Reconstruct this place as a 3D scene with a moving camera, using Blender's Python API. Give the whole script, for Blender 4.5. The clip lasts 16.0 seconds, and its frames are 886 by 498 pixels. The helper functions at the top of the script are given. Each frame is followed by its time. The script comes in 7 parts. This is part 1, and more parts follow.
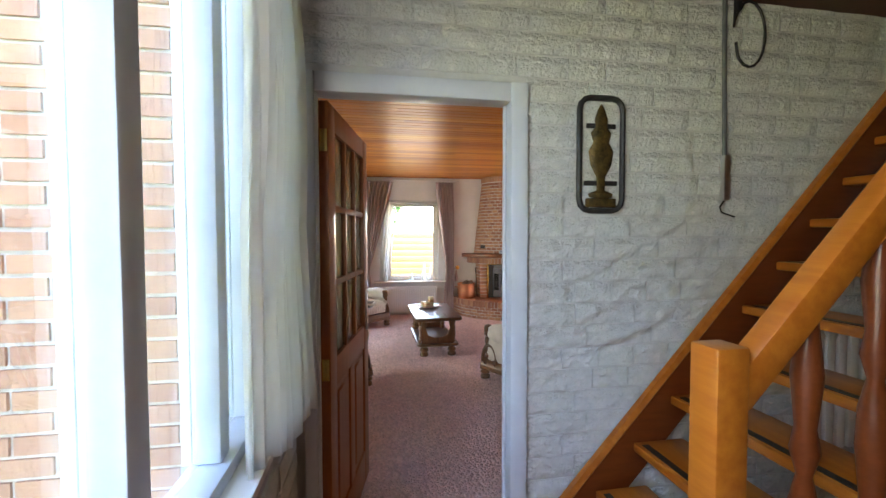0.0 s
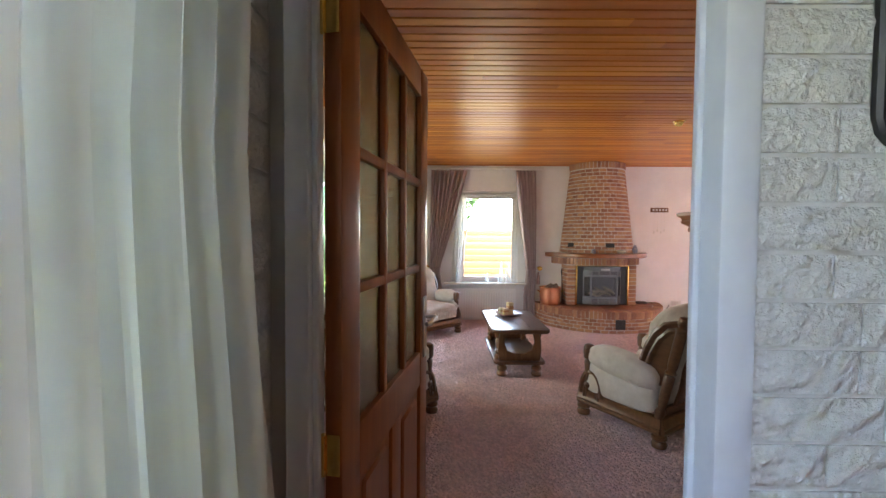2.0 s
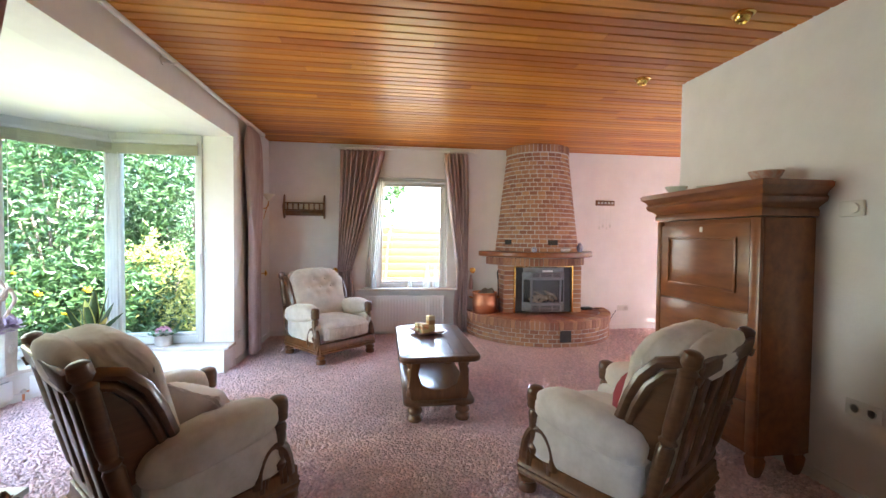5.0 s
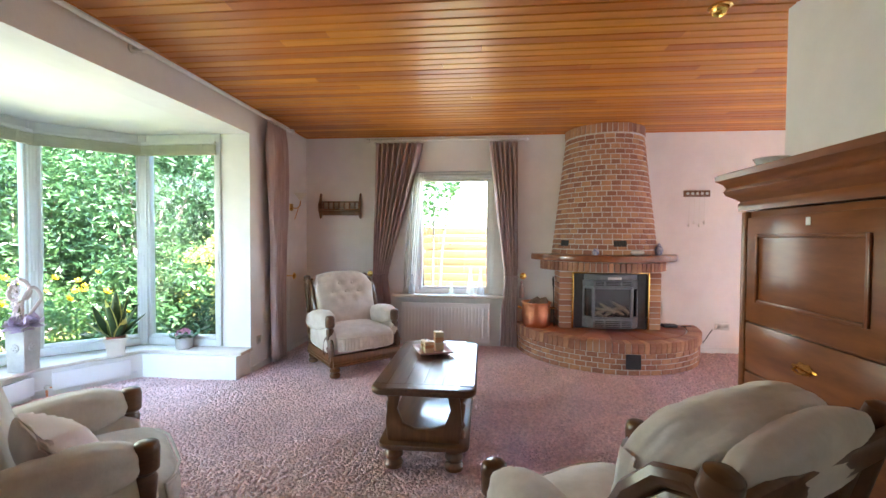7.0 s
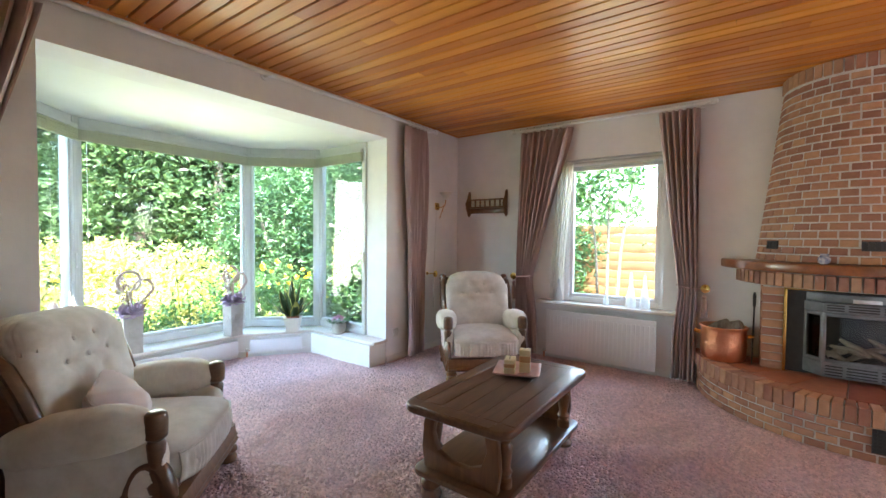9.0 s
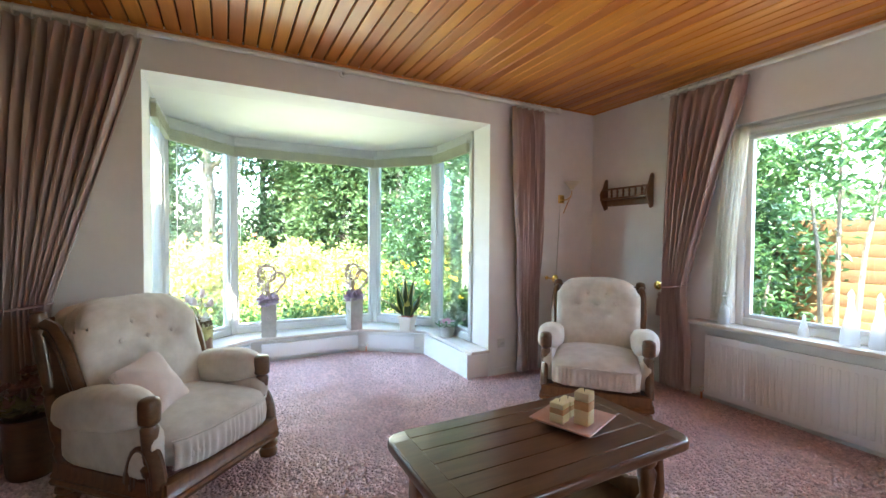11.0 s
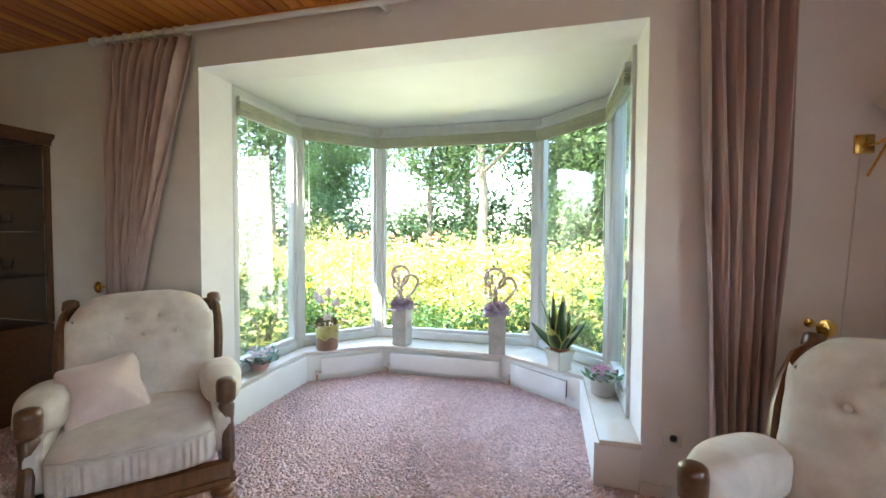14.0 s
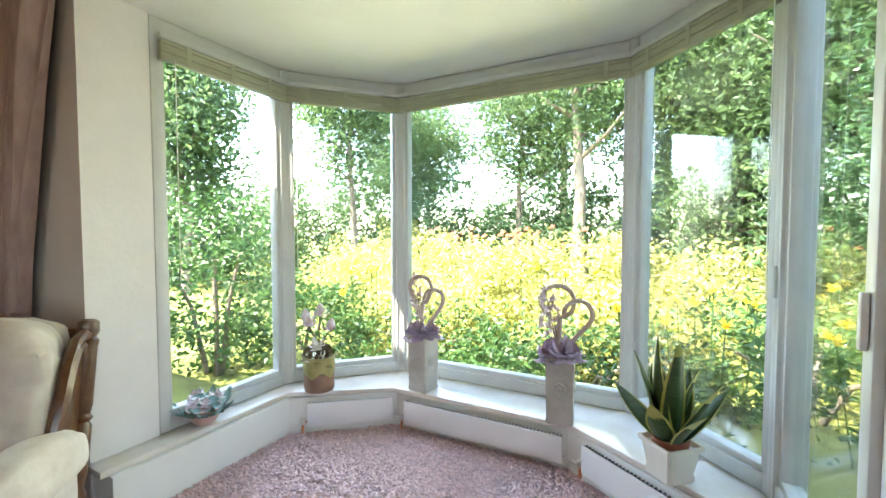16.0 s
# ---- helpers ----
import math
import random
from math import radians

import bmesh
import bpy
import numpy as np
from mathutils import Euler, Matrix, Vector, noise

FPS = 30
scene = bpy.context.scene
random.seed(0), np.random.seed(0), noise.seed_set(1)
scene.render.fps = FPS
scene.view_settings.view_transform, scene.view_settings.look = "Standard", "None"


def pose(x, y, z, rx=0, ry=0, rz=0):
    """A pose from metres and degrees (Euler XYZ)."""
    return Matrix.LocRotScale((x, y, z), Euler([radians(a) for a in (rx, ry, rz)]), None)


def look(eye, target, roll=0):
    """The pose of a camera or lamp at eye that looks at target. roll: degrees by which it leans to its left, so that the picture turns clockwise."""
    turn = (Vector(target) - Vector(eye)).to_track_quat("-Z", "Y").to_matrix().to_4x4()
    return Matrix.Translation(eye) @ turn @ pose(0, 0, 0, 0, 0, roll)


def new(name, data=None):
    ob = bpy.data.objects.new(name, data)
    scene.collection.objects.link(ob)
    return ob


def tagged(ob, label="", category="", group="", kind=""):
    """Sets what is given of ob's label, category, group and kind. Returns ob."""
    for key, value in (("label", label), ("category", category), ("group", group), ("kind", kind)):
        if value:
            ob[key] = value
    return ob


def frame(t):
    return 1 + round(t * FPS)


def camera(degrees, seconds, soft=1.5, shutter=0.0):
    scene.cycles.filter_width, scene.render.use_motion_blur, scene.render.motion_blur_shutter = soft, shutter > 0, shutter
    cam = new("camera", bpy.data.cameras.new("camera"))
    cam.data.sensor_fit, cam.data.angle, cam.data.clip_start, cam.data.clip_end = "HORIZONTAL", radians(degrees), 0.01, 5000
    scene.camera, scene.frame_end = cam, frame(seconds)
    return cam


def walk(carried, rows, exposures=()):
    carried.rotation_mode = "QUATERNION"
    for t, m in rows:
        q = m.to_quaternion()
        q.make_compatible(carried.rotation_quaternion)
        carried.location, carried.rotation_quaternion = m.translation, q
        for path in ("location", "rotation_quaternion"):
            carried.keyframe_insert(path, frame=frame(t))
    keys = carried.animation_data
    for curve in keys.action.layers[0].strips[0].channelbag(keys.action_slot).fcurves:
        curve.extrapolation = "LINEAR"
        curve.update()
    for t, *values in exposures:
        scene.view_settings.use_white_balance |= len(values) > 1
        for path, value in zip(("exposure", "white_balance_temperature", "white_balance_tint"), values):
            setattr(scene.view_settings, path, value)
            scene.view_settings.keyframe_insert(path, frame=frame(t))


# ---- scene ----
cam = camera(93.6, 16.0)
EXPOSURES = [(0.0, 5.05, 6750, 14), (1.5, 4.9, 6700, 13), (2.5, 4.95, 6650, 14), (3.5, 5.15, 6500, 14), (6.0, 5.08, 6350, 11), (7.5, 5.0, 6250, 8), (10.0, 4.85, 6250, 6), (12.5, 4.7, 6400, 7), (14.5, 4.5, 6850, 9), (16.0, 4.35, 7050, 8)]
PATH = [
    (0, (0.078, -0.183, 1.475), (0.419, 1.787, 1.405), -0.1),
    (0.5, (0.08, -0.055, 1.45), (0.233, 1.938, 1.381), -0.1),
    (1, (0.084, 0.151, 1.43), (0.113, 2.15, 1.363), 0.0),
    (1.5, (0.104, 0.402, 1.407), (0.099, 2.401, 1.341), 0.1),
    (2, (0.128, 0.689, 1.394), (0.119, 2.688, 1.325), 0.4),
    (2.5, (0.146, 0.937, 1.376), (0.172, 2.935, 1.303), 0.8),
    (3, (0.174, 1.14, 1.347), (0.342, 3.132, 1.283), 0.7),
    (3.5, (0.224, 1.316, 1.349), (0.521, 3.293, 1.285), 0.6),
    (5.8, (0.715, 2.149, 1.28), (0.93, 4.137, 1.227), 0.4),
    (6, (0.783, 2.213, 1.279), (0.937, 4.207, 1.224), 0.4),
    (6.5, (0.978, 2.341, 1.285), (0.998, 4.34, 1.233), 0.4),
    (7, (1.194, 2.485, 1.293), (1.003, 4.475, 1.242), 0.3),
    (7.5, (1.374, 2.627, 1.299), (0.961, 4.583, 1.249), 0.3),
    (8, (1.591, 2.792, 1.291), (0.903, 4.669, 1.241), 0.3),
    (8.5, (1.765, 2.96, 1.281), (0.83, 4.727, 1.228), 0.4),
    (9, (1.924, 3.169, 1.284), (0.751, 4.788, 1.227), 0.5),
    (9.5, (2.024, 3.35, 1.278), (0.635, 4.789, 1.22), 0.5),
    (10, (2.055, 3.597, 1.257), (0.49, 4.845, 1.205), 0.3),
    (10.5, (2.14, 3.86, 1.256), (0.475, 4.97, 1.202), 0.32),
    (11.2, (2.11, 4.25, 1.255), (0.295, 5.09, 1.2), 0.35),
    (12.5, (1.769, 4.999, 1.254), (-0.202, 5.334, 1.195), 0.4),
    (13, (1.598, 5.336, 1.261), (-0.401, 5.371, 1.195), 0.3),
    (13.5, (1.41, 5.56, 1.263), (-0.573, 5.301, 1.195), 0.2),
    (14, (1.155, 5.777, 1.25), (-0.784, 5.293, 1.18), 0.3),
    (14.5, (0.868, 5.909, 1.233), (-1.035, 5.296, 1.163), 0.4),
    (15, (0.549, 5.896, 1.221), (-1.32, 5.186, 1.156), 0.3),
    (15.5, (0.206, 5.901, 1.269), (-1.615, 5.078, 1.176), 0.2),
    (16, (-0.16, 5.835, 1.243), (-1.928, 4.904, 1.16), 0.0),
]
walk(cam, [(t, look(eye, target, roll)) for t, eye, target, roll in PATH], EXPOSURES)

# ---- world and sun ----
SUN_DIR = Vector((0.62, -0.5, 1.15)).normalized()
world = bpy.data.worlds.new("sky")
world.use_nodes = True
scene.world = world
sky = world.node_tree.nodes.new("ShaderNodeTexSky")
sky.sky_type, sky.sun_disc = "NISHITA", False
sky.sun_elevation = math.asin(SUN_DIR.z)
sky.sun_rotation = math.atan2(SUN_DIR.x, SUN_DIR.y)
world.node_tree.nodes["Background"].inputs[1].default_value = 0.15
world.node_tree.links.new(sky.outputs[0], world.node_tree.nodes["Background"].inputs[0])
sun_data = bpy.data.lights.new("sun", "SUN")
sun_data.energy, sun_data.angle, sun_data.color = 2.4, radians(0.5), (1.0, 0.95, 0.86)
sun = new("sun", sun_data)
sun.matrix_world = look((0, 0, 20), Vector((0, 0, 20)) - SUN_DIR)
# daylight entering by the three wide lights of the bay
for nm, spot, aim, wide, watts in (("bay_light", (-2.60, 4.94, 1.25), (0, 4.94, 1.15), 1.40, 0.85), ("bay_light_south", (-2.32, 3.96, 1.25), (-0.6, 5.85, 1.15), 0.66, 0.12),
                                   ("bay_light_north", (-2.32, 5.92, 1.25), (-0.6, 4.03, 1.15), 0.66, 0.12)):
    day = bpy.data.lights.new(nm, "AREA")
    day.shape, day.size, day.size_y, day.energy, day.color = "RECTANGLE", wide, 1.6, watts, (0.95, 1.0, 0.90)
    day.spread = radians(110)
    new(nm, day).matrix_world = look(spot, aim)
# daylight entering by the garden window
day = bpy.data.lights.new("garden_window_light", "AREA")
day.shape, day.size, day.size_y, day.energy, day.color = "RECTANGLE", 0.80, 1.25, 0.30, (1.0, 0.98, 0.95)
new("garden_window_light", day).matrix_world = look((0.84, 7.53, 1.36), (0.84, 4.0, 1.2))
# daylight entering by the hall window
day = bpy.data.lights.new("hall_window_light", "AREA")
day.shape, day.size, day.size_y, day.energy, day.color = "RECTANGLE", 0.9, 1.4, 0.50, (1.0, 0.98, 0.92)
new("hall_window_light", day).matrix_world = look((-0.25, -0.05, 1.70), (2.0, 0.15, 1.65))
# fill lamp added in an unseen, assumed window of the dining recess
day = bpy.data.lights.new("recess_fill_light", "AREA")
day.shape, day.size, day.size_y, day.energy, day.color = "RECTANGLE", 1.9, 1.4, 1.7, (0.96, 0.98, 1.0)
day.spread = radians(105)
new("recess_fill_light", day).matrix_world = look((6.2, 7.48, 1.45), (6.0, 4.0, 1.0))


# ---- materials ----
def ink(m, kind, **values):
    n = m.node_tree.nodes.new(kind)
    for k, v in values.items():
        n.inputs[k.replace("_", " ")].default_value = v
    return n


def rgba(c):
    return (c[0], c[1], c[2], 1.0)


def surf(name, a, b, scale=8.0, rough=0.6, bump=0.0, bscale=60.0, metal=0.0, stretch=(1, 1, 1), rand=0.0, island=False,
         coat=0.0, sheen=0.0, spec=0.5, blotch=0.12, dist=0.004, turn=(0, 0, 0), sheen_tint=None, subsurface=0.0):
    """A node material: two colours mixed by grain, larger blotches, a random shade per piece, and fine relief."""
    m = bpy.data.materials.new(name)
    m.use_nodes = True
    t, links = m.node_tree, m.node_tree.links
    p = t.nodes["Principled BSDF"]
    co, mp = t.nodes.new("ShaderNodeTexCoord"), t.nodes.new("ShaderNodeMapping")
    mp.inputs["Scale"].default_value = stretch
    mp.inputs["Rotation"].default_value = [radians(x) for x in turn]
    links.new(co.outputs["Object"], mp.inputs["Vector"])
    grain = ink(m, "ShaderNodeTexNoise", Scale=scale, Detail=6.0, Roughness=0.62)
    links.new(mp.outputs[0], grain.inputs["Vector"])
    spread = ink(m, "ShaderNodeMapRange")
    spread.inputs["From Min"].default_value, spread.inputs["From Max"].default_value = 0.3, 0.7
    links.new(grain.outputs["Fac"], spread.inputs["Value"])
    mix = t.nodes.new("ShaderNodeMix")
    mix.data_type = "RGBA"
    mix.inputs["A"].default_value, mix.inputs["B"].default_value = rgba(a), rgba(b)
    links.new(spread.outputs[0], mix.inputs["Factor"])
    large = ink(m, "ShaderNodeTexNoise", Scale=max(0.5, scale * 0.13), Detail=3.0)
    links.new(co.outputs["Object"], large.inputs["Vector"])
    hsv = t.nodes.new("ShaderNodeHueSaturation")
    lo = ink(m, "ShaderNodeMapRange")
    lo.inputs["To Min"].default_value, lo.inputs["To Max"].default_value = 1 - blotch, 1 + blotch
    links.new(large.outputs["Fac"], lo.inputs["Value"])
    links.new(mix.outputs["Result"], hsv.inputs["Color"])
    if rand:
        rn = t.nodes.new("ShaderNodeNewGeometry" if island else "ShaderNodeObjectInfo")
        rr = ink(m, "ShaderNodeMapRange")
        rr.inputs["To Min"].default_value, rr.inputs["To Max"].default_value = 1 - rand, 1 + rand
        links.new(rn.outputs["Random Per Island" if island else "Random"], rr.inputs["Value"])
        mul = t.nodes.new("ShaderNodeMath")
        mul.operation = "MULTIPLY"
        links.new(lo.outputs[0], mul.inputs[0])
        links.new(rr.outputs[0], mul.inputs[1])
        links.new(mul.outputs[0], hsv.inputs["Value"])
        hr = ink(m, "ShaderNodeMapRange")
        hr.inputs["To Min"].default_value, hr.inputs["To Max"].default_value = 0.5 - rand * 0.05, 0.5 + rand * 0.05
        links.new(rn.outputs["Random Per Island" if island else "Random"], hr.inputs["Value"])
        links.new(hr.outputs[0], hsv.inputs["Hue"])
    else:
        links.new(lo.outputs[0], hsv.inputs["Value"])
    links.new(hsv.outputs[0], p.inputs["Base Color"])
    p.inputs["Roughness"].default_value = rough
    p.inputs["Metallic"].default_value = metal
    p.inputs["Specular IOR Level"].default_value = spec
    p.inputs["Coat Weight"].default_value = coat
    p.inputs["Coat Roughness"].default_value = 0.12
    p.inputs["Sheen Weight"].default_value = sheen
    if sheen_tint:
        p.inputs["Sheen Tint"].default_value = rgba(sheen_tint)
    if subsurface:
        p.inputs["Subsurface Weight"].default_value = subsurface
        p.inputs["Subsurface Radius"].default_value = (0.02, 0.015, 0.01)
    if bump:
        fine = ink(m, "ShaderNodeTexNoise", Scale=bscale, Detail=4.0, Roughness=0.6)
        links.new(mp.outputs[0], fine.inputs["Vector"])
        bp = ink(m, "ShaderNodeBump", Strength=bump, Distance=dist)
        links.new(fine.outputs["Fac"], bp.inputs["Height"])
        links.new(bp.outputs[0], p.inputs["Normal"])
    return m


def clear_glass(name, tint=(1, 1, 1), gloss=0.9, rough=0.0):
    m = bpy.data.materials.new(name)
    m.use_nodes = True
    t, links = m.node_tree, m.node_tree.links
    t.nodes.remove(t.nodes["Principled BSDF"])
    out = t.nodes["Material Output"]
    tr, gl, mx = t.nodes.new("ShaderNodeBsdfTransparent"), t.nodes.new("ShaderNodeBsdfGlossy"), t.nodes.new("ShaderNodeMixShader")
    tr.inputs[0].default_value = rgba(tint)
    gl.inputs["Roughness"].default_value = rough
    fr = ink(m, "ShaderNodeFresnel", IOR=1.45)
    sc = t.nodes.new("ShaderNodeMath")
    sc.operation = "MULTIPLY"
    sc.inputs[1].default_value = gloss
    links.new(fr.outputs[0], sc.inputs[0])
    links.new(sc.outputs[0], mx.inputs[0])
    links.new(tr.outputs[0], mx.inputs[1])
    links.new(gl.outputs[0], mx.inputs[2])
    links.new(mx.outputs[0], out.inputs[0])
    return m


def cloth_through(name, c, opacity=0.7, translucent=0.6):
    """Thin cloth or leaf that lets light through."""
    m = bpy.data.materials.new(name)
    m.use_nodes = True
    t, links = m.node_tree, m.node_tree.links
    p, out = t.nodes["Principled BSDF"], t.nodes["Material Output"]
    p.inputs["Roughness"].default_value = 0.8
    geo = t.nodes.new("ShaderNodeNewGeometry")
    hsv = t.nodes.new("ShaderNodeHueSaturation")
    hsv.inputs["Color"].default_value = rgba(c)
    rr = ink(m, "ShaderNodeMapRange")
    rr.inputs["To Min"].default_value, rr.inputs["To Max"].default_value = 0.88, 1.08
    no = ink(m, "ShaderNodeTexNoise", Scale=9.0, Detail=4.0)
    co = t.nodes.new("ShaderNodeTexCoord")
    links.new(co.outputs["Object"], no.inputs["Vector"])
    links.new(no.outputs["Fac"], rr.inputs["Value"])
    links.new(rr.outputs[0], hsv.inputs["Value"])
    links.new(hsv.outputs[0], p.inputs["Base Color"])
    tl = t.nodes.new("ShaderNodeBsdfTranslucent")
    links.new(hsv.outputs[0], tl.inputs["Color"])
    m1, m2, tr = t.nodes.new("ShaderNodeMixShader"), t.nodes.new("ShaderNodeMixShader"), t.nodes.new("ShaderNodeBsdfTransparent")
    m1.inputs[0].default_value = translucent
    links.new(p.outputs[0], m1.inputs[1])
    links.new(tl.outputs[0], m1.inputs[2])
    m2.inputs[0].default_value = opacity
    links.new(tr.outputs[0], m2.inputs[1])
    links.new(m1.outputs[0], m2.inputs[2])
    links.new(m2.outputs[0], out.inputs[0])
    return m


def leaf_mat(name, a, b, glow=0.35, gloss=0.35):
    m = bpy.data.materials.new(name)
    m.use_nodes = True
    t, links = m.node_tree, m.node_tree.links
    p, out = t.nodes["Principled BSDF"], t.nodes["Material Output"]
    p.inputs["Roughness"].default_value = gloss
    geo = t.nodes.new("ShaderNodeNewGeometry")
    mix = t.nodes.new("ShaderNodeMix")
    mix.data_type = "RGBA"
    mix.inputs["A"].default_value, mix.inputs["B"].default_value = rgba(a), rgba(b)
    links.new(geo.outputs["Random Per Island"], mix.inputs["Factor"])
    co = t.nodes.new("ShaderNodeTexCoord")
    big = ink(m, "ShaderNodeTexNoise", Scale=1.3, Detail=3.0)
    links.new(co.outputs["Object"], big.inputs["Vector"])
    hsv = t.nodes.new("ShaderNodeHueSaturation")
    rr = ink(m, "ShaderNodeMapRange")
    rr.inputs["To Min"].default_value, rr.inputs["To Max"].default_value = 0.6, 1.4
    links.new(big.outputs["Fac"], rr.inputs["Value"])
    links.new(rr.outputs[0], hsv.inputs["Value"])
    links.new(mix.outputs["Result"], hsv.inputs["Color"])
    links.new(hsv.outputs[0], p.inputs["Base Color"])
    tl = t.nodes.new("ShaderNodeBsdfTranslucent")
    links.new(hsv.outputs[0], tl.inputs["Color"])
    m1 = t.nodes.new("ShaderNodeMixShader")
    m1.inputs[0].default_value = glow
    links.new(p.outputs[0], m1.inputs[1])
    links.new(tl.outputs[0], m1.inputs[2])
    links.new(m1.outputs[0], out.inputs[0])
    return m


M = {}
M["plaster"] = surf("white_plaster", (0.78, 0.76, 0.74), (0.84, 0.82, 0.80), 5, 0.9, 0.35, 42, blotch=0.05, dist=0.004)
M["plaster_smooth"] = surf("bay_white_paint", (0.80, 0.80, 0.76), (0.85, 0.85, 0.81), 3, 0.7, 0.15, 60, blotch=0.04)
M["frame"] = surf("pale_grey_paint", (0.60, 0.61, 0.59), (0.68, 0.69, 0.67), 6, 0.35, 0.08, 40, blotch=0.05)
M["jamb"] = surf("blue_grey_paint", (0.60, 0.63, 0.68), (0.68, 0.71, 0.75), 6, 0.4, 0.08, 40, blotch=0.05)
M["board"] = surf("varnished_pine_boards", (0.50, 0.155, 0.022), (0.68, 0.25, 0.04), 7, 0.40, 0.12, 14, stretch=(0.12, 1.6, 1), rand=0.22, island=True, coat=0.12, spec=0.5, blotch=0.12)
M["groove"] = surf("dark_groove", (0.05, 0.02, 0.008), (0.08, 0.03, 0.012), 7, 0.7)
M["carpet"] = surf("dusty_pink_pile", (0.78, 0.515, 0.505), (0.90, 0.69, 0.68), 60, 0.95, 0.6, 130, sheen=0.35, sheen_tint=(0.9, 0.7, 0.7), blotch=0.12, dist=0.01, rand=0.16, island=True)
M["carpet_base"] = surf("dusty_pink_backing", (0.68, 0.45, 0.44), (0.80, 0.60, 0.59), 50, 0.95, 0.9, 130, blotch=0.18, dist=0.01)
M["door"] = surf("red_brown_hardwood", (0.24, 0.062, 0.010), (0.36, 0.105, 0.018), 9, 0.38, 0.08, 25, stretch=(3, 3, 0.25), coat=0.25)
M["stair"] = surf("orange_varnished_wood", (0.36, 0.095, 0.009), (0.50, 0.16, 0.018), 9, 0.32, 0.08, 25, stretch=(3, 0.4, 3), coat=0.4)
M["stair_dark"] = surf("dark_red_wood", (0.13, 0.026, 0.006), (0.20, 0.046, 0.010), 9, 0.35, 0.08, 25, stretch=(0.5, 3, 3), coat=0.3)
M["oak"] = surf("dark_stained_oak", (0.075, 0.033, 0.014), (0.14, 0.064, 0.027), 10, 0.28, 0.1, 30, stretch=(4, 0.4, 4), coat=0.35)
M["oak_warm"] = surf("warm_stained_oak", (0.11, 0.045, 0.016), (0.20, 0.085, 0.03), 10, 0.33, 0.1, 30, stretch=(4, 4, 0.5), coat=0.3)
M["mahogany"] = surf("polished_mahogany", (0.16, 0.050, 0.016), (0.28, 0.098, 0.03), 7, 0.28, 0.05, 25, stretch=(3, 0.5, 2.5), coat=0.4)
M["velour"] = surf("cream_velour", (0.55, 0.49, 0.42), (0.70, 0.645, 0.57), 11, 0.9, 0.25, 90, sheen=0.5, sheen_tint=(1, 0.97, 0.9), blotch=0.12)
M["velour_pink"] = surf("pale_pink_velour", (0.60, 0.47, 0.42), (0.72, 0.58, 0.52), 7, 0.9, 0.25, 90, sheen=0.5, blotch=0.12)
M["red_cloth"] = surf("dark_red_cloth", (0.22, 0.02, 0.03), (0.3, 0.035, 0.045), 12, 0.9, 0.2, 120)
M["curtain"] = surf("mauve_satin", (0.38, 0.265, 0.245), (0.54, 0.40, 0.375), 6, 0.5, 0.15, 80, stretch=(4, 4, 0.3), sheen=0.4, blotch=0.1)
M["marble"] = surf("cream_marble", (0.66, 0.60, 0.52), (0.78, 0.74, 0.68), 5, 0.12, 0.0, stretch=(1, 1, 1), blotch=0.08, coat=0.4)
M["white_metal"] = surf("white_enamel", (0.78, 0.78, 0.78), (0.83, 0.83, 0.82), 4, 0.35, 0.02, 30, blotch=0.03)
M["white_rod"] = surf("white_lacquered_wood", (0.76, 0.75, 0.72), (0.82, 0.81, 0.78), 6, 0.4, 0.05, 40, blotch=0.05)
M["brick"] = surf("red_brown_brick", (0.34, 0.17, 0.105), (0.46, 0.245, 0.155), 16, 0.85, 0.6, 55, rand=0.26, blotch=0.12, dist=0.006)
M["brick_out"] = surf("orange_facing_brick", (0.40, 0.20, 0.125), (0.50, 0.28, 0.18), 14, 0.9, 0.6, 50, rand=0.1, blotch=0.1, dist=0.006)
M["mortar"] = surf("grey_mortar", (0.54, 0.51, 0.47), (0.66, 0.63, 0.59), 30, 0.95, 0.6, 90)
M["stone"] = surf("white_painted_split_stone", (0.58, 0.595, 0.60), (0.72, 0.725, 0.71), 12, 0.75, 1.0, 52, blotch=0.07, dist=0.016)
M["stone_joint"] = surf("white_painted_joint", (0.58, 0.58, 0.58), (0.66, 0.66, 0.65), 20, 0.85, 0.5, 60)
M["tile"] = surf("terracotta_tile", (0.26, 0.085, 0.05), (0.36, 0.13, 0.075), 14, 0.4, 0.1, 40, rand=0.2)
M["brass"] = surf("polished_brass", (0.75, 0.50, 0.14), (0.85, 0.60, 0.2), 10, 0.22, 0.0, metal=1.0)
M["copper"] = surf("hammered_copper", (0.72, 0.30, 0.15), (0.85, 0.42, 0.24), 8, 0.28, 0.6, 55, metal=1.0, dist=0.01)
M["iron"] = surf("black_cast_iron", (0.018, 0.018, 0.02), (0.035, 0.035, 0.038), 20, 0.5, 0.2, 60)
M["grey_iron"] = surf("grey_stove_metal", (0.14, 0.15, 0.165), (0.20, 0.21, 0.225), 20, 0.42, 0.1, 60, metal=0.4)
M["log"] = surf("pale_ceramic_log", (0.20, 0.155, 0.11), (0.36, 0.30, 0.23), 20, 0.9, 0.6, 40)
M["black"] = surf("black_plastic", (0.012, 0.012, 0.012), (0.025, 0.025, 0.025), 20, 0.45)
M["white_plastic"] = surf("cream_plastic", (0.68, 0.67, 0.62), (0.74, 0.73, 0.69), 8, 0.4)
M["steel"] = surf("brushed_aluminium", (0.55, 0.55, 0.53), (0.65, 0.65, 0.63), 20, 0.35, metal=1.0)
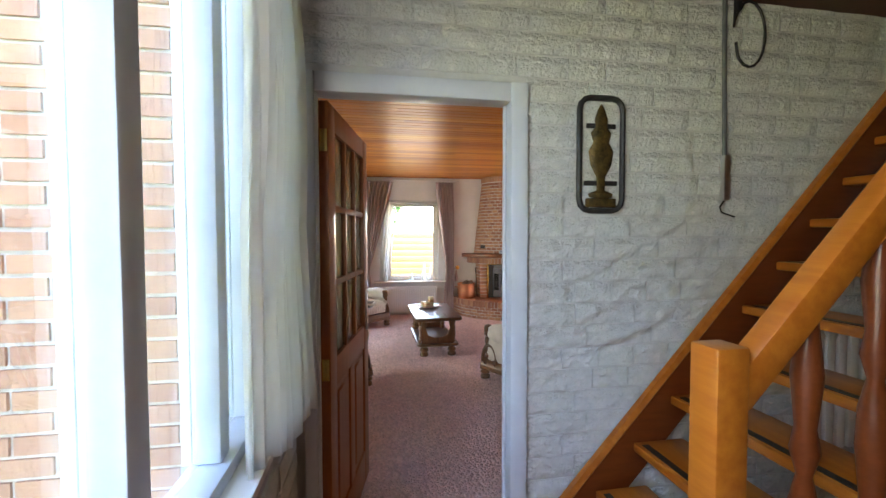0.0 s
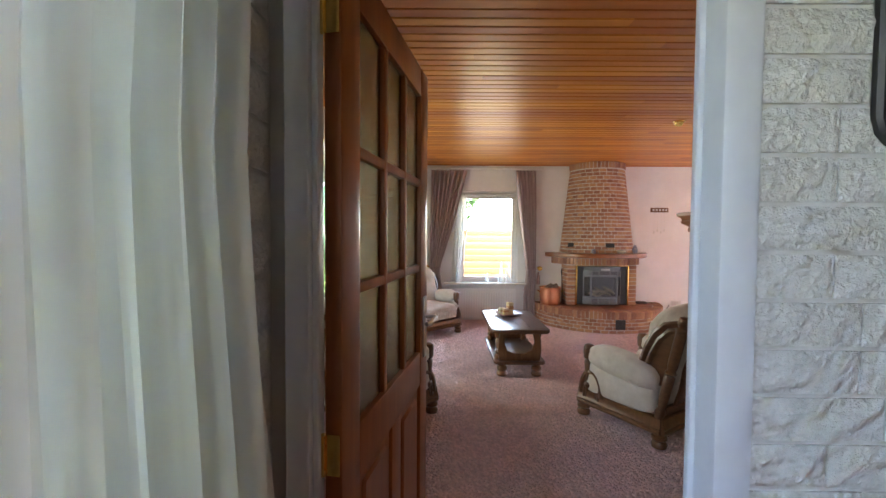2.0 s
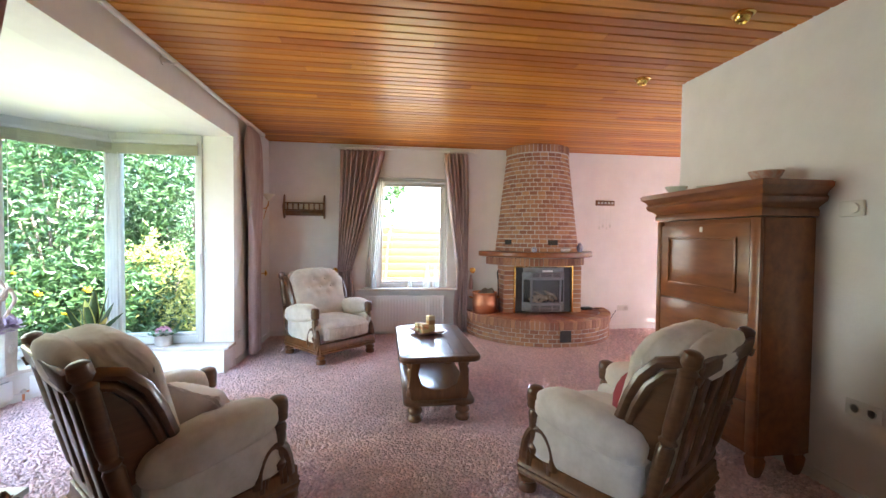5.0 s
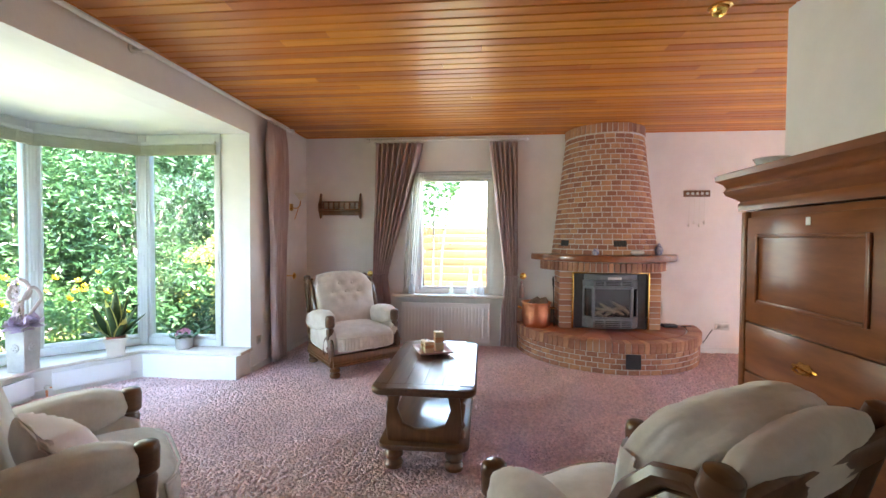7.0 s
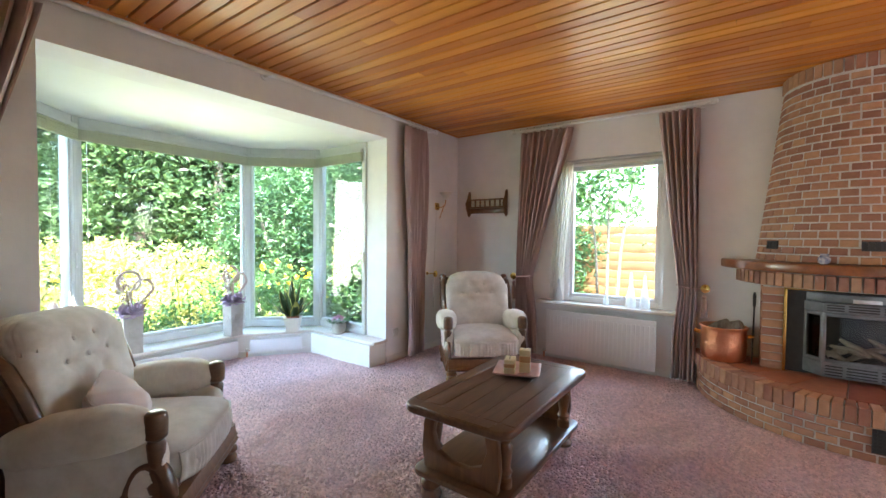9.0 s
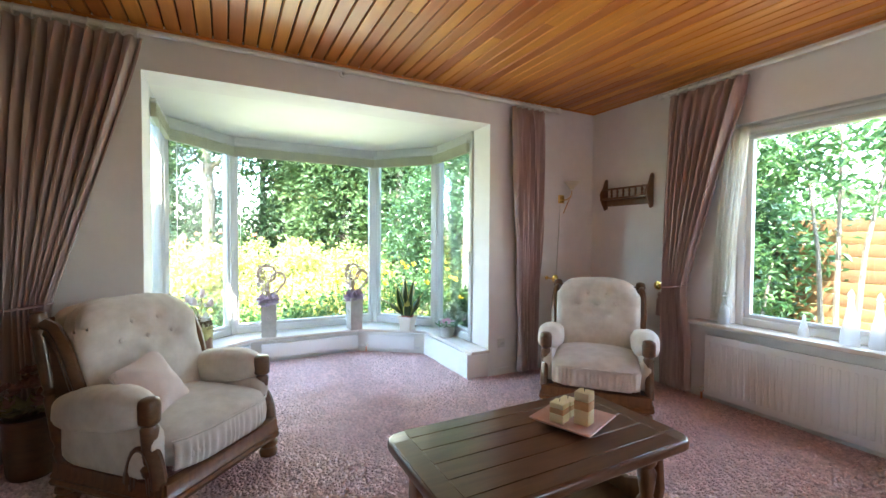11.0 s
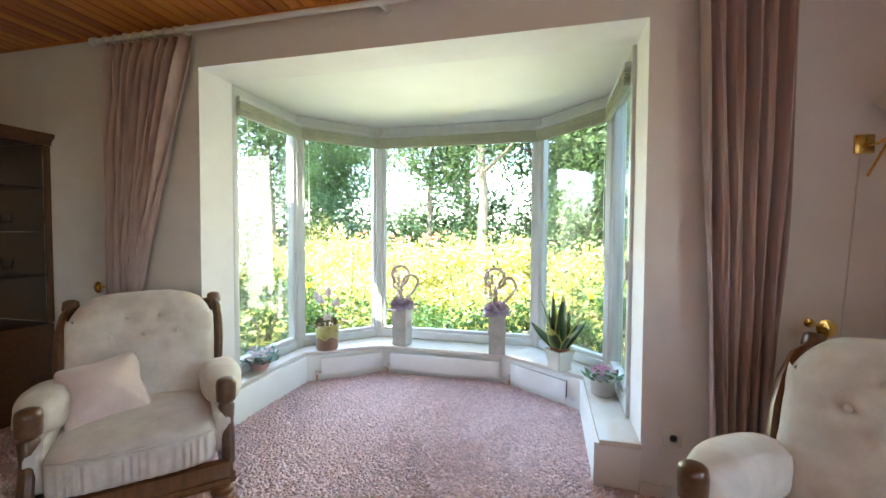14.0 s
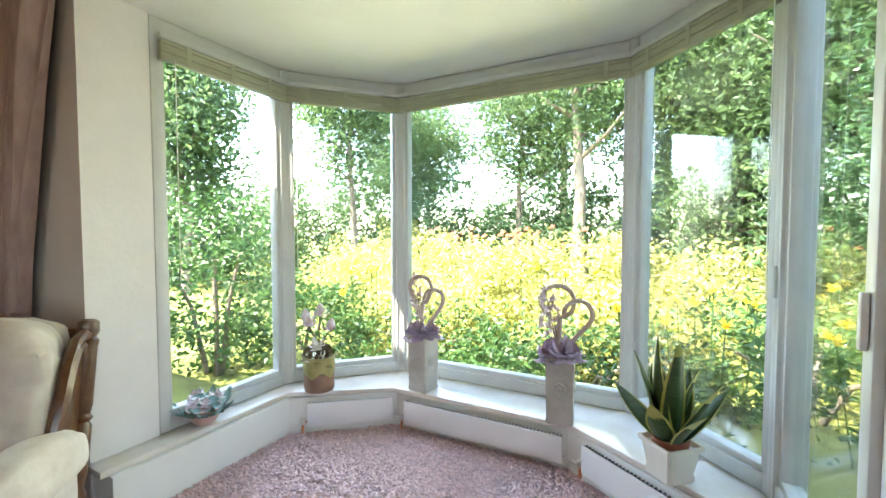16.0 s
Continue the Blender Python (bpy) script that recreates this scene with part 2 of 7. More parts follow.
M["glass"] = clear_glass("window_glass", (0.97, 0.985, 0.975), 0.4)
M["cabinet_glass"] = clear_glass("cabinet_glass", (0.95, 0.97, 0.96), 1.0)
M["sheer"] = cloth_through("white_voile", (0.90, 0.89, 0.85), 0.88, 0.62)
M["blind"] = cloth_through("olive_pleated_blind", (0.60, 0.60, 0.46), 0.98, 0.4)
M["soil"] = surf("dark_soil", (0.045, 0.032, 0.02), (0.08, 0.06, 0.04), 30, 0.95, 0.8, 60)
M["bark"] = surf("grey_brown_bark", (0.13, 0.10, 0.075), (0.26, 0.22, 0.17), 9, 0.9, 0.9, 16, stretch=(3, 3, 0.5), dist=0.03)
M["leaf_dark"] = leaf_mat("glossy_dark_leaves", (0.03, 0.078, 0.03), (0.085, 0.16, 0.06), 0.35, 0.3)
M["leaf_mid"] = leaf_mat("mid_green_leaves", (0.035, 0.09, 0.026), (0.085, 0.165, 0.045), 0.4, 0.5)
M["leaf_tree"] = leaf_mat("tree_leaves", (0.07, 0.125, 0.05), (0.13, 0.21, 0.08), 0.55, 0.5)
M["leaf_gold"] = leaf_mat("golden_green_leaves", (0.30, 0.32, 0.08), (0.50, 0.48, 0.17), 0.4, 0.5)
M["leaf_far"] = leaf_mat("far_tree_leaves", (0.06, 0.115, 0.05), (0.11, 0.18, 0.08), 0.5, 0.6)
M["petal_yellow"] = leaf_mat("yellow_petals", (0.70, 0.46, 0.01), (0.85, 0.62, 0.03), 0.3, 0.6)
M["petal_red"] = leaf_mat("coral_petals", (0.55, 0.12, 0.06), (0.7, 0.24, 0.14), 0.3, 0.6)
M["grass"] = surf("lawn_and_soil", (0.11, 0.13, 0.025), (0.20, 0.21, 0.045), 6, 0.95, 0.8, 40, blotch=0.3, dist=0.02)
M["fence"] = surf("sunlit_cedar_fence", (0.13, 0.062, 0.024), (0.19, 0.095, 0.038), 8, 0.8, 0.3, 30, stretch=(0.4, 3, 3), rand=0.12)
M["green_paint"] = surf("dark_green_paint", (0.03, 0.085, 0.05), (0.05, 0.12, 0.075), 10, 0.6, 0.2, 40)


# ---- building blocks ----
def mesh_of(bm, smooth=False, angle=40):
    me = bpy.data.meshes.new("mesh")
    bm.normal_update()
    if smooth:
        for f in bm.faces:
            f.smooth = True
        lim = math.cos(radians(angle))
        for e in bm.edges:
            if len(e.link_faces) == 2 and e.link_faces[0].normal.dot(e.link_faces[1].normal) < lim:
                e.smooth = False
    bm.to_mesh(me)
    bm.free()
    return me


def part(name, bm, material, parent=None, label="", smooth=True, angle=40):
    """One mesh object from a bmesh, under a thing or a part."""
    me = mesh_of(bm, smooth, angle)
    me.name = name
    me.materials.append(material)
    ob = new(name, me)
    if parent is not None:
        ob.parent = parent
    if label:
        ob["label"] = label
    return ob


def thing(name, label, category, m=None, group="", kind=""):
    ob = new(name)
    ob.empty_display_size = 0.1
    if m is not None:
        ob.matrix_basis = m
    return tagged(ob, label, category, group, kind)


def structure(name, bm, material, label, category, smooth=False):
    return tagged(part(name, bm, material, None, "", smooth), label, category, "", "structure")


def box(x0, y0, z0, x1, y1, z1, bevel=0.0, seg=2, bm=None):
    b = bmesh.new()
    bmesh.ops.create_cube(b, size=1)
    for v in b.verts:
        v.co = Vector(((x0 + x1) / 2 + v.co.x * (x1 - x0), (y0 + y1) / 2 + v.co.y * (y1 - y0), (z0 + z1) / 2 + v.co.z * (z1 - z0)))
    if bevel:
        bmesh.ops.bevel(b, geom=b.edges[:], offset=bevel, segments=seg, affect="EDGES", profile=0.5)
    return add(bm, b)


def add(bm, b):
    """Joins b into bm, where bm is given."""
    if bm is None:
        return b
    base = [bm.verts.new(v.co) for v in b.verts]
    b.verts.index_update()
    for f in b.faces:
        try:
            bm.faces.new([base[v.index] for v in f.verts])
        except ValueError:
            pass
    b.free()
    return bm


def moved(b, m):
    bmesh.ops.transform(b, matrix=m, verts=b.verts[:])
    return b


def lathe(profile, seg=16, m=None, bm=None):
    """Turned shape round z from (radius, height) pairs."""
    b = bmesh.new()
    rings = []
    for r, z in profile:
        rings.append([b.verts.new((r * math.cos(2 * math.pi * i / seg), r * math.sin(2 * math.pi * i / seg), z)) for i in range(seg)])
    for a, c in zip(rings, rings[1:]):
        for i in range(seg):
            j = (i + 1) % seg
            b.faces.new((a[i], a[j], c[j], c[i]))
    b.faces.new(rings[0][::-1])
    b.faces.new(rings[-1])
    if m is not None:
        moved(b, m)
    return add(bm, b)


def tube(points, radius, seg=8, bm=None, flat=1.0):
    """A round bar along points; radius is one number or one per point."""
    b = bmesh.new()
    pts = [Vector(p) for p in points]
    rad = radius if isinstance(radius, (list, tuple)) else [radius] * len(pts)
    rings = []
    side = None
    for i, p in enumerate(pts):
        d = (pts[min(i + 1, len(pts) - 1)] - pts[max(i - 1, 0)]).normalized()
        if side is None:
            side = d.orthogonal().normalized()
        side = (side - d * side.dot(d)).normalized()
        up = d.cross(side)
        rings.append([b.verts.new(p + (side * math.cos(2 * math.pi * k / seg) + up * math.sin(2 * math.pi * k / seg) * flat) * rad[i]) for k in range(seg)])
    for a, c in zip(rings, rings[1:]):
        for i in range(seg):
            j = (i + 1) % seg
            b.faces.new((a[i], a[j], c[j], c[i]))
    b.faces.new(rings[0][::-1])
    b.faces.new(rings[-1])
    return add(bm, b)


def prism(poly, z0, z1, bevel=0.0, m=None, bm=None, seg=2):
    """An upright slab on a plan outline."""
    b = bmesh.new()
    lo = [b.verts.new((x, y, z0)) for x, y in poly]
    hi = [b.verts.new((x, y, z1)) for x, y in poly]
    b.faces.new(lo[::-1])
    b.faces.new(hi)
    n = len(poly)
    for i in range(n):
        j = (i + 1) % n
        b.faces.new((lo[i], lo[j], hi[j], hi[i]))
    bmesh.ops.recalc_face_normals(b, faces=b.faces[:])
    if bevel:
        es = [e for e in b.edges if abs(e.verts[0].co.z - e.verts[1].co.z) < 1e-6]
        bmesh.ops.bevel(b, geom=es, offset=bevel, segments=seg, affect="EDGES", profile=0.5)
    if m is not None:
        moved(b, m)
    return add(bm, b)


def strip(path, profile, m=None, bm=None):
    """Sweeps a closed (u, v) profile along a plan path; u to the path's right, v up."""
    b = bmesh.new()
    pts = [Vector((x, y, 0)) for x, y in path]
    rings = []
    for i, p in enumerate(pts):
        d0 = (pts[i] - pts[i - 1]).normalized() if i else None
        d1 = (pts[i + 1] - pts[i]).normalized() if i < len(pts) - 1 else None
        d = ((d0 or d1) + (d1 or d0)).normalized()
        k = 1 / max(0.3, d.dot(d1 or d0))
        right = Vector((d.y, -d.x, 0)) * k
        rings.append([b.verts.new(p + right * u + Vector((0, 0, v))) for u, v in profile])
    n = len(profile)
    for a, c in zip(rings, rings[1:]):
        for i in range(n):
            j = (i + 1) % n
            b.faces.new((a[i], a[j], c[j], c[i]))
    b.faces.new(rings[0][::-1])
    b.faces.new(rings[-1])
    bmesh.ops.recalc_face_normals(b, faces=b.faces[:])
    if m is not None:
        moved(b, m)
    return add(bm, b)


def cushion(sx, sy, sz, power=4.0, n=14, wrinkle=0.006, seed=0, bend=None):
    """A stuffed pad: a rounded box with soft creases, centred on the origin."""
    b = bmesh.new()
    bmesh.ops.create_cube(b, size=2)
    bmesh.ops.subdivide_edges(b, edges=b.edges[:], cuts=n, use_grid_fill=True)
    for v in b.verts:
        c = v.co
        r = (abs(c.x) ** power + abs(c.y) ** power + abs(c.z) ** power) ** (1 / power)
        c = c / r
        w = noise.noise(Vector((c.x * 2.2 + seed, c.y * 2.2, c.z * 2.2))) + 0.5 * noise.noise(Vector((c.x * 7, c.y * 7 + seed, c.z * 5)))
        v.co = Vector((c.x * sx / 2, c.y * sy / 2, c.z * sz / 2)) * (1 + wrinkle * w * 6)
        if bend:
            v.co = bend(v.co)
    return b


def smoothstep(a, b, x):
    t = min(1, max(0, (x - a) / (b - a)))
    return t * t * (3 - 2 * t)


def raw_mesh(name, verts, faces, material, parent=None, smooth=False):
    me = bpy.data.meshes.new(name)
    verts, faces = np.asarray(verts, dtype=np.float32), np.asarray(faces, dtype=np.int32)
    k = faces.shape[1]
    me.vertices.add(len(verts))
    me.vertices.foreach_set("co", verts.ravel())
    me.loops.add(faces.size)
    me.loops.foreach_set("vertex_index", faces.ravel())
    me.polygons.add(len(faces))
    me.polygons.foreach_set("loop_start", np.arange(0, faces.size, k, dtype=np.int32))
    me.polygons.foreach_set("use_smooth", np.full(len(faces), smooth))
    me.update(calc_edges=True)
    me.materials.append(material)
    ob = new(name, me)
    if parent is not None:
        ob.parent = parent
    return ob


# ---- structure: living room ----
CEIL, WEST, NORTH, EAST, SOUTH = 2.535, -1.0, 7.5, 2.82, 1.605
BAY = [(-1.0, 3.64), (-2.09, 3.64), (-2.68, 4.17), (-2.68, 5.71), (-2.09, 6.25), (-1.0, 6.25)]

b = box(WEST - 0.28, SOUTH, -0.3, WEST, 3.68, 2.9)
box(WEST - 0.28, 6.23, -0.3, WEST, NORTH + 0.3, 2.9, bm=b)
box(WEST - 0.28, 3.68, 2.27, WEST, 6.23, 2.9, bm=b)
structure("wall_west", b, M["plaster"], "white plastered wall with a wide opening to the bay", "wall")
b = box(WEST, NORTH, -0.3, 0.36, NORTH + 0.3, 2.9)
# the opening from x 5.2 to 7.2 is unseen, added for the recess fill lamp
box(1.32, NORTH, -0.3, 5.2, NORTH + 0.3, 2.9, bm=b)
box(7.2, NORTH, -0.3, 7.6, NORTH + 0.3, 2.9, bm=b)
box(5.2, NORTH, -0.3, 7.2, NORTH + 0.3, 0.7, bm=b)
box(5.2, NORTH, 2.2, 7.2, NORTH + 0.3, 2.9, bm=b)
box(0.36, NORTH, -0.3, 1.32, NORTH + 0.3, 0.60, bm=b)
box(0.36, NORTH, 2.10, 1.32, NORTH + 0.3, 2.9, bm=b)
structure("wall_north", b, M["plaster"], "white rough plastered wall with one garden window", "wall")
b = box(EAST, SOUTH, -0.3, EAST + 0.12, 4.92, 2.9)
structure("wall_east", b, M["plaster"], "white plastered partition wall beside the cabinet", "wall")
# unseen closing walls; the depth of the recess is assumed
b = box(7.6, 3.6, -0.3, 7.8, NORTH + 0.3, 2.9)
box(EAST + 0.12, 3.6, -0.3, 7.6, 3.75, 2.9, bm=b)
structure("wall_dining", b, M["plaster"], "plain white plastered walls closing the far recess", "wall")
b = box(-1.28, 1.22, -0.3, -0.24, SOUTH, 2.9)
box(-0.24, 1.56, -0.3, -0.18, SOUTH, 2.9, bm=b)
box(0.70, 1.56, -0.3, EAST + 0.12, SOUTH, 2.9, bm=b)
box(-0.18, 1.56, 2.108, 0.70, SOUTH, 2.9, bm=b)
structure("wall_south", b, M["plaster"], "white plastered wall with the door to the hall", "wall")

# ceiling: tongue-and-groove boards along x in one mesh
b = box(-1.28, SOUTH - 0.43, CEIL + 0.02, 5.6, NORTH + 0.3, CEIL + 0.3)
PITCH = 0.088
y = SOUTH + 0.003
rows_of_boards = []
while y < NORTH - 0.01:
    rows_of_boards.append(y)
    y += PITCH
vs, fs = [], []
rng = random.Random(4)
for y in rows_of_boards:
    x0 = WEST
    cuts = [WEST]
    x = WEST + rng.uniform(0.8, 3.4)
    while x < 5.0:
        cuts.append(x)
        x += rng.uniform(2.6, 3.6)
    cuts.append(7.6)
    y1 = min(y + PITCH - 0.010, NORTH - 0.003)
    for xa, xb in zip(cuts, cuts[1:]):
        z0, z1, e = CEIL, CEIL + 0.02, 0.004
        k = len(vs)
        vs += [(xa, y + e, z0), (xb - 0.0015, y + e, z0), (xb - 0.0015, y1 - e, z0), (xa, y1 - e, z0),
               (xa, y, z0 + e), (xb - 0.0015, y, z0 + e), (xb - 0.0015, y1, z0 + e), (xa, y1, z0 + e),
               (xa, y, z1), (xb - 0.0015, y, z1), (xb - 0.0015, y1, z1), (xa, y1, z1)]
        fs += [(k + 3, k + 2, k + 1, k), (k, k + 1, k + 5, k + 4), (k + 2, k + 3, k + 7, k + 6), (k + 4, k + 5, k + 9, k + 8), (k + 6, k + 7, k + 11, k + 10),
               (k + 1, k + 2, k + 6, k + 5), (k, k + 4, k + 7, k + 3)]
ceiling = raw_mesh("ceiling", vs, fs, M["board"])
tagged(ceiling, "glossy orange-brown varnished tongue-and-groove board ceiling", "ceiling", "", "structure")
structure("roof_slab", b, M["groove"], "dark underlay above the ceiling boards", "ceiling")

# bay: outer piers, ceiling, plinth, sill
poly_room = [(-1.02, 3.82), (-1.95, 3.82), (-2.36, 4.34), (-2.36, 5.42), (-1.93, 6.02), (-1.02, 6.02)]
poly_out = [(-1.0, 3.56), (-2.12, 3.56), (-2.76, 4.13), (-2.76, 5.75), (-2.12, 6.33), (-1.0, 6.33)]
b = prism([(-1.28, 3.5), (-2.16, 3.5), (-2.82, 4.1), (-2.82, 5.78), (-2.16, 6.39), (-1.28, 6.39)], 2.272, 2.5)
structure("bay_ceiling", b, M["plaster_smooth"], "smooth white ceiling of the bay window", "ceiling")
b = bmesh.new()
ring_in, ring_out = poly_room, poly_out
vi = [[b.verts.new((x, y, z)) for x, y in ring_in] for z in (-0.3, 0.213)]
vo = [[b.verts.new((x, y, z)) for x, y in ring_out] for z in (-0.3, 0.213)]
for i in range(5):
    b.faces.new((vi[0][i], vi[0][i + 1], vi[1][i + 1], vi[1][i]))
    b.faces.new((vo[0][i + 1], vo[0][i], vo[1][i], vo[1][i + 1]))
    b.faces.new((vi[1][i], vi[1][i + 1], vo[1][i + 1], vo[1][i]))
for i in (0, 5):
    b.faces.new((vi[0][i], vi[1][i], vo[1][i], vo[0][i]))
bmesh.ops.recalc_face_normals(b, faces=b.faces[:])
structure("bay_plinth", b, M["plaster_smooth"], "low white plinth round the bay", "wall")
b = bmesh.new()
sill_in = [(-0.985, 3.80), (-1.96, 3.80), (-2.33, 4.33), (-2.33, 5.43), (-1.94, 6.04), (-0.985, 6.04)]
sill_out = [(-0.985, 3.676), (-2.11, 3.60), (-2.72, 4.15), (-2.72, 5.73), (-2.11, 6.29), (-0.985, 6.234)]
vi = [[b.verts.new((x, y, z)) for x, y in sill_in] for z in (0.216, 0.246)]
vo = [[b.verts.new((x, y, z)) for x, y in sill_out] for z in (0.216, 0.246)]
for i in range(5):
    b.faces.new((vi[0][i], vi[0][i + 1], vi[1][i + 1], vi[1][i]))
    b.faces.new((vo[0][i + 1], vo[0][i], vo[1][i], vo[1][i + 1]))
    b.faces.new((vi[1][i], vi[1][i + 1], vo[1][i + 1], vo[1][i]))
    b.faces.new((vi[0][i + 1], vi[0][i], vo[0][i], vo[0][i + 1]))
for i in (0, 5):
    b.faces.new((vi[0][i], vi[1][i], vo[1][i], vo[0][i]))
bmesh.ops.recalc_face_normals(b, faces=b.faces[:])
bmesh.ops.bevel(b, geom=[e for e in b.edges if e.calc_length() > 0.1], offset=0.005, segments=2, affect="EDGES", profile=0.5)
structure("bay_sill", b, M["marble"], "polished cream marble window sill round the bay", "window sill", True)


def bay_window(i, p, q, casement=False):
    """A bay light from plan point p to q: posts, rails, pane, raised blind."""
    p, q = Vector((*p, 0)), Vector((*q, 0))
    d = (q - p).normalized()
    L = (q - p).length
    m = Matrix.Translation(p) @ Matrix.Rotation(math.atan2(d.y, d.x), 4, "Z")
    w = thing("window_%d" % i, "tall pale grey timber window of the bay with a raised blind", "window", m, "", "structure")
    f = box(0.0, -0.05, 0.247, 0.05, 0.05, 2.27, 0.006)
    box(L - 0.05, -0.05, 0.247, L, 0.05, 2.27, 0.006, bm=f)
    box(0.05, -0.045, 0.247, L - 0.05, 0.045, 0.315, 0.006, bm=f)
    box(0.05, -0.045, 2.19, L - 0.05, 0.045, 2.27, 0.006, bm=f)
    part("window_frame", f, M["frame"], w)
    s = box(0.05, -0.03, 0.315, 0.072, 0.03, 2.19, 0.004)
    box(L - 0.072, -0.03, 0.315, L - 0.05, 0.03, 2.19, 0.004, bm=s)
    box(0.072, -0.03, 0.315, L - 0.072, 0.03, 0.345, 0.004, bm=s)
    box(0.072, -0.03, 2.16, L - 0.072, 0.03, 2.19, 0.004, bm=s)
    part("sash", s, M["frame"], w)
    g = part("pane", box(0.07, -0.004, 0.34, L - 0.07, 0.004, 2.165), M["glass"], w, smooth=False)
    g.visible_shadow = False
    k = thing("blind", "raised olive pleated blind at the window head", "blind", m)
    part("head_rail", box(0.03, 0.052, 2.165, L - 0.03, 0.085, 2.195, 0.004), M["frame"], k)
    for j in range(5):
        part("slat", box(0.03, 0.054, 2.065 + j * 0.019, L - 0.03, 0.090 - 0.004 * (j % 2), 2.065 + j * 0.019 + 0.0184, 0.003), M["blind"], k)
    for u in (0.16, L / 2, L - 0.16):
        part("ribbon", box(u - 0.012, 0.0915, 2.06, u + 0.012, 0.0935, 2.165), M["blind"], k)
    part("pull_cord", tube([(L - 0.09, 0.095, 2.07), (L - 0.09, 0.095, 1.0)], 0.0025, 5), M["white_plastic"], k)
    part("window_catch", box(0.012, 0.051, 1.0, 0.03, 0.066, 1.12, 0.004), M["frame"], w)
    return w


glz = [(-1.284, 3.63), (-2.09, 3.63), (-2.68, 4.17), (-2.68, 5.71), (-2.09, 6.26), (-1.284, 6.26)]
for i in range(5):
    bay_window(i + 1, glz[i + 1], glz[i])
for i in (1, 2, 3, 4):
    x, y = glz[i]
    structure("bay_post_%d" % i, lathe([(0.062, 0.247), (0.062, 2.271)], 10, pose(x, y, 0)), M["frame"], "pale grey corner post of the bay", "window post", True)

# north window with sill
w = thing("window_6", "white timber window with a rolled blind over the radiator", "window", pose(0.36, NORTH + 0.10, 0), "", "structure")
L = 0.96
f = box(0.0, -0.04, 0.602, 0.05, 0.05, 2.098, 0.005)
box(L - 0.05, -0.04, 0.602, L, 0.05, 2.098, 0.005, bm=f)
box(0.05, -0.04, 0.602, L - 0.05, 0.05, 0.67, 0.005, bm=f)
box(0.05, -0.04, 2.03, L - 0.05, 0.05, 2.098, 0.005, bm=f)
part("window_frame", f, M["white_rod"], w)
s = box(0.05, -0.02, 0.67, 0.085, 0.03, 2.03, 0.004)
box(L - 0.085, -0.02, 0.67, L - 0.05, 0.03, 2.03, 0.004, bm=s)
box(0.085, -0.02, 0.67, L - 0.085, 0.03, 0.70, 0.004, bm=s)
box(0.085, -0.02, 1.99, L - 0.085, 0.03, 2.03, 0.004, bm=s)
part("sash", s, M["white_rod"], w)
g = part("pane", box(0.08, 0.0, 0.695, L - 0.08, 0.006, 1.995), M["glass"], w, smooth=False)
g.visible_shadow = False
k = thing("roller_blind", "dark rolled-up blind at the head of the window", "blind", pose(0.36, NORTH + 0.04, 0))
part("roll", tube([(0.03, 0, 2.05), (L - 0.03, 0, 2.05)], 0.024, 12), M["frame"], k)
part("bottom_bar", box(0.03, -0.012, 1.985, L - 0.03, 0.006, 2.012, 0.003), M["frame"], k)
structure("window_sill", box(0.12, 7.36, 0.592, 1.44, NORTH + 0.06, 0.622, 0.006), M["marble"], "cream marble sill below the garden window", "window sill", True)

# floor: backing and pile
b = box(WEST - 0.28, SOUTH - 0.1, -0.3, 7.6, NORTH + 0.1, -0.0115)
prism([(-1.28, 3.6), (-2.0, 3.6), (-2.6, 4.2), (-2.6, 5.7), (-2.0, 6.2), (-1.28, 6.2)], -0.3, -0.0145, bm=b)
floor = structure("floor", b, M["carpet_base"], "dusty pink shag carpet covering the whole room", "carpet")
nr = np.random.RandomState(7)


def tufts(x0, x1, y0, y1, step, keep=None):
    xs, ys = np.meshgrid(np.arange(x0, x1, step), np.arange(y0, y1, step))
    p = np.stack([xs.ravel(), ys.ravel()], 1) + nr.uniform(-0.6, 0.6, (xs.size, 2)) * step
    return p if keep is None else p[keep(p)]


def in_bay(p):
    c = np.ones(len(p), bool)
    for (xa, ya), (xb, yb) in zip(poly_room, poly_room[1:]):
        c &= (xb - xa) * (p[:, 1] - ya) - (yb - ya) * (p[:, 0] - xa) < 0
    return c & (p[:, 0] < WEST)


pts = np.concatenate([tufts(WEST, 2.95, SOUTH, NORTH, 0.0165), tufts(2.95, 4.6, 4.9, NORTH, 0.03), tufts(-2.4, WEST, 3.8, 6.05, 0.0165, in_bay)])
n = len(pts)
ang = nr.uniform(0, 2 * np.pi, n)
wid = nr.uniform(0.012, 0.019, n)
h = nr.uniform(0.006, 0.011, n) + 0.003 * np.sin(pts[:, 0] * 9 + np.sin(pts[:, 1] * 7) * 2)
lean = nr.normal(0, 0.010, (n, 2)) + 0.006 * np.stack([np.sin(pts[:, 1] * 5 + 1), np.cos(pts[:, 0] * 6)], 1)
base = [np.concatenate([pts + wid[:, None] * np.stack([np.cos(ang + a), np.sin(ang + a)], 1), np.full((n, 1), -0.014)], 1) for a in (0, 2.094, 4.189)]
mid = [np.concatenate([pts + lean * 0.4 + 0.85 * wid[:, None] * np.stack([np.cos(ang + a + 0.8), np.sin(ang + a + 0.8)], 1), (h * 0.45)[:, None] - 0.006], 1) for a in (0, 2.094, 4.189)]
top = np.concatenate([pts + lean, h[:, None] - 0.006], 1)
vs = np.stack(base + mid + [top], 1).reshape(-1, 3)
o = np.arange(n)[:, None] * 7
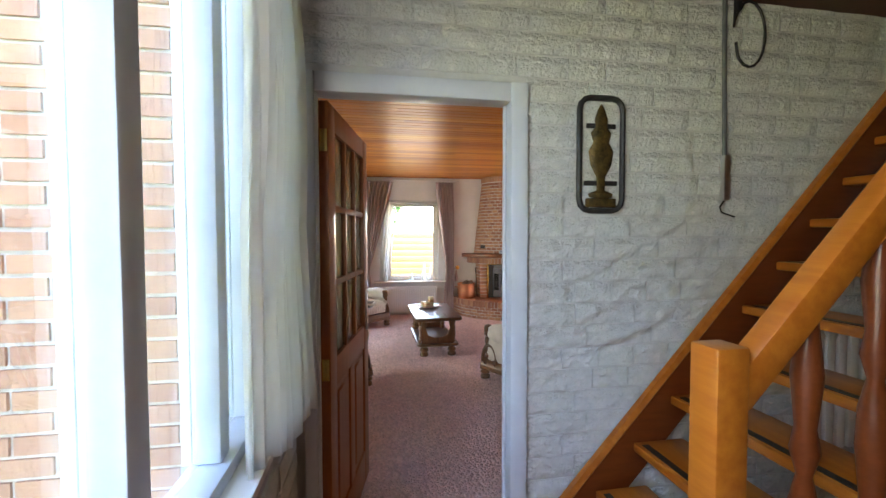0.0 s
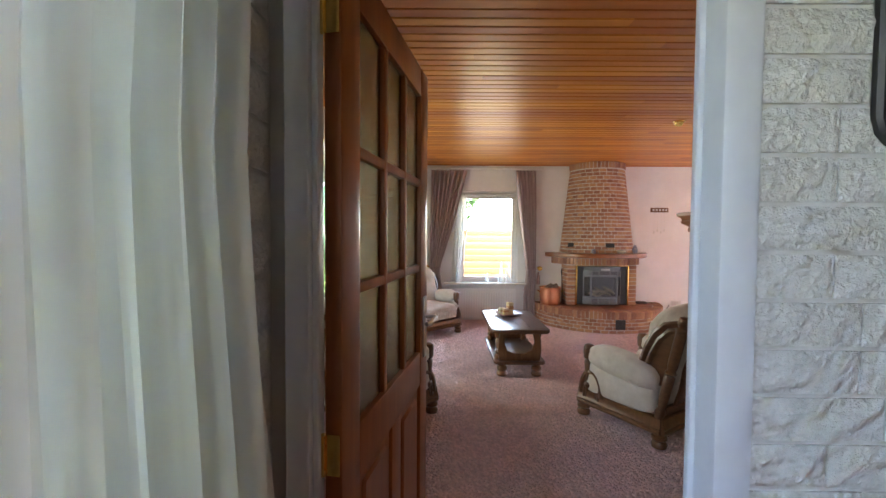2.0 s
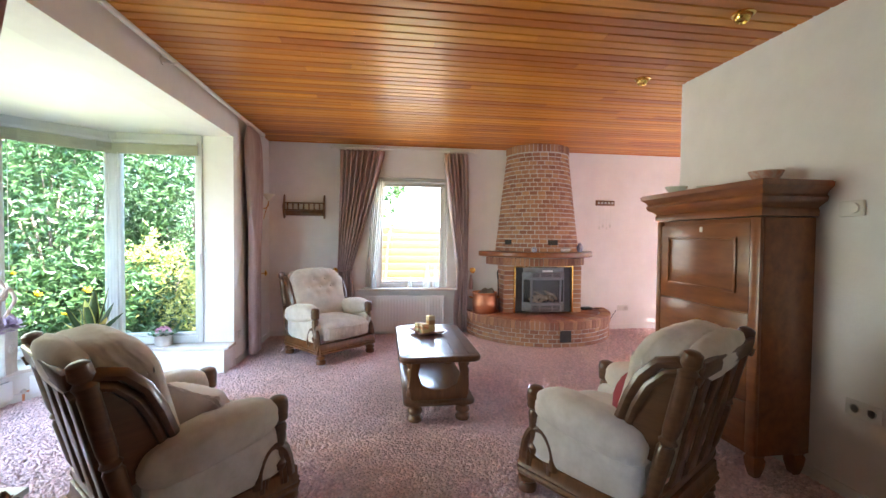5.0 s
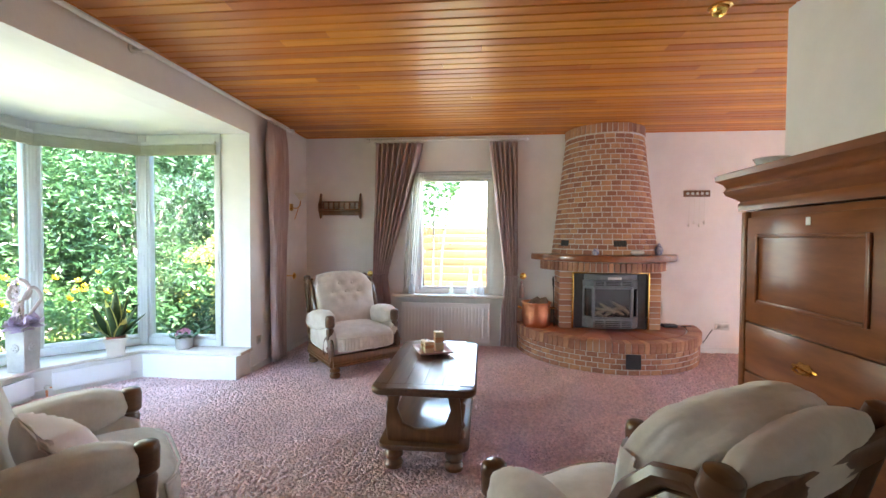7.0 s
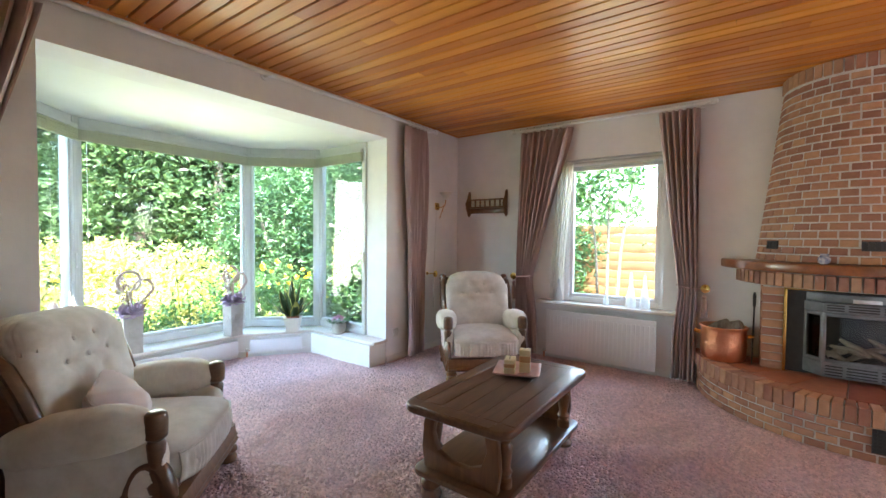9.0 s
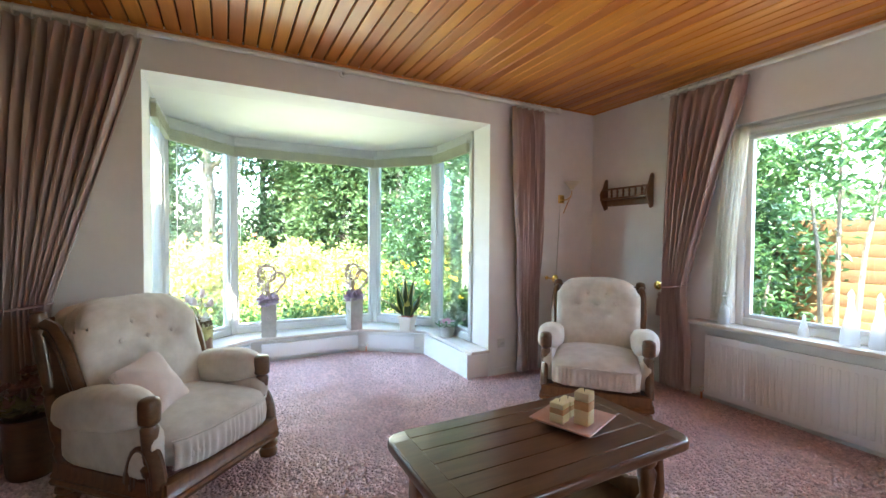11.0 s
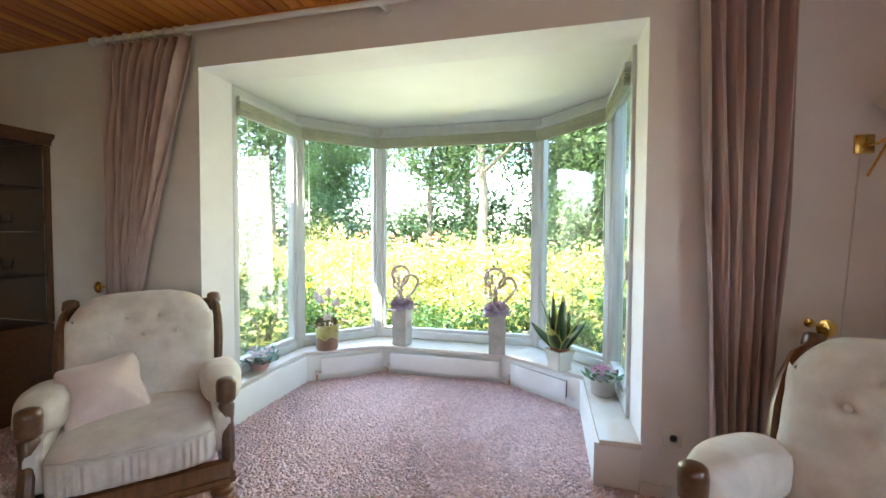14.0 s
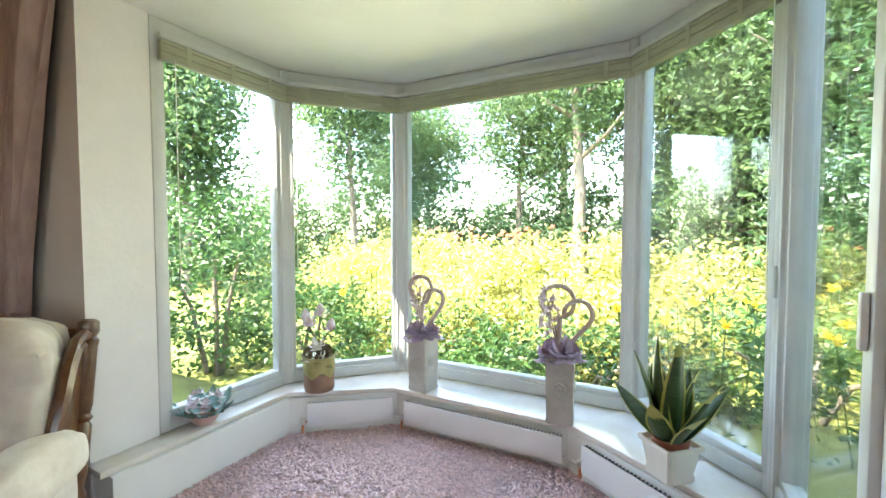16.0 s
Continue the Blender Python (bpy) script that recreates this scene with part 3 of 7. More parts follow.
fs = np.concatenate([o + np.array([a]) for a in ((0, 1, 4), (0, 4, 3), (1, 2, 5), (1, 5, 4), (2, 0, 3), (2, 3, 5), (3, 4, 6), (4, 5, 6), (5, 3, 6))])
pile = raw_mesh("carpet_pile", vs, fs, M["carpet"], None, True)
tagged(pile, "deep curly dusty pink shag pile", "carpet", "", "stuff")

# ---- structure: hall ----
# floor never in view; its dark tile is assumed, to weaken the bounce
b = box(-0.19 - 0.3, -2.4, -0.3, 4.2, 1.56, -0.01)
structure("hall_floor", b, M["tile"], "unseen hall floor, dark tile assumed to cut bounced light", "floor")
b = box(-0.5, -2.6, 3.6, 4.4, 1.7, 3.8)
structure("hall_ceiling", b, M["plaster"], "white hall ceiling above the stair", "ceiling")
b = box(0.74, 1.56, 2.9, 4.2, 1.60, 3.6)
box(-0.3, 1.56, 2.9, 0.74, 1.60, 3.6, bm=b)
box(EAST + 0.12, 1.56, -0.3, 4.2, 1.66, 2.9, bm=b)
structure("wall_hall_1", b, M["stone_joint"], "backing of the white stone hall wall", "wall")
# out-of-view walls, coloured dark so that little light bounces back
b = box(4.0, -2.4, -0.3, 4.2, 1.56, 3.6)
box(-0.5, -2.6, -0.3, 4.2, -2.4, 3.6, bm=b)
structure("wall_hall_2", b, M["oak_warm"], "unseen hall walls behind the stair, dark wood to cut bounced light", "wall")
b = box(-0.38, -2.4, -0.3, -0.24, -1.3, 3.6)
box(-0.38, -1.3, -0.3, -0.24, 1.22, 0.855, bm=b)
box(-0.38, -1.3, 2.55, -0.24, 1.22, 3.6, bm=b)
box(-0.38, 1.22, 2.9, -0.24, 1.56, 3.6, bm=b)
box(-0.35, 1.19, 0.78, -0.245, 1.225, 2.55, bm=b)
structure("wall_hall_3", b, M["stone_joint"], "hall wall below and above the side windows", "wall")
w = thing("window_7", "tall grey-painted timber hall window with two posts", "window", None, "", "structure")
for ya, yb in ((-1.3, -1.22), (-0.55, -0.48), (0.492, 0.560), (0.875, 0.937), (1.14, 1.19)):
    part("mullion", box(-0.345, ya, 0.925, -0.280, yb, 2.49, 0.005), M["jamb"], w)
    part("outer_bead", box(-0.370, ya + 0.002, 0.925, -0.347, yb + 0.012, 2.49, 0.004), M["white_rod"], w)
part("head", box(-0.35, -1.3, 2.492, -0.26, 1.19, 2.55, 0.005), M["jamb"], w)
part("bottom_rail", box(-0.35, -1.3, 0.884, -0.26, 1.19, 0.923, 0.005), M["jamb"], w)
part("window_sill", box(-0.39, -1.3, 0.856, -0.19, 1.21, 0.882, 0.006), M["white_rod"], w)
for ya, yb in ((-1.22, -0.55), (-0.48, 0.492), (0.560, 0.875), (0.937, 1.14)):
    g = part("pane", box(-0.337, ya, 0.925, -0.331, yb, 2.49), M["glass"], w, smooth=False)
    g.visible_shadow = False

# door lining with the open door
d = thing("door_frame", "blue-grey painted wooden door frame in the white stone wall", "door frame", None, "", "structure")
for nm, bb in (("post", box(-0.185, 1.495, 0, -0.136, 1.60, 2.11, 0.006)), ("post", box(0.66, 1.495, 0, 0.735, 1.60, 2.11, 0.006)), ("head", box(-0.135, 1.497, 2.03, 0.659, 1.598, 2.108, 0.006))):
    part(nm, bb, M["jamb"], d)
part("strike_plate", box(0.654, 1.56, 0.98, 0.659, 1.585, 1.16, 0.001), M["steel"], d)
part("stop", box(-0.135, 1.51, 0.0, -0.123, 1.53, 2.029, 0.003), M["jamb"], d)
part("stop", box(0.645, 1.555, 0.0, 0.659, 1.572, 2.029, 0.003), M["jamb"], d)


# ---- things: hall ----
def ribbed_glass(name):
    m = bpy.data.materials.new(name)
    m.use_nodes = True
    t, links = m.node_tree, m.node_tree.links
    p = t.nodes["Principled BSDF"]
    p.inputs["Base Color"].default_value = (0.34, 0.28, 0.17, 1)
    p.inputs["Transmission Weight"].default_value = 1.0
    p.inputs["Roughness"].default_value = 0.07
    p.inputs["IOR"].default_value = 1.45
    co, mp = t.nodes.new("ShaderNodeTexCoord"), t.nodes.new("ShaderNodeMapping")
    mp.inputs["Scale"].default_value = (0.32, 1, 1.9)
    links.new(co.outputs["Object"], mp.inputs["Vector"])
    no = ink(m, "ShaderNodeTexNoise", Scale=85.0, Detail=2.5, Distortion=1.2)
    links.new(mp.outputs[0], no.inputs["Vector"])
    bp = ink(m, "ShaderNodeBump", Strength=0.5, Distance=0.005)
    links.new(no.outputs["Fac"], bp.inputs["Height"])
    links.new(bp.outputs[0], p.inputs["Normal"])
    return m


M["door_glass"] = ribbed_glass("patterned_glass")
DW, DT = 0.822, 0.04
door = thing("door_1", "open red-brown wooden door with nine patterned glass panes", "door", pose(-0.129, 1.574, 0.012, 0, 0, 79.8), "", "structure")
DZ = 2.005
part("stile", box(0, -DT, 0, 0.105, 0, DZ, 0.004), M["door"], door)
part("stile", box(DW - 0.105, -DT, 0, DW, 0, DZ, 0.004), M["door"], door)
part("top_rail", box(0.106, -DT + 0.001, DZ - 0.105, DW - 0.106, -0.001, DZ, 0.004), M["door"], door)
part("bottom_rail", box(0.106, -DT + 0.001, 0, DW - 0.106, -0.001, 0.19, 0.004), M["door"], door)
part("lock_rail", box(0.106, -DT + 0.001, 0.80, DW - 0.106, -0.001, 0.93, 0.004), M["door"], door)
part("centre_stile", box(DW / 2 - 0.045, -DT + 0.002, 0.191, DW / 2 + 0.045, -0.002, 0.799, 0.004), M["door"], door)
for xa, xb in ((0.107, DW / 2 - 0.046), (DW / 2 + 0.046, DW - 0.107)):
    b = box(xa, -DT + 0.012, 0.192, xb, -0.012, 0.798)
    box(xa + 0.035, -DT + 0.003, 0.225, xb - 0.035, -0.003, 0.765, 0.008, 1, bm=b)
    part("panel", b, M["door"], door)
g0, g1, z0, z1 = 0.105, DW - 0.105, 0.93, DZ - 0.105
for k in (1, 2):
    x = g0 + (g1 - g0) * k / 3
    part("glazing_bar", box(x - 0.014, -DT + 0.004, z0, x + 0.014, -0.004, z1, 0.005), M["door"], door)
    z = z0 + (z1 - z0) * k / 3
    part("glazing_bar", box(g0, -DT + 0.005, z - 0.014, g1, -0.005, z + 0.014, 0.005), M["door"], door)
for i in range(3):
    for j in range(3):
        xa, xb = g0 + (g1 - g0) * i / 3, g0 + (g1 - g0) * (i + 1) / 3
        za, zb = z0 + (z1 - z0) * j / 3, z0 + (z1 - z0) * (j + 1) / 3
        g = part("pane", box(xa, -DT / 2 - 0.003, za, xb, -DT / 2 + 0.003, zb), M["door_glass"], door, smooth=False)
        g.visible_shadow = False
for s in (1, -1):
    y0 = 0.0 if s > 0 else -DT
    h = part("door_handle", box(DW - 0.075, y0 + min(0, s * 0.009), 0.90, DW - 0.035, y0 + max(0, s * 0.009), 1.14, 0.004), M["steel"], door)
    part("lever", tube([(DW - 0.055, y0, 1.06), (DW - 0.055, y0 + s * 0.045, 1.06), (DW - 0.065, y0 + s * 0.052, 1.06), (DW - 0.16, y0 + s * 0.05, 1.055), (DW - 0.18, y0 + s * 0.04, 1.055)], 0.009, 8), M["steel"], h)
for z in (0.22, 0.86, 1.80):
    part("hinge", tube([(-0.006, 0.002, z), (-0.006, 0.002, z + 0.09)], 0.008, 8, box(-0.004, -0.036, z, -0.001, -0.004, z + 0.09)), M["brass"], door)

# stair
stair = thing("staircase", "steep orange varnished open-tread wooden staircase along the stone wall", "staircase")
b = prism([(0.64, 0.0), (0.90, 0.0), (3.6, 2.95), (3.6, 3.24)], 0, 0.035, 0.004, Matrix(((1, 0, 0, 0), (0, 0, -1, 1.512), (0, 1, 0, 0), (0, 0, 0, 1))))
part("stringer", b, M["stair_dark"], stair, "dark red wall stringer")
b = prism([(0.94, 0.0), (1.18, 0.0), (3.6, 2.65), (3.6, 2.90)], 0, 0.035, 0.004, Matrix(((1, 0, 0, 0), (0, 0, -1, 0.70), (0, 1, 0, 0), (0, 0, 0, 1))))
part("stringer", b, M["stair"], stair)
for k in range(-1, 13):
    x, z = 1.045 + 0.1815 * k, 0.345 + 0.2 * k
    t = part("tread", box(x, 0.70, z - 0.04, x + 0.25, 1.475, z, 0.008), M["stair"], stair)
    part("anti_slip_strip", box(x + 0.02, 0.74, z - 0.001, x + 0.05, 1.44, z + 0.003), M["black"], t)
part("capping", tube([(0.66, 1.494, 0.03), (3.58, 1.494, 3.225)], 0.024, 6), M["stair"], stair)
part("newel_post", box(0.875, 0.655, 0, 0.965, 0.745, 1.205, 0.008), M["stair"], stair)
rail = box(-0.03, -0.035, -0.043, 2.9, 0.035, 0.043, 0.012)
moved(rail, pose(0.965, 0.70, 1.09, 0, -46.8, 0))
part("handrail", rail, M["stair"], stair)
for k in range(7):
    x = 1.18 + 0.22 * k
    za, zb = (x - 1.03) * 1.095 + 0.06, (x - 0.965) * 1.065 + 1.04
    hh = zb - za
    part("baluster", lathe([(0.022, 0), (0.022, hh * .12), (0.034, hh * .16), (0.020, hh * .22), (0.038, hh * .42), (0.034, hh * .52), (0.018, hh * .6), (0.034, hh * .66), (0.024, hh * .72), (0.036, hh * .85), (0.02, hh)], 12, pose(x, 0.70, za)), M["stair_dark"], stair)

# carved panel, kept plain
p = thing("carved_wall_panel", "narrow black and gold carved wooden panel with rounded corners", "wall decoration", pose(0.976, 1.528, 1.578))
rr = []
W, H, R = 0.205, 0.492, 0.05
for cx, cz, a0 in ((W - R, R, -90), (W - R, H - R, 0), (R, H - R, 90), (R, R, 180)):
    rr += [(cx + R * math.cos(radians(a0 + a)), -0.012, cz + R * math.sin(radians(a0 + a))) for a in (0, 30, 60, 90)]
part("frame", tube(rr + rr[:2], 0.013, 8), M["black"], p)
b = lathe([(0.02, 0.05), (0.055, 0.06), (0.06, 0.075), (0.02, 0.09), (0.022, 0.15), (0.05, 0.20), (0.06, 0.26), (0.038, 0.30), (0.05, 0.34), (0.03, 0.365), (0.032, 0.40), (0.018, 0.44), (0.004, 0.465)], 12, pose(W / 2, -0.012, 0) @ Matrix.Diagonal((1, 0.28, 1, 1)))
M["gilt"] = surf("dark_gilt_wood", (0.02, 0.016, 0.008), (0.20, 0.13, 0.035), 22, 0.45, 0.6, 70, metal=0.5)
part("relief", b, M["gilt"], p)
part("base", box(0.03, -0.02, 0.015, W - 0.03, -0.004, 0.055, 0.006), M["gilt"], p)
for z, w in ((0.11, 0.16), (0.36, 0.14)):
    part("crosspiece", box(W / 2 - w / 2, -0.014, z, W / 2 + w / 2, -0.006, z + 0.022, 0.004), M["black"], p)

c = thing("wall_conduit", "grey cable conduit with a switch box and looped cable", "cable")
part("pipe", tube([(1.68, 1.515, 3.3), (1.69, 1.515, 2.3), (1.702, 1.515, 1.84)], 0.010, 8), M["grey_iron"], c)
part("box", box(1.688, 1.498, 1.63, 1.722, 1.528, 1.84, 0.005), M["steel"], c)
part("cable", tube([(1.705, 1.515, 1.63), (1.68, 1.512, 1.60), (1.69, 1.512, 1.575), (1.76, 1.512, 1.555)], 0.004, 6), M["black"], c)
loop = [(1.74 + 0.075 + 0.085 * math.cos(radians(a)), 1.508, 2.40 + 0.15 * math.sin(radians(a))) for a in range(170, -150, -20)]
part("looped_cable", tube([(1.75, 1.512, 2.75)] + loop + [(1.755, 1.51, 2.30), (1.745, 1.51, 2.36)], 0.006, 6), M["black"], c)
part("plug", box(1.735, 1.495, 2.50, 1.765, 1.52, 2.58, 0.006), M["black"], c)

r = thing("hall_radiator", "white ribbed radiator on the stone wall behind the stair", "radiator", pose(2.17, 1.455, 0.42))
for k in range(10):
    part("column", box(0.07 * k, 0, 0, 0.07 * k + 0.055, 0.055, 0.60, 0.016), M["white_metal"], r)
part("header", tube([(-0.01, 0.027, 0.56), (0.70, 0.027, 0.56)], 0.018, 8), M["white_metal"], r)


# ---- curtains ----
def drape(top, tie, bottom, zt, zk, zb, folds, amp, axis, face, base, gather=0.45):
    """A lined curtain hung between two marks of a rod; tie and bottom give its edges lower down."""
    b = bmesh.new()
    nu, nv = folds * 10, 36
    grid = []
    for j in range(nv + 1):
        z = zt + (zb - zt) * j / nv
        if z > zk:
            s = ((zt - z) / (zt - zk)) ** 1.1
            lo, hi = top[0] + (tie[0] - top[0]) * s, top[1] + (tie[1] - top[1]) * s
            sag = math.sin(math.pi * (zt - z) / (zt - zk)) * 0.045
        else:
            s = smoothstep(0, 1, min(1, (zk - z) / 0.5))
            lo, hi = tie[0] + (bottom[0] - tie[0]) * s, tie[1] + (bottom[1] - tie[1]) * s
            sag = 0
        rel = (hi - lo) / max(0.05, top[1] - top[0])
        row = []
        for i in range(nu + 1):
            u = i / nu
            wob = 0.5 * noise.noise(Vector((u * 5, z * 0.8, base)))
            f = math.sin(2 * math.pi * (folds * u + wob * 0.7)) + 0.35 * math.sin(4 * math.pi * folds * u + 2 * z + base)
            pinch = 1 - 0.5 * math.exp(-((zt - z) / 0.09) ** 2)
            d = amp * f * (0.55 + 0.45 * rel) * pinch + sag * (1 if u > 0 else 0) * 0.5
            a = lo + (hi - lo) * u
            row.append(b.verts.new((a, base + face * (0.0 + d), z) if axis == "x" else (base + face * d, a, z)))
        grid.append(row)
    for j in range(nv):
        for i in range(nu):
            b.faces.new((grid[j][i], grid[j][i + 1], grid[j + 1][i + 1], grid[j + 1][i]))
    return b


def thicken(ob, t=0.003):
    md = ob.modifiers.new("thickness", "SOLIDIFY")
    md.thickness = t
    return ob


def curtain(label, top, tie, bottom, zk, axis, face, base, folds, strap, zb=0.03, amp=0.046, mat="curtain", zt=2.43):
    c = thing("curtain", label, "curtain", None, "curtains at the windows")
    thicken(part("cloth", drape(top, tie, bottom, zt, zk, zb, folds, amp, axis, face, base), M[mat], c))
    if strap:
        mid = (tie[0] + tie[1]) / 2
        w = (tie[1] - tie[0]) / 2 + 0.012
        ring = []
        for a in range(0, 361, 24):
            u, v = mid + w * math.cos(radians(a)), base + face * 0.045 * math.sin(radians(a))
            z = zk + 0.015 * math.cos(radians(a)) * strap
            ring.append((u, v, z) if axis == "x" else (v, u, z))
        part("tie_rope", tube(ring, 0.007, 6), M["curtain"], c, "mauve rope tie-back")
        hu = tie[0] - 0.05 if strap > 0 else tie[1] + 0.05
        t0 = Vector((hu, base - face * 0.02, zk - 0.02) if axis == "x" else (base - face * 0.02, hu, zk - 0.02))
        part("tassel", lathe([(0.006, 0), (0.02, -0.02), (0.012, -0.04), (0.024, -0.07), (0.03, -0.20), (0.02, -0.205)], 10, Matrix.Translation(t0 + Vector((0, 0, -0.04)))), M["curtain"], c)
    return c


curtain("mauve satin curtain drawn aside with a rope tie", (-0.10, 0.48), (-0.13, 0.05), (-0.14, 0.10), 0.86, "x", -1, 7.42, 8, 1)
curtain("mauve satin curtain tied beside the fireplace", (1.26, 1.59), (1.45, 1.60), (1.41, 1.60), 0.86, "x", -1, 7.42, 6, -1)
curtain("dark mauve curtain tied back behind the armchair", (3.09, 3.70), (3.06, 3.26), (3.05, 3.32), 0.86, "y", 1, -0.925, 9, 1)
curtain("mauve satin curtain hanging straight beside the bay", (6.41, 6.80), (6.48, 6.75), (6.50, 6.73), 0.80, "y", 1, -0.925, 6, 0)

c = thing("net_curtain", "white voile curtain gathered beside the garden window", "curtain")
thicken(part("cloth", drape((0.31, 0.48), (0.23, 0.38), (0.21, 0.36), 2.06, 0.80, 0.64, 6, 0.012, "x", -1, 7.468), M["sheer"], c), 0.0015)
c = thing("net_curtain", "long white voile curtain at the hall window", "curtain")
veil = drape((0.855, 1.27), (0.87, 1.26), (0.865, 1.275), 2.5, 1.5, 0.868, 8, 0.017, "y", 1, -0.222)
for v in veil.verts:
    u = max(0.0, (v.co.y - 0.87) / 0.40)
    v.co.x += (0.035 + 0.07 * (2.5 - v.co.z) / 1.63) * u
    v.co.z += 0.035 * smoothstep(1.2, 0.868, v.co.z) * u * math.sin(9 * u)
thicken(part("cloth", veil, M["sheer"], c), 0.0015)
c = thing("hall_curtain_rail", "thin white curtain rail above the hall window", "curtain rail")
part("rail", box(-0.235, -1.3, 2.50, -0.205, 1.50, 2.52, 0.003), M["white_rod"], c)
part("bracket", box(-0.24, 1.39, 2.49, -0.20, 1.42, 2.53, 0.003), M["white_rod"], c)


def rod(label, a, b2, rings, brackets):
    a, b2 = Vector(a), Vector(b2)
    r = thing("curtain_rod", label, "curtain rod", None, "white curtain rods")
    part("pole", tube([a, b2], 0.016, 10), M["white_rod"], r)
    d = (b2 - a).normalized()
    for e, s in ((a, -1), (b2, 1)):
        part("finial", lathe([(0.016, 0), (0.026, 0.006), (0.018, 0.014), (0.028, 0.03), (0.022, 0.05), (0.006, 0.058)], 12, Matrix.Translation(e) @ (d * s).to_track_quat("Z", "Y").to_matrix().to_4x4()), M["white_rod"], r)
    side = Vector((0, 1, 0)) if abs(d.x) > 0.5 else Vector((-1, 0, 0))
    for t in brackets:
        p = a + (b2 - a) * t
        part("bracket", tube([p + side * 0.075, p + Vector((0, 0, -0.004)), p - side * 0.012 + Vector((0, 0, -0.022))], 0.014, 8, lathe([(0.03, 0), (0.03, 0.012)], 12, Matrix.Translation(p + side * 0.075) @ (-side).to_track_quat("Z", "Y").to_matrix().to_4x4())), M["white_rod"], r)
    q = d.to_track_quat("Z", "Y").to_matrix().to_4x4()
    for u0, u1, n in rings:
        for k in range(n):
            p = a + d * (u0 + (u1 - u0) * k / (n - 1))
            ring = [p + Vector((0, 0, -0.006)) + q.to_3x3() @ Vector((0.025 * math.cos(x), 0.025 * math.sin(x), 0.002 * math.sin(x))) for x in np.linspace(0, 2 * math.pi, 13)]
            part("ring", tube(ring, 0.005, 5), M["white_rod"], r)


rod("white wooden curtain rod with rings over the garden window", (-0.17, 7.42, 2.462), (1.66, 7.42, 2.462), ((0.06, 0.62, 8), (1.46, 1.76, 6)), (0.03, 0.97))
rod("long white wooden curtain rod with rings over the bay", (-0.925, 2.98, 2.468), (-0.925, 6.93, 2.468), ((0.08, 0.70, 9), (3.50, 3.86, 7)), (0.015, 0.49, 0.985))


def tieback(label, m):
    h = thing("curtain_holdback", label, "curtain hook", m, "brass curtain holdbacks")
    part("stem", tube([(0, 0, 0), (0, -0.11, 0)], 0.006, 8), M["brass"], h)
    part("rosette", lathe([(0.012, 0), (0.034, 0.004), (0.038, 0.010), (0.020, 0.014), (0.024, 0.02), (0.006, 0.026)], 12, pose(0, -0.11, 0, 90)), M["brass"], h)
    part("wall_plate", lathe([(0.02, 0), (0.02, 0.006), (0.008, 0.01)], 12, pose(0, 0, 0, 90)), M["brass"], h)


tieback("brass flower-headed holdback for the curtain", pose(-0.155, NORTH, 0.86))
tieback("brass flower-headed holdback for the curtain", pose(1.66, NORTH, 0.86))
tieback("brass flower-headed holdback for the curtain", pose(WEST, 3.0, 0.90, 0, 0, 90))
tieback("brass flower-headed holdback for the curtain", pose(WEST, 6.90, 0.87, 0, 0, 90))


# ---- armchairs ----
def bun_foot(x, y, parent):
    part("foot", lathe([(0.030, 0), (0.046, 0.008), (0.050, 0.03), (0.040, 0.048), (0.036, 0.052), (0.050, 0.066), (0.048, 0.082), (0.036, 0.09), (0.038, 0.10)], 16, pose(x, y, 0)), M["oak_warm"], parent)


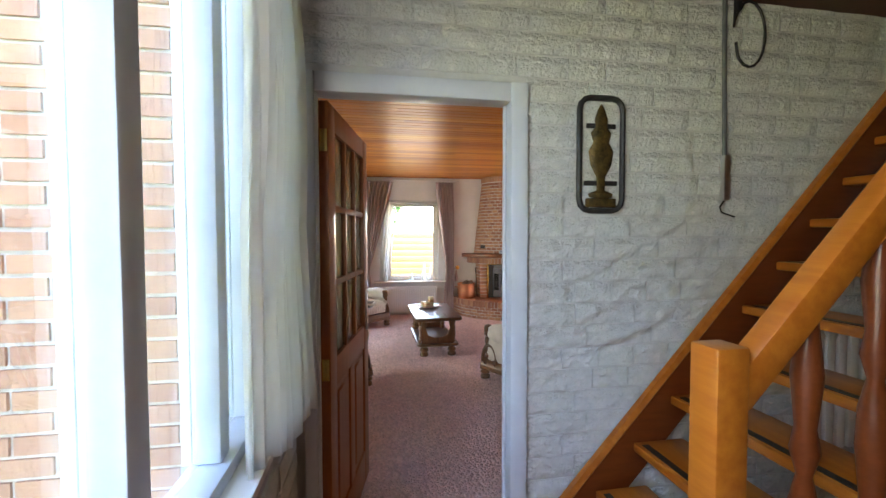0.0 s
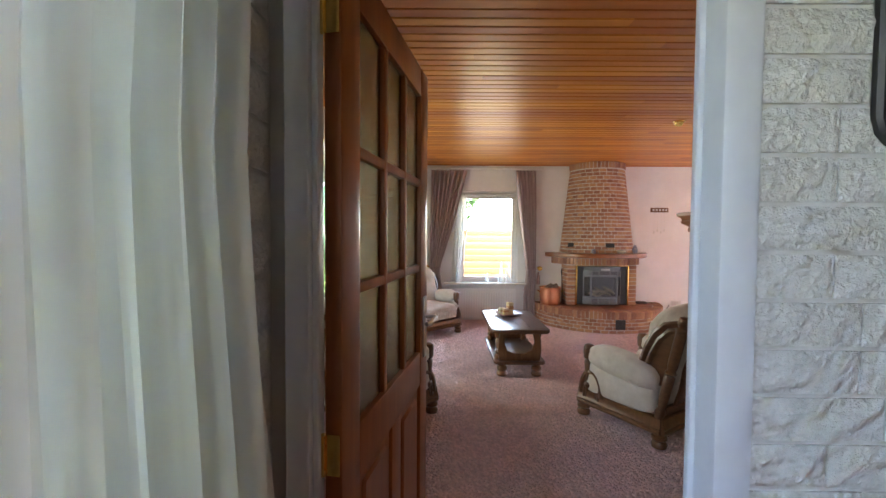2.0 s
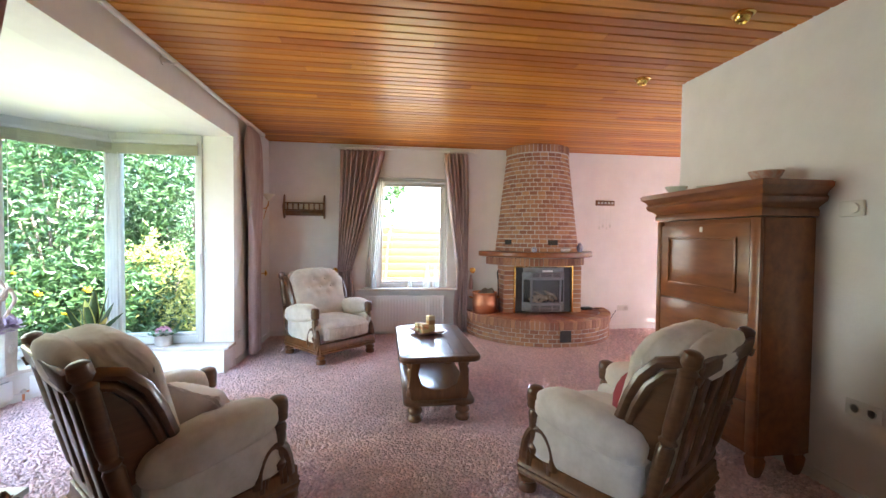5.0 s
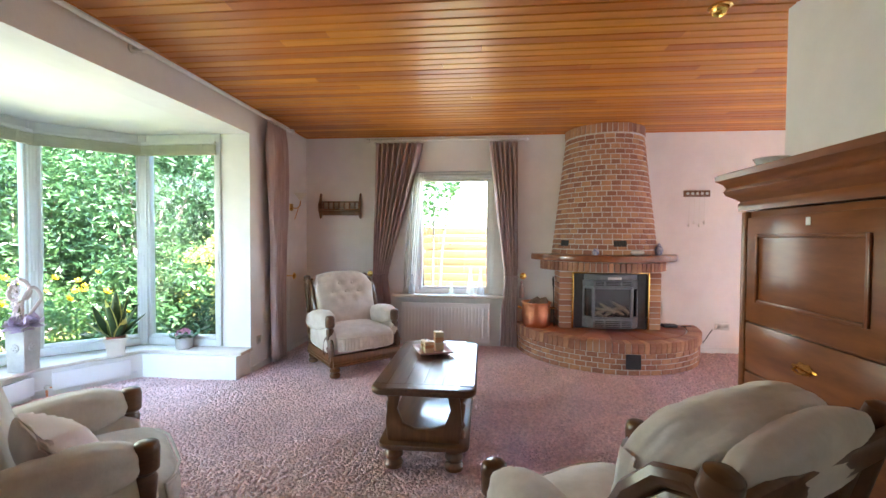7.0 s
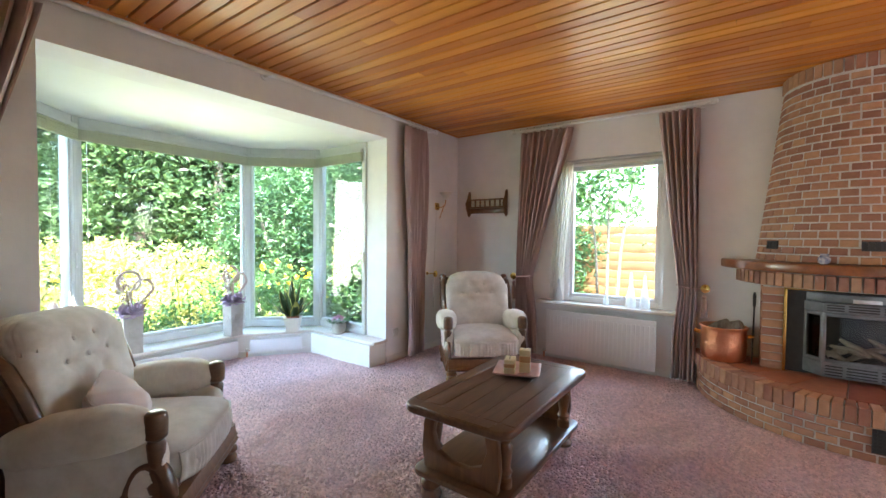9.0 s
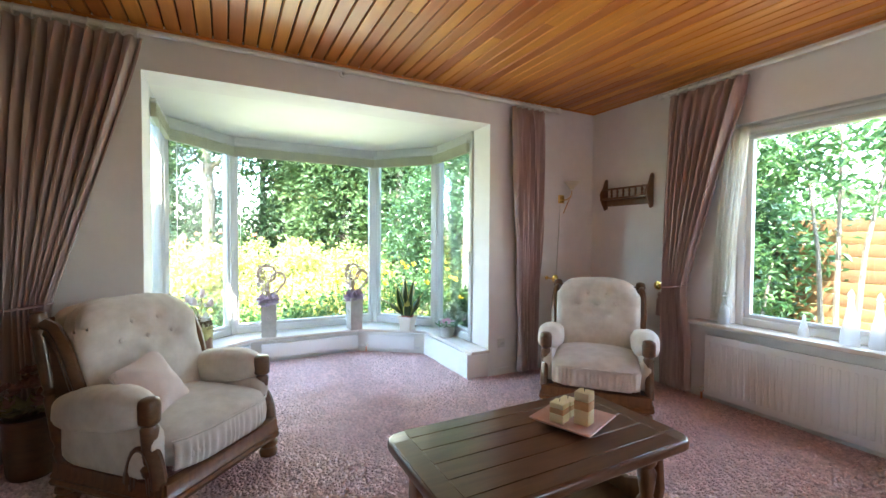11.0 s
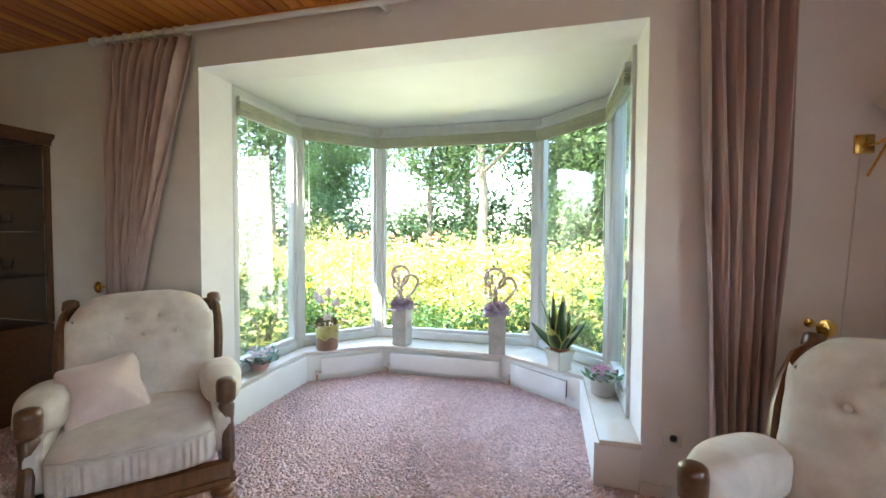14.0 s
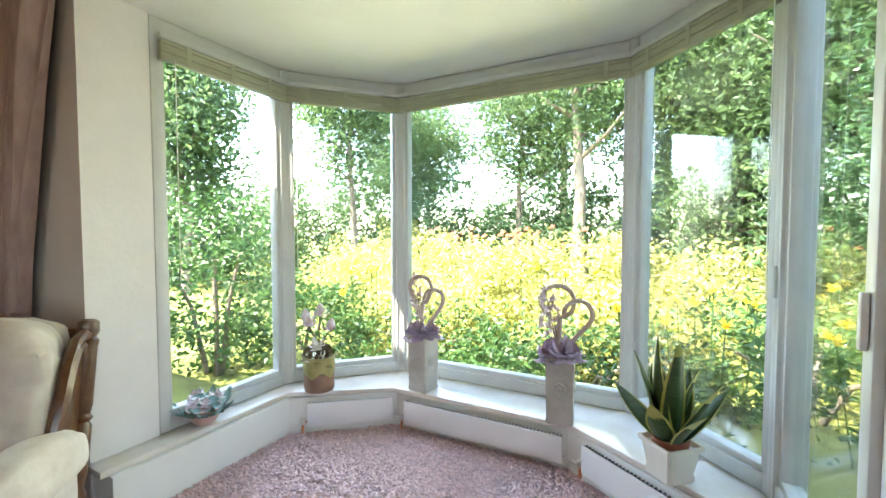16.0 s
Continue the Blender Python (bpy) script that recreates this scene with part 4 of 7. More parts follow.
def armchair(label, m, spot, extra=None):
    """A rustic oak armchair; it faces -y from its base."""
    ch = thing("armchair", label, "armchair", m, "three-piece suite of armchairs")
    W2, FR, BK = 0.345, -0.33, 0.33
    for x in (-W2 + 0.03, W2 - 0.03):
        for y in (FR + 0.02, BK - 0.03):
            bun_foot(x, y, ch)
    railp = [(0, 0), (0.022, 0.004), (0.03, 0.022), (0.020, 0.034), (0.026, 0.046), (0.014, 0.062), (0.012, 0.105), (0, 0.11), (-0.03, 0.11), (-0.03, 0)]
    up = pose(0, 0, 0.10)
    part("front_rail", strip([(-W2, FR), (W2, FR)], railp, up), M["oak_warm"], ch)
    part("back_rail", strip([(W2, BK), (-W2, BK)], railp, up), M["oak_warm"], ch)
    part("side_rail", strip([(-W2, BK), (-W2, FR)], railp, up), M["oak_warm"], ch)
    part("side_rail", strip([(W2, FR), (W2, BK)], railp, up), M["oak_warm"], ch)
    for s in (-1, 1):
        x = s * (W2 - 0.005)
        part("arm_post", lathe([(0.028, 0.20), (0.036, 0.23), (0.024, 0.25), (0.030, 0.30), (0.036, 0.40), (0.028, 0.415), (0.042, 0.43), (0.044, 0.50), (0.040, 0.522), (0.034, 0.528), (0.020, 0.534)], 16, pose(x, FR + 0.085, 0.035)), M["oak"], ch)
        arc = [(x, FR + 0.115 - 0.085 * math.cos(radians(a)), 0.19 + 0.17 * math.sin(radians(a))) for a in range(0, 181, 15)]
        for k, rad in ((0.0, 0.024), (0.03, 0.018), (0.055, 0.015)):
            pts2 = [(x + s * 0.004, y + (FR + 0.115 - y) * k * 9, z - k) for _, y, z in arc]
            part("scroll", tube(pts2, rad, 8, flat=1.3), M["oak"], ch)
        side = cushion(0.085, 0.56, 0.24, 6, 6, 0.003, s)
        part("side_panel", moved(side, pose(x - s * 0.015, 0.0, 0.33)), M["velour"], ch)

        def roll(c, s=s):
            k = smoothstep(-0.30, 0.30, c.y)
            c.z -= 0.05 * k + 0.02 * abs(c.y / 0.3) ** 2
            return c
        pad = cushion(0.185, 0.54, 0.19, 2.8, 14, 0.007, 3 + s, roll)
        part("arm_pad", moved(pad, pose(s * (W2 - 0.012), 0.035, 0.515)), M["velour"], ch)
        tilt = pose(s * (W2 - 0.015), BK - 0.03, 0.20, -13)
        part("back_post", lathe([(0.026, 0), (0.034, 0.05), (0.022, 0.08), (0.030, 0.12), (0.034, 0.30), (0.026, 0.315), (0.036, 0.33), (0.026, 0.345), (0.032, 0.38), (0.034, 0.60), (0.038, 0.625), (0.028, 0.64), (0.038, 0.66), (0.034, 0.70), (0.02, 0.71)], 16, tilt), M["oak"], ch)
        ear = [(s * (W2 - 0.02), -0.17, 0.30), (s * (W2 - 0.012), -0.155, 0.42), (s * (W2 - 0.012), -0.13, 0.52), (s * (W2 - 0.016), -0.08, 0.60), (s * (W2 - 0.02), -0.02, 0.63), (s * (W2 - 0.022), 0.04, 0.62)]
        for k, off in enumerate((0.0, 0.034)):
            pts2 = [(x + s * 0.006 * (1 - k), y + off, z - off * 0.9) for x, y, z in ear]
            tube_b = tube(pts2, 0.022 - 0.004 * k, 8, flat=1.2)
            part("wing_moulding", moved(tube_b, pose(0, BK - 0.05, 0.22, -13)), M["oak"], ch)
        wing = [(-0.15, 0.28), (-0.14, 0.42), (-0.11, 0.52), (-0.06, 0.58), (0.03, 0.59), (0.03, 0.20), (-0.12, 0.20)]
        bb = prism(wing, -0.012, 0.012, 0.003, Matrix(((0, 0, 1, s * (W2 - 0.025)), (1, 0, 0, 0), (0, 1, 0, 0), (0, 0, 0, 1))))
        part("wing_panel", moved(bb, pose(0, BK - 0.05, 0.22, -13)), M["oak"], ch)

    def seat_shape(c):
        if c.z > 0:
            c.z += 0.03 * (1 - (c.x / 0.30) ** 2) * (1 - (c.y / 0.34) ** 2)
        return c
    part("seat_cushion", moved(cushion(0.61, 0.66, 0.19, 5, 18, 0.004, 9, seat_shape), pose(0, -0.035, 0.315)), M["velour"], ch)
    ruf = bmesh.new()
    rows2 = []
    for j in range(7):
        v = j / 6
        row = []
        for i in range(141):
            u = i / 140 * 2 - 1
            fold = math.sin(u * 52 + 2.2 * math.sin(u * 9)) * 0.0055 * math.sin(math.pi * min(1, v * 0.9 + 0.12))
            row.append(ruf.verts.new((u * 0.288, -0.368 + 0.060 * abs(u) ** 5 + fold - 0.006 * math.sin(math.pi * v), 0.235 + 0.128 * v)))
        rows2.append(row)
    for r0, r1 in zip(rows2, rows2[1:]):
        for i in range(140):
            ruf.faces.new((r0[i], r0[i + 1], r1[i + 1], r1[i]))
    thicken(part("seat_ruffle", ruf, M["velour"], ch, "gathered velour front of the seat"), 0.006)
    part("seat_piping", tube([(-0.288, -0.308, 0.362), (-0.25, -0.345, 0.368), (-0.15, -0.374, 0.372), (0.0, -0.376, 0.373), (0.15, -0.374, 0.372), (0.25, -0.345, 0.368), (0.288, -0.308, 0.362)], 0.006, 6), M["velour"], ch)
    buttons = [(-0.14, 0.10), (0.0, 0.10), (0.14, 0.10), (-0.07, 0.19), (0.07, 0.19), (-0.07, 0.02), (0.07, 0.02)]

    def back_shape(c):
        if c.y < 0:
            for bx, bz in buttons:
                d2 = ((c.x - bx) / 0.032) ** 2 + ((c.z - bz) / 0.032) ** 2
                c.y += 0.024 * math.exp(-d2)
            c.y += 0.010 * math.exp(-((c.z - 0.10) / 0.022) ** 2) * (1 if abs(c.x) < 0.2 else 0.3)
        if c.z > 0.2:
            k = (c.z - 0.2) / 0.12
            c.y += 0.05 * k * k
            c.z -= 0.05 * (c.x / 0.3) ** 4
            c.y -= 0.004 * math.sin(c.x * 80) * k
        return c
    back = cushion(0.635, 0.19, 0.66, 5.0, 30, 0.004, 5, back_shape)
    bk = part("back_cushion", moved(back, pose(0, BK - 0.09, 0.615, -13)), M["velour"], ch)
    for bx, bz in buttons[:5]:
        part("button", moved(lathe([(0.012, 0), (0.010, 0.006), (0.002, 0.009)], 10, pose(bx, -0.074, bz, 90)), pose(0, BK - 0.09, 0.615, -13)), M["velour"], bk)
    part("back_roll", moved(cushion(0.56, 0.12, 0.20, 2.5, 10, 0.01, 6), pose(0, BK + 0.10, 0.82, -13)), M["velour"], ch)
    part("top_rail", moved(box(-W2 + 0.03, 0.02, 0.60, W2 - 0.03, 0.045, 0.68, 0.01), pose(0, BK - 0.03, 0.20, -13)), M["oak"], ch)
    part("lower_rail", moved(box(-W2 + 0.03, 0.0, 0.03, W2 - 0.03, 0.03, 0.09, 0.008), pose(0, BK - 0.03, 0.20, -13)), M["oak"], ch)
    for x in (-0.17, 0.0, 0.17):
        pr = [(-0.05, 0.09), (0.05, 0.09), (0.035, 0.2), (0.055, 0.34), (0.03, 0.46), (0.05, 0.60), (-0.05, 0.60), (-0.03, 0.46), (-0.055, 0.34), (-0.035, 0.2)]
        sl = prism(pr, 0, 0.018, 0.003, Matrix(((1, 0, 0, x), (0, 0, -1, 0.03), (0, 1, 0, 0), (0, 0, 0, 1))))
        part("slat", moved(sl, pose(0, BK - 0.03, 0.20, -13)), M["oak"], ch)
    return ch


def throw_pillow(label, m, mat, size=0.40):
    def flat(c):
        e = max(abs(c.x), abs(c.z)) / (size / 2)
        c.y *= max(0.12, 1 - e ** 2.2 * 0.9)
        k = 1 + 0.12 * (abs(c.x * c.z) / (size * size / 4))
        return Vector((c.x * k, c.y, c.z * k))
    pl = thing("throw_pillow", label, "pillow", m)
    part("cover", cushion(size, 0.20, size, 7, 14, 0.012, 2, flat), M[mat], pl)
    part("seam", tube([(-size / 2 * 1.06, 0, -size / 2 * 1.06), (size / 2 * 1.06, 0, -size / 2 * 1.06)], 0.004, 5), M[mat], pl)


CHAIR_A, CHAIR_B, CHAIR_C = pose(-0.12, 6.62, 0, 0, 0, 41), pose(-0.41, 3.90, 0, 0, 0, 136), pose(1.655, 3.81, 0, 0, 0, 212)
armchair("oak armchair with cream velour cushions between the two windows", CHAIR_A, 0)
armchair("oak armchair with cream velour cushions and a pink pillow", CHAIR_B, 1)
armchair("oak armchair with cream velour cushions before the tall cabinet", CHAIR_C, 2)
throw_pillow("crumpled pale pink velour pillow leaning in the armchair", CHAIR_B @ pose(-0.14, -0.01, 0.52, -34, -6, 18), "velour_pink", 0.28)
throw_pillow("small dark red pillow on the armchair seat", CHAIR_C @ pose(-0.12, 0.04, 0.50, -24, 10, 8), "red_cloth", 0.26)

# ---- coffee table ----
TX, TY = 0.872, 5.222
ct = thing("coffee_table", "dark stained oak coffee table with a lower shelf and bun feet", "coffee table", pose(TX, TY, 0))


def rounded(hx, hy, r, n=5):
    out = []
    for cx, cy, a0 in ((hx - r, hy - r, 0), (-hx + r, hy - r, 90), (-hx + r, -hy + r, 180), (hx - r, -hy + r, 270)):
        out += [(cx + r * math.cos(radians(a0 + 90 * k / n)), cy + r * math.sin(radians(a0 + 90 * k / n))) for k in range(n + 1)]
    return out


b = prism(rounded(0.292, 0.545, 0.075), 0.437, 0.476, 0.012, seg=3)
part("tabletop", b, M["oak"], ct)
for k in range(4):
    x0 = -0.208 + k * 0.104
    part("plank", box(x0 + 0.0015, -0.46, 0.4765, x0 + 0.1025, 0.46, 0.4795, 0.0012, 1), M["oak"], ct)
for xa, xb, ya, yb in ((-0.282, -0.2095, -0.46, 0.46), (0.2095, 0.282, -0.46, 0.46), (-0.2, 0.2, -0.535, -0.4615), (-0.2, 0.2, 0.4615, 0.535)):
    part("edge_board", box(xa, ya, 0.4765, xb, yb, 0.4795, 0.0012, 1), M["oak"], ct)
part("shelf", prism(rounded(0.255, 0.515, 0.06), 0.125, 0.155, 0.010), M["oak"], ct)
for x in (-0.17, 0.17):
    for y in (-0.45, 0.45):
        part("foot", lathe([(0.034, 0), (0.050, 0.01), (0.054, 0.03), (0.042, 0.05), (0.040, 0.055), (0.052, 0.075), (0.048, 0.095), (0.036, 0.105), (0.04, 0.125)], 18, pose(x, y, 0)), M["oak_warm"], ct)
        part("turned_leg", lathe([(0.034, 0.156), (0.034, 0.19), (0.024, 0.20), (0.036, 0.225), (0.024, 0.245), (0.032, 0.30), (0.036, 0.34), (0.024, 0.36), (0.036, 0.38), (0.034, 0.437)], 18, pose(x * 1.15, y * 0.84, 0)), M["oak_warm"], ct)
for y in (-0.45, 0.45):
    arch = [(-0.20, 0.0)] + [(-0.20 + 0.02 * k, 0.0) for k in range(1, 3)] + [(-0.15 + 0.30 * k / 10, 0.035 + 0.02 * math.cos(2 * math.pi * k / 10)) for k in range(11)] + [(0.18, 0.0), (0.20, 0.0), (0.215, 0.12), (0.20, 0.28), (0.14, 0.28), (0.15, 0.10), (-0.15, 0.10), (-0.14, 0.28), (-0.20, 0.28), (-0.215, 0.12)]
    lower = [(-0.20, 0.0), (0.20, 0.0), (0.215, 0.10), (0.205, 0.22), (0.19, 0.281), (0.13, 0.281), (0.15, 0.18), (0.12, 0.10), (0.05, 0.07), (-0.05, 0.07), (-0.12, 0.10), (-0.15, 0.18), (-0.13, 0.281), (-0.19, 0.281), (-0.205, 0.22), (-0.215, 0.10)]
    part("end_panel", prism(lower, -0.016, 0.016, 0.004, Matrix(((1, 0, 0, 0), (0, 0, -1, y), (0, 1, 0, 0.1555), (0, 0, 0, 1)))), M["oak_warm"], ct)

tr = thing("candle_tray", "square pale pink curved ceramic tray on the table", "tray", pose(0.85, 5.42, 0.480, 0, 0, 20))
b = bmesh.new()
N = 10
g = [[b.verts.new(((i / N - 0.5) * 0.26, (j / N - 0.5) * 0.26, 0.004 + 0.028 * (max(abs(i / N - 0.5), abs(j / N - 0.5)) * 2) ** 4)) for i in range(N + 1)] for j in range(N + 1)]
for j in range(N):
    for i in range(N):
        b.faces.new((g[j][i], g[j][i + 1], g[j + 1][i + 1], g[j + 1][i]))
M["pink_ceramic"] = surf("pale_pink_ceramic", (0.55, 0.33, 0.30), (0.66, 0.44, 0.40), 8, 0.3)
M["wax"] = surf("cream_wax", (0.68, 0.60, 0.36), (0.76, 0.68, 0.46), 12, 0.5, subsurface=0.3)
M["wax_brown"] = surf("tan_wax", (0.48, 0.28, 0.13), (0.58, 0.36, 0.18), 12, 0.5, subsurface=0.2)
thicken(part("dish", b, M["pink_ceramic"], tr), 0.004)
for x, y, h0 in ((-0.045, -0.03, 0.082), (0.04, 0.02, 0.135), (-0.05, 0.055, 0.07)):
    cd = thing("candle", "square layered cream and tan candle on the tray", "candle", pose(0.85, 5.42, 0.4865, 0, 0, 20) @ pose(x, y, 0), "candles on the tray")
    part("lower_layer", box(-0.031, -0.031, 0, 0.031, 0.031, h0 * 0.45, 0.004), M["wax"], cd)
    part("middle_layer", box(-0.0312, -0.0312, h0 * 0.452, 0.0312, 0.0312, h0 * 0.72, 0.003), M["wax_brown"], cd)
    part("upper_layer", box(-0.031, -0.031, h0 * 0.722, 0.031, 0.031, h0, 0.004), M["wax"], cd)
    part("wick", tube([(0, 0, h0), (0.001, 0, h0 + 0.012)], 0.0015, 5), M["black"], cd)

# ---- radiators ----
def panel_radiator(name, label, m, L, z0, z1, ribs, T=0.06):
    r = thing(name, label, "radiator", m)
    part("front_panel", box(0, 0, z0, L, 0.012, z1, 0.004), M["white_metal"], r)
    part("back_panel", box(0.01, 0.035, z0, L - 0.01, 0.045, z1 - 0.005, 0.004), M["white_metal"], r)
    g = bmesh.new()
    n = max(6, int(L / 0.02))
    for k in range(n):
        x = 0.01 + (L - 0.02) * k / (n - 1)
        box(x - 0.002, 0.0125, z0 + 0.01, x + 0.002, 0.0345, z1 - 0.003, bm=g)
    part("fins", g, M["grey_iron"], r, smooth=False)
    for k in range(ribs):
        x = 0.03 + 0.04 * k
        part("rib", box(x, -0.006, z0 + 0.05, x + 0.018, 0.0, z1 - 0.05, 0.003, 1), M["white_metal"], r)
    part("pipe", tube([(-0.03, 0.025, z0 + 0.02), (-0.03, 0.025, 0.0)], 0.008, 8, tube([(-0.03, 0.025, z0 + 0.02), (0.01, 0.025, z0 + 0.02)], 0.008, 8)), M["copper"], r)
    part("valve", lathe([(0.014, 0), (0.018, 0.01), (0.018, 0.03), (0.010, 0.035)], 10, pose(-0.03, 0.025, z0 + 0.01)), M["white_plastic"], r)
    part("wall_bracket", box(L * 0.3, 0.0455, (z0 + z1) / 2 - 0.02, L * 0.3 + 0.03, T, (z0 + z1) / 2 + 0.02), M["white_metal"], r)
    return r


panel_radiator("radiator", "white panel radiator with ribs below the garden window", pose(0.22, 7.42, 0), 1.06, 0.05, 0.52, 26, 0.08)
panel_radiator("convector", "long low white convector below the bay sill", pose(-2.30, 4.43, 0, 0, 0, 90), 0.97, 0.045, 0.188, 0)
panel_radiator("convector", "short low white convector in the bay corner", pose(-1.99, 3.93, 0, 0, 0, 90 + 38), 0.52, 0.045, 0.188, 0)
panel_radiator("convector", "short low white convector in the bay corner", pose(-2.262, 5.50, 0, 0, 0, 90 - 36), 0.52, 0.045, 0.188, 0)
pp = thing("heating_pipe", "thin painted heating pipe along the bay plinth", "pipe")
part("pipe", tube([(-1.97, 3.87, 0.06), (-2.34, 4.345, 0.06), (-2.345, 5.42, 0.06), (-1.95, 5.98, 0.06)], 0.007, 8), M["white_metal"], pp)

# ---- secretary cabinet ----
CY0, CY1, CX0 = 3.83, 4.68, 2.47
cb = thing("secretary_cabinet", "tall polished mahogany fall-front secretary cabinet with heavy cornice", "cabinet")
part("body", box(CX0 + 0.022, CY0, 0.13, EAST - 0.012, CY1, 1.43, 0.004), M["mahogany"], cb)
corn = [(0, 0), (0.012, 0.0), (0.014, 0.03), (0.006, 0.045), (0.022, 0.06), (0.052, 0.08), (0.060, 0.10), (0.050, 0.115), (0.060, 0.135), (0.085, 0.155), (0.088, 0.18), (-0.05, 0.18), (-0.05, 0)]
part("cornice", strip([(EAST - 0.01, CY1 + 0.0), (CX0, CY1 + 0.0), (CX0, CY0), (EAST - 0.01, CY0)], corn, pose(0, 0, 1.435)), M["mahogany"], cb)
part("top", box(CX0 - 0.08, CY0 - 0.08, 1.612, EAST - 0.01, CY1 + 0.08, 1.622, 0.003), M["mahogany"], cb)
ff = part("fall_front", box(CX0, CY0 + 0.07, 0.905, CX0 + 0.02, CY1 - 0.045, 1.40, 0.003), M["mahogany"], cb)
for bb in (box(CX0 - 0.012, CY0 + 0.15, 1.00, CX0 - 0.0005, CY0 + 0.165, 1.32, 0.004), box(CX0 - 0.012, CY1 - 0.135, 1.00, CX0 - 0.0005, CY1 - 0.12, 1.32, 0.004),
           box(CX0 - 0.012, CY0 + 0.166, 1.00, CX0 - 0.0005, CY1 - 0.136, 1.015, 0.004), box(CX0 - 0.012, CY0 + 0.166, 1.305, CX0 - 0.0005, CY1 - 0.136, 1.32, 0.004)):
    part("moulding", bb, M["mahogany"], ff)
part("escutcheon", box(CX0 - 0.004, (CY0 + CY1) / 2 - 0.012, 1.352, CX0 - 0.0005, (CY0 + CY1) / 2 + 0.012, 1.385, 0.002), M["steel"], ff)
for y0 in (CY0, CY1 - 0.04):
    part("corner_pilaster", box(CX0 - 0.004, y0, 0.13, CX0 + 0.021, y0 + 0.065 if y0 == CY0 else y0 + 0.04, 1.43, 0.006), M["mahogany"], cb)
for za, zb in ((0.665, 0.895), (0.41, 0.655), (0.15, 0.40)):
    dr = part("drawer", box(CX0, CY0 + 0.07, za, CX0 + 0.02, CY1 - 0.045, zb, 0.003), M["mahogany"], cb)
    zc, yc = (za + zb) / 2, (CY0 + CY1) / 2
    pr = [(0.055 * math.cos(a) * (1 + 0.25 * math.cos(4 * a)), 0.022 * math.sin(a) * (1 + 0.2 * math.cos(6 * a))) for a in np.linspace(0, 2 * math.pi, 24, endpoint=False)]
    part("handle_plate", prism(pr, 0, 0.003, 0, Matrix(((0, 0, -1, CX0 - 0.0005), (1, 0, 0, yc), (0, 1, 0, zc), (0, 0, 0, 1)))), M["brass"], dr)
    part("handle", tube([(CX0, yc - 0.04, zc), (CX0 - 0.02, yc - 0.036, zc - 0.012), (CX0 - 0.024, yc, zc - 0.018), (CX0 - 0.02, yc + 0.036, zc - 0.012), (CX0, yc + 0.04, zc)], 0.004, 6), M["brass"], dr)
for x in (CX0 + 0.04, EAST - 0.06):
    for y in (CY0 + 0.04, CY1 - 0.04):
        part("foot", lathe([(0.024, 0), (0.03, 0.01), (0.045, 0.06), (0.05, 0.10), (0.04, 0.115), (0.05, 0.13)], 4, pose(x, y, 0, 0, 0, 45)), M["mahogany"], cb)
part("apron", box(CX0 + 0.005, CY0 + 0.02, 0.12, CX0 + 0.021, CY1 - 0.02, 0.148, 0.003), M["mahogany"], cb)

M["porcelain"] = surf("painted_porcelain", (0.62, 0.66, 0.62), (0.76, 0.74, 0.70), 30, 0.2, coat=0.5)
M["porcelain_red"] = surf("red_patterned_porcelain", (0.70, 0.66, 0.60), (0.55, 0.20, 0.12), 26, 0.2, coat=0.5)
M["delft"] = surf("blue_white_pottery", (0.68, 0.70, 0.74), (0.10, 0.14, 0.36), 38, 0.2, coat=0.5)


def bowl(label, m, r, h, mat):
    b = thing("bowl", label, "bowl", m, "bowls on the cabinet")
    part("body", lathe([(r * 0.42, 0), (r * 0.45, h * 0.10), (r * 0.6, h * 0.25), (r * 0.88, h * 0.7), (r, h), (r * 0.96, h), (r * 0.82, h * 0.68), (r * 0.5, h * 0.25), (0.004, h * 0.2)], 24), M[mat], b)
    part("rim", tube([(r * 0.985 * math.cos(a), r * 0.985 * math.sin(a), h) for a in np.linspace(0, 2 * math.pi, 25)], 0.003, 5), M[mat], b)


m0 = lambda x, y: pose(x, y, 1.6225)
bowl("white porcelain bowl with red flowers on the cabinet", m0(2.66, 4.0), 0.085, 0.075, "porcelain_red")
bowl("small pale porcelain bowl on the cabinet", m0(2.55, 4.34), 0.04, 0.03, "porcelain")
bowl("pale green porcelain bowl on the cabinet", m0(2.55, 4.60), 0.072, 0.055, "porcelain")

# ---- fireplace ----
FX, FY = 2.58, 7.5
fp = thing("fireplace", "round brick corner fireplace with tapered hood and curved hearth", "fireplace")
b = bmesh.new()


def half_disc(cx, cy, r, n=28, lo=-180, hi=0, ymax=7.497):
    pts2 = []
    for k in range(n + 1):
        a = radians(lo + (hi - lo) * k / n)
        pts2.append((cx + r * math.cos(a), min(ymax, cy + r * math.sin(a))))
    return pts2


HR, HCX, HCY = 1.0, 2.60, 7.55
part("hearth_core", prism(half_disc(HCX, HCY, HR - 0.006, lo=-177, hi=-3), 0.0, 0.294), M["mortar"], fp, smooth=False)
part("surround_core", prism([(2.05, 7.497), (2.05, 7.19), (2.17, 7.19), (2.17, 7.497)], 0.30, 0.94), M["mortar"], fp, smooth=False)
part("surround_core", prism([(2.995, 7.497), (2.995, 7.19), (3.11, 7.19), (3.11, 7.497)], 0.30, 0.94), M["mortar"], fp, smooth=False)
part("corbel_core", prism(half_disc(FX, 7.656, 0.70, lo=-172, hi=-8), 0.94, 1.05), M["mortar"], fp, smooth=False)
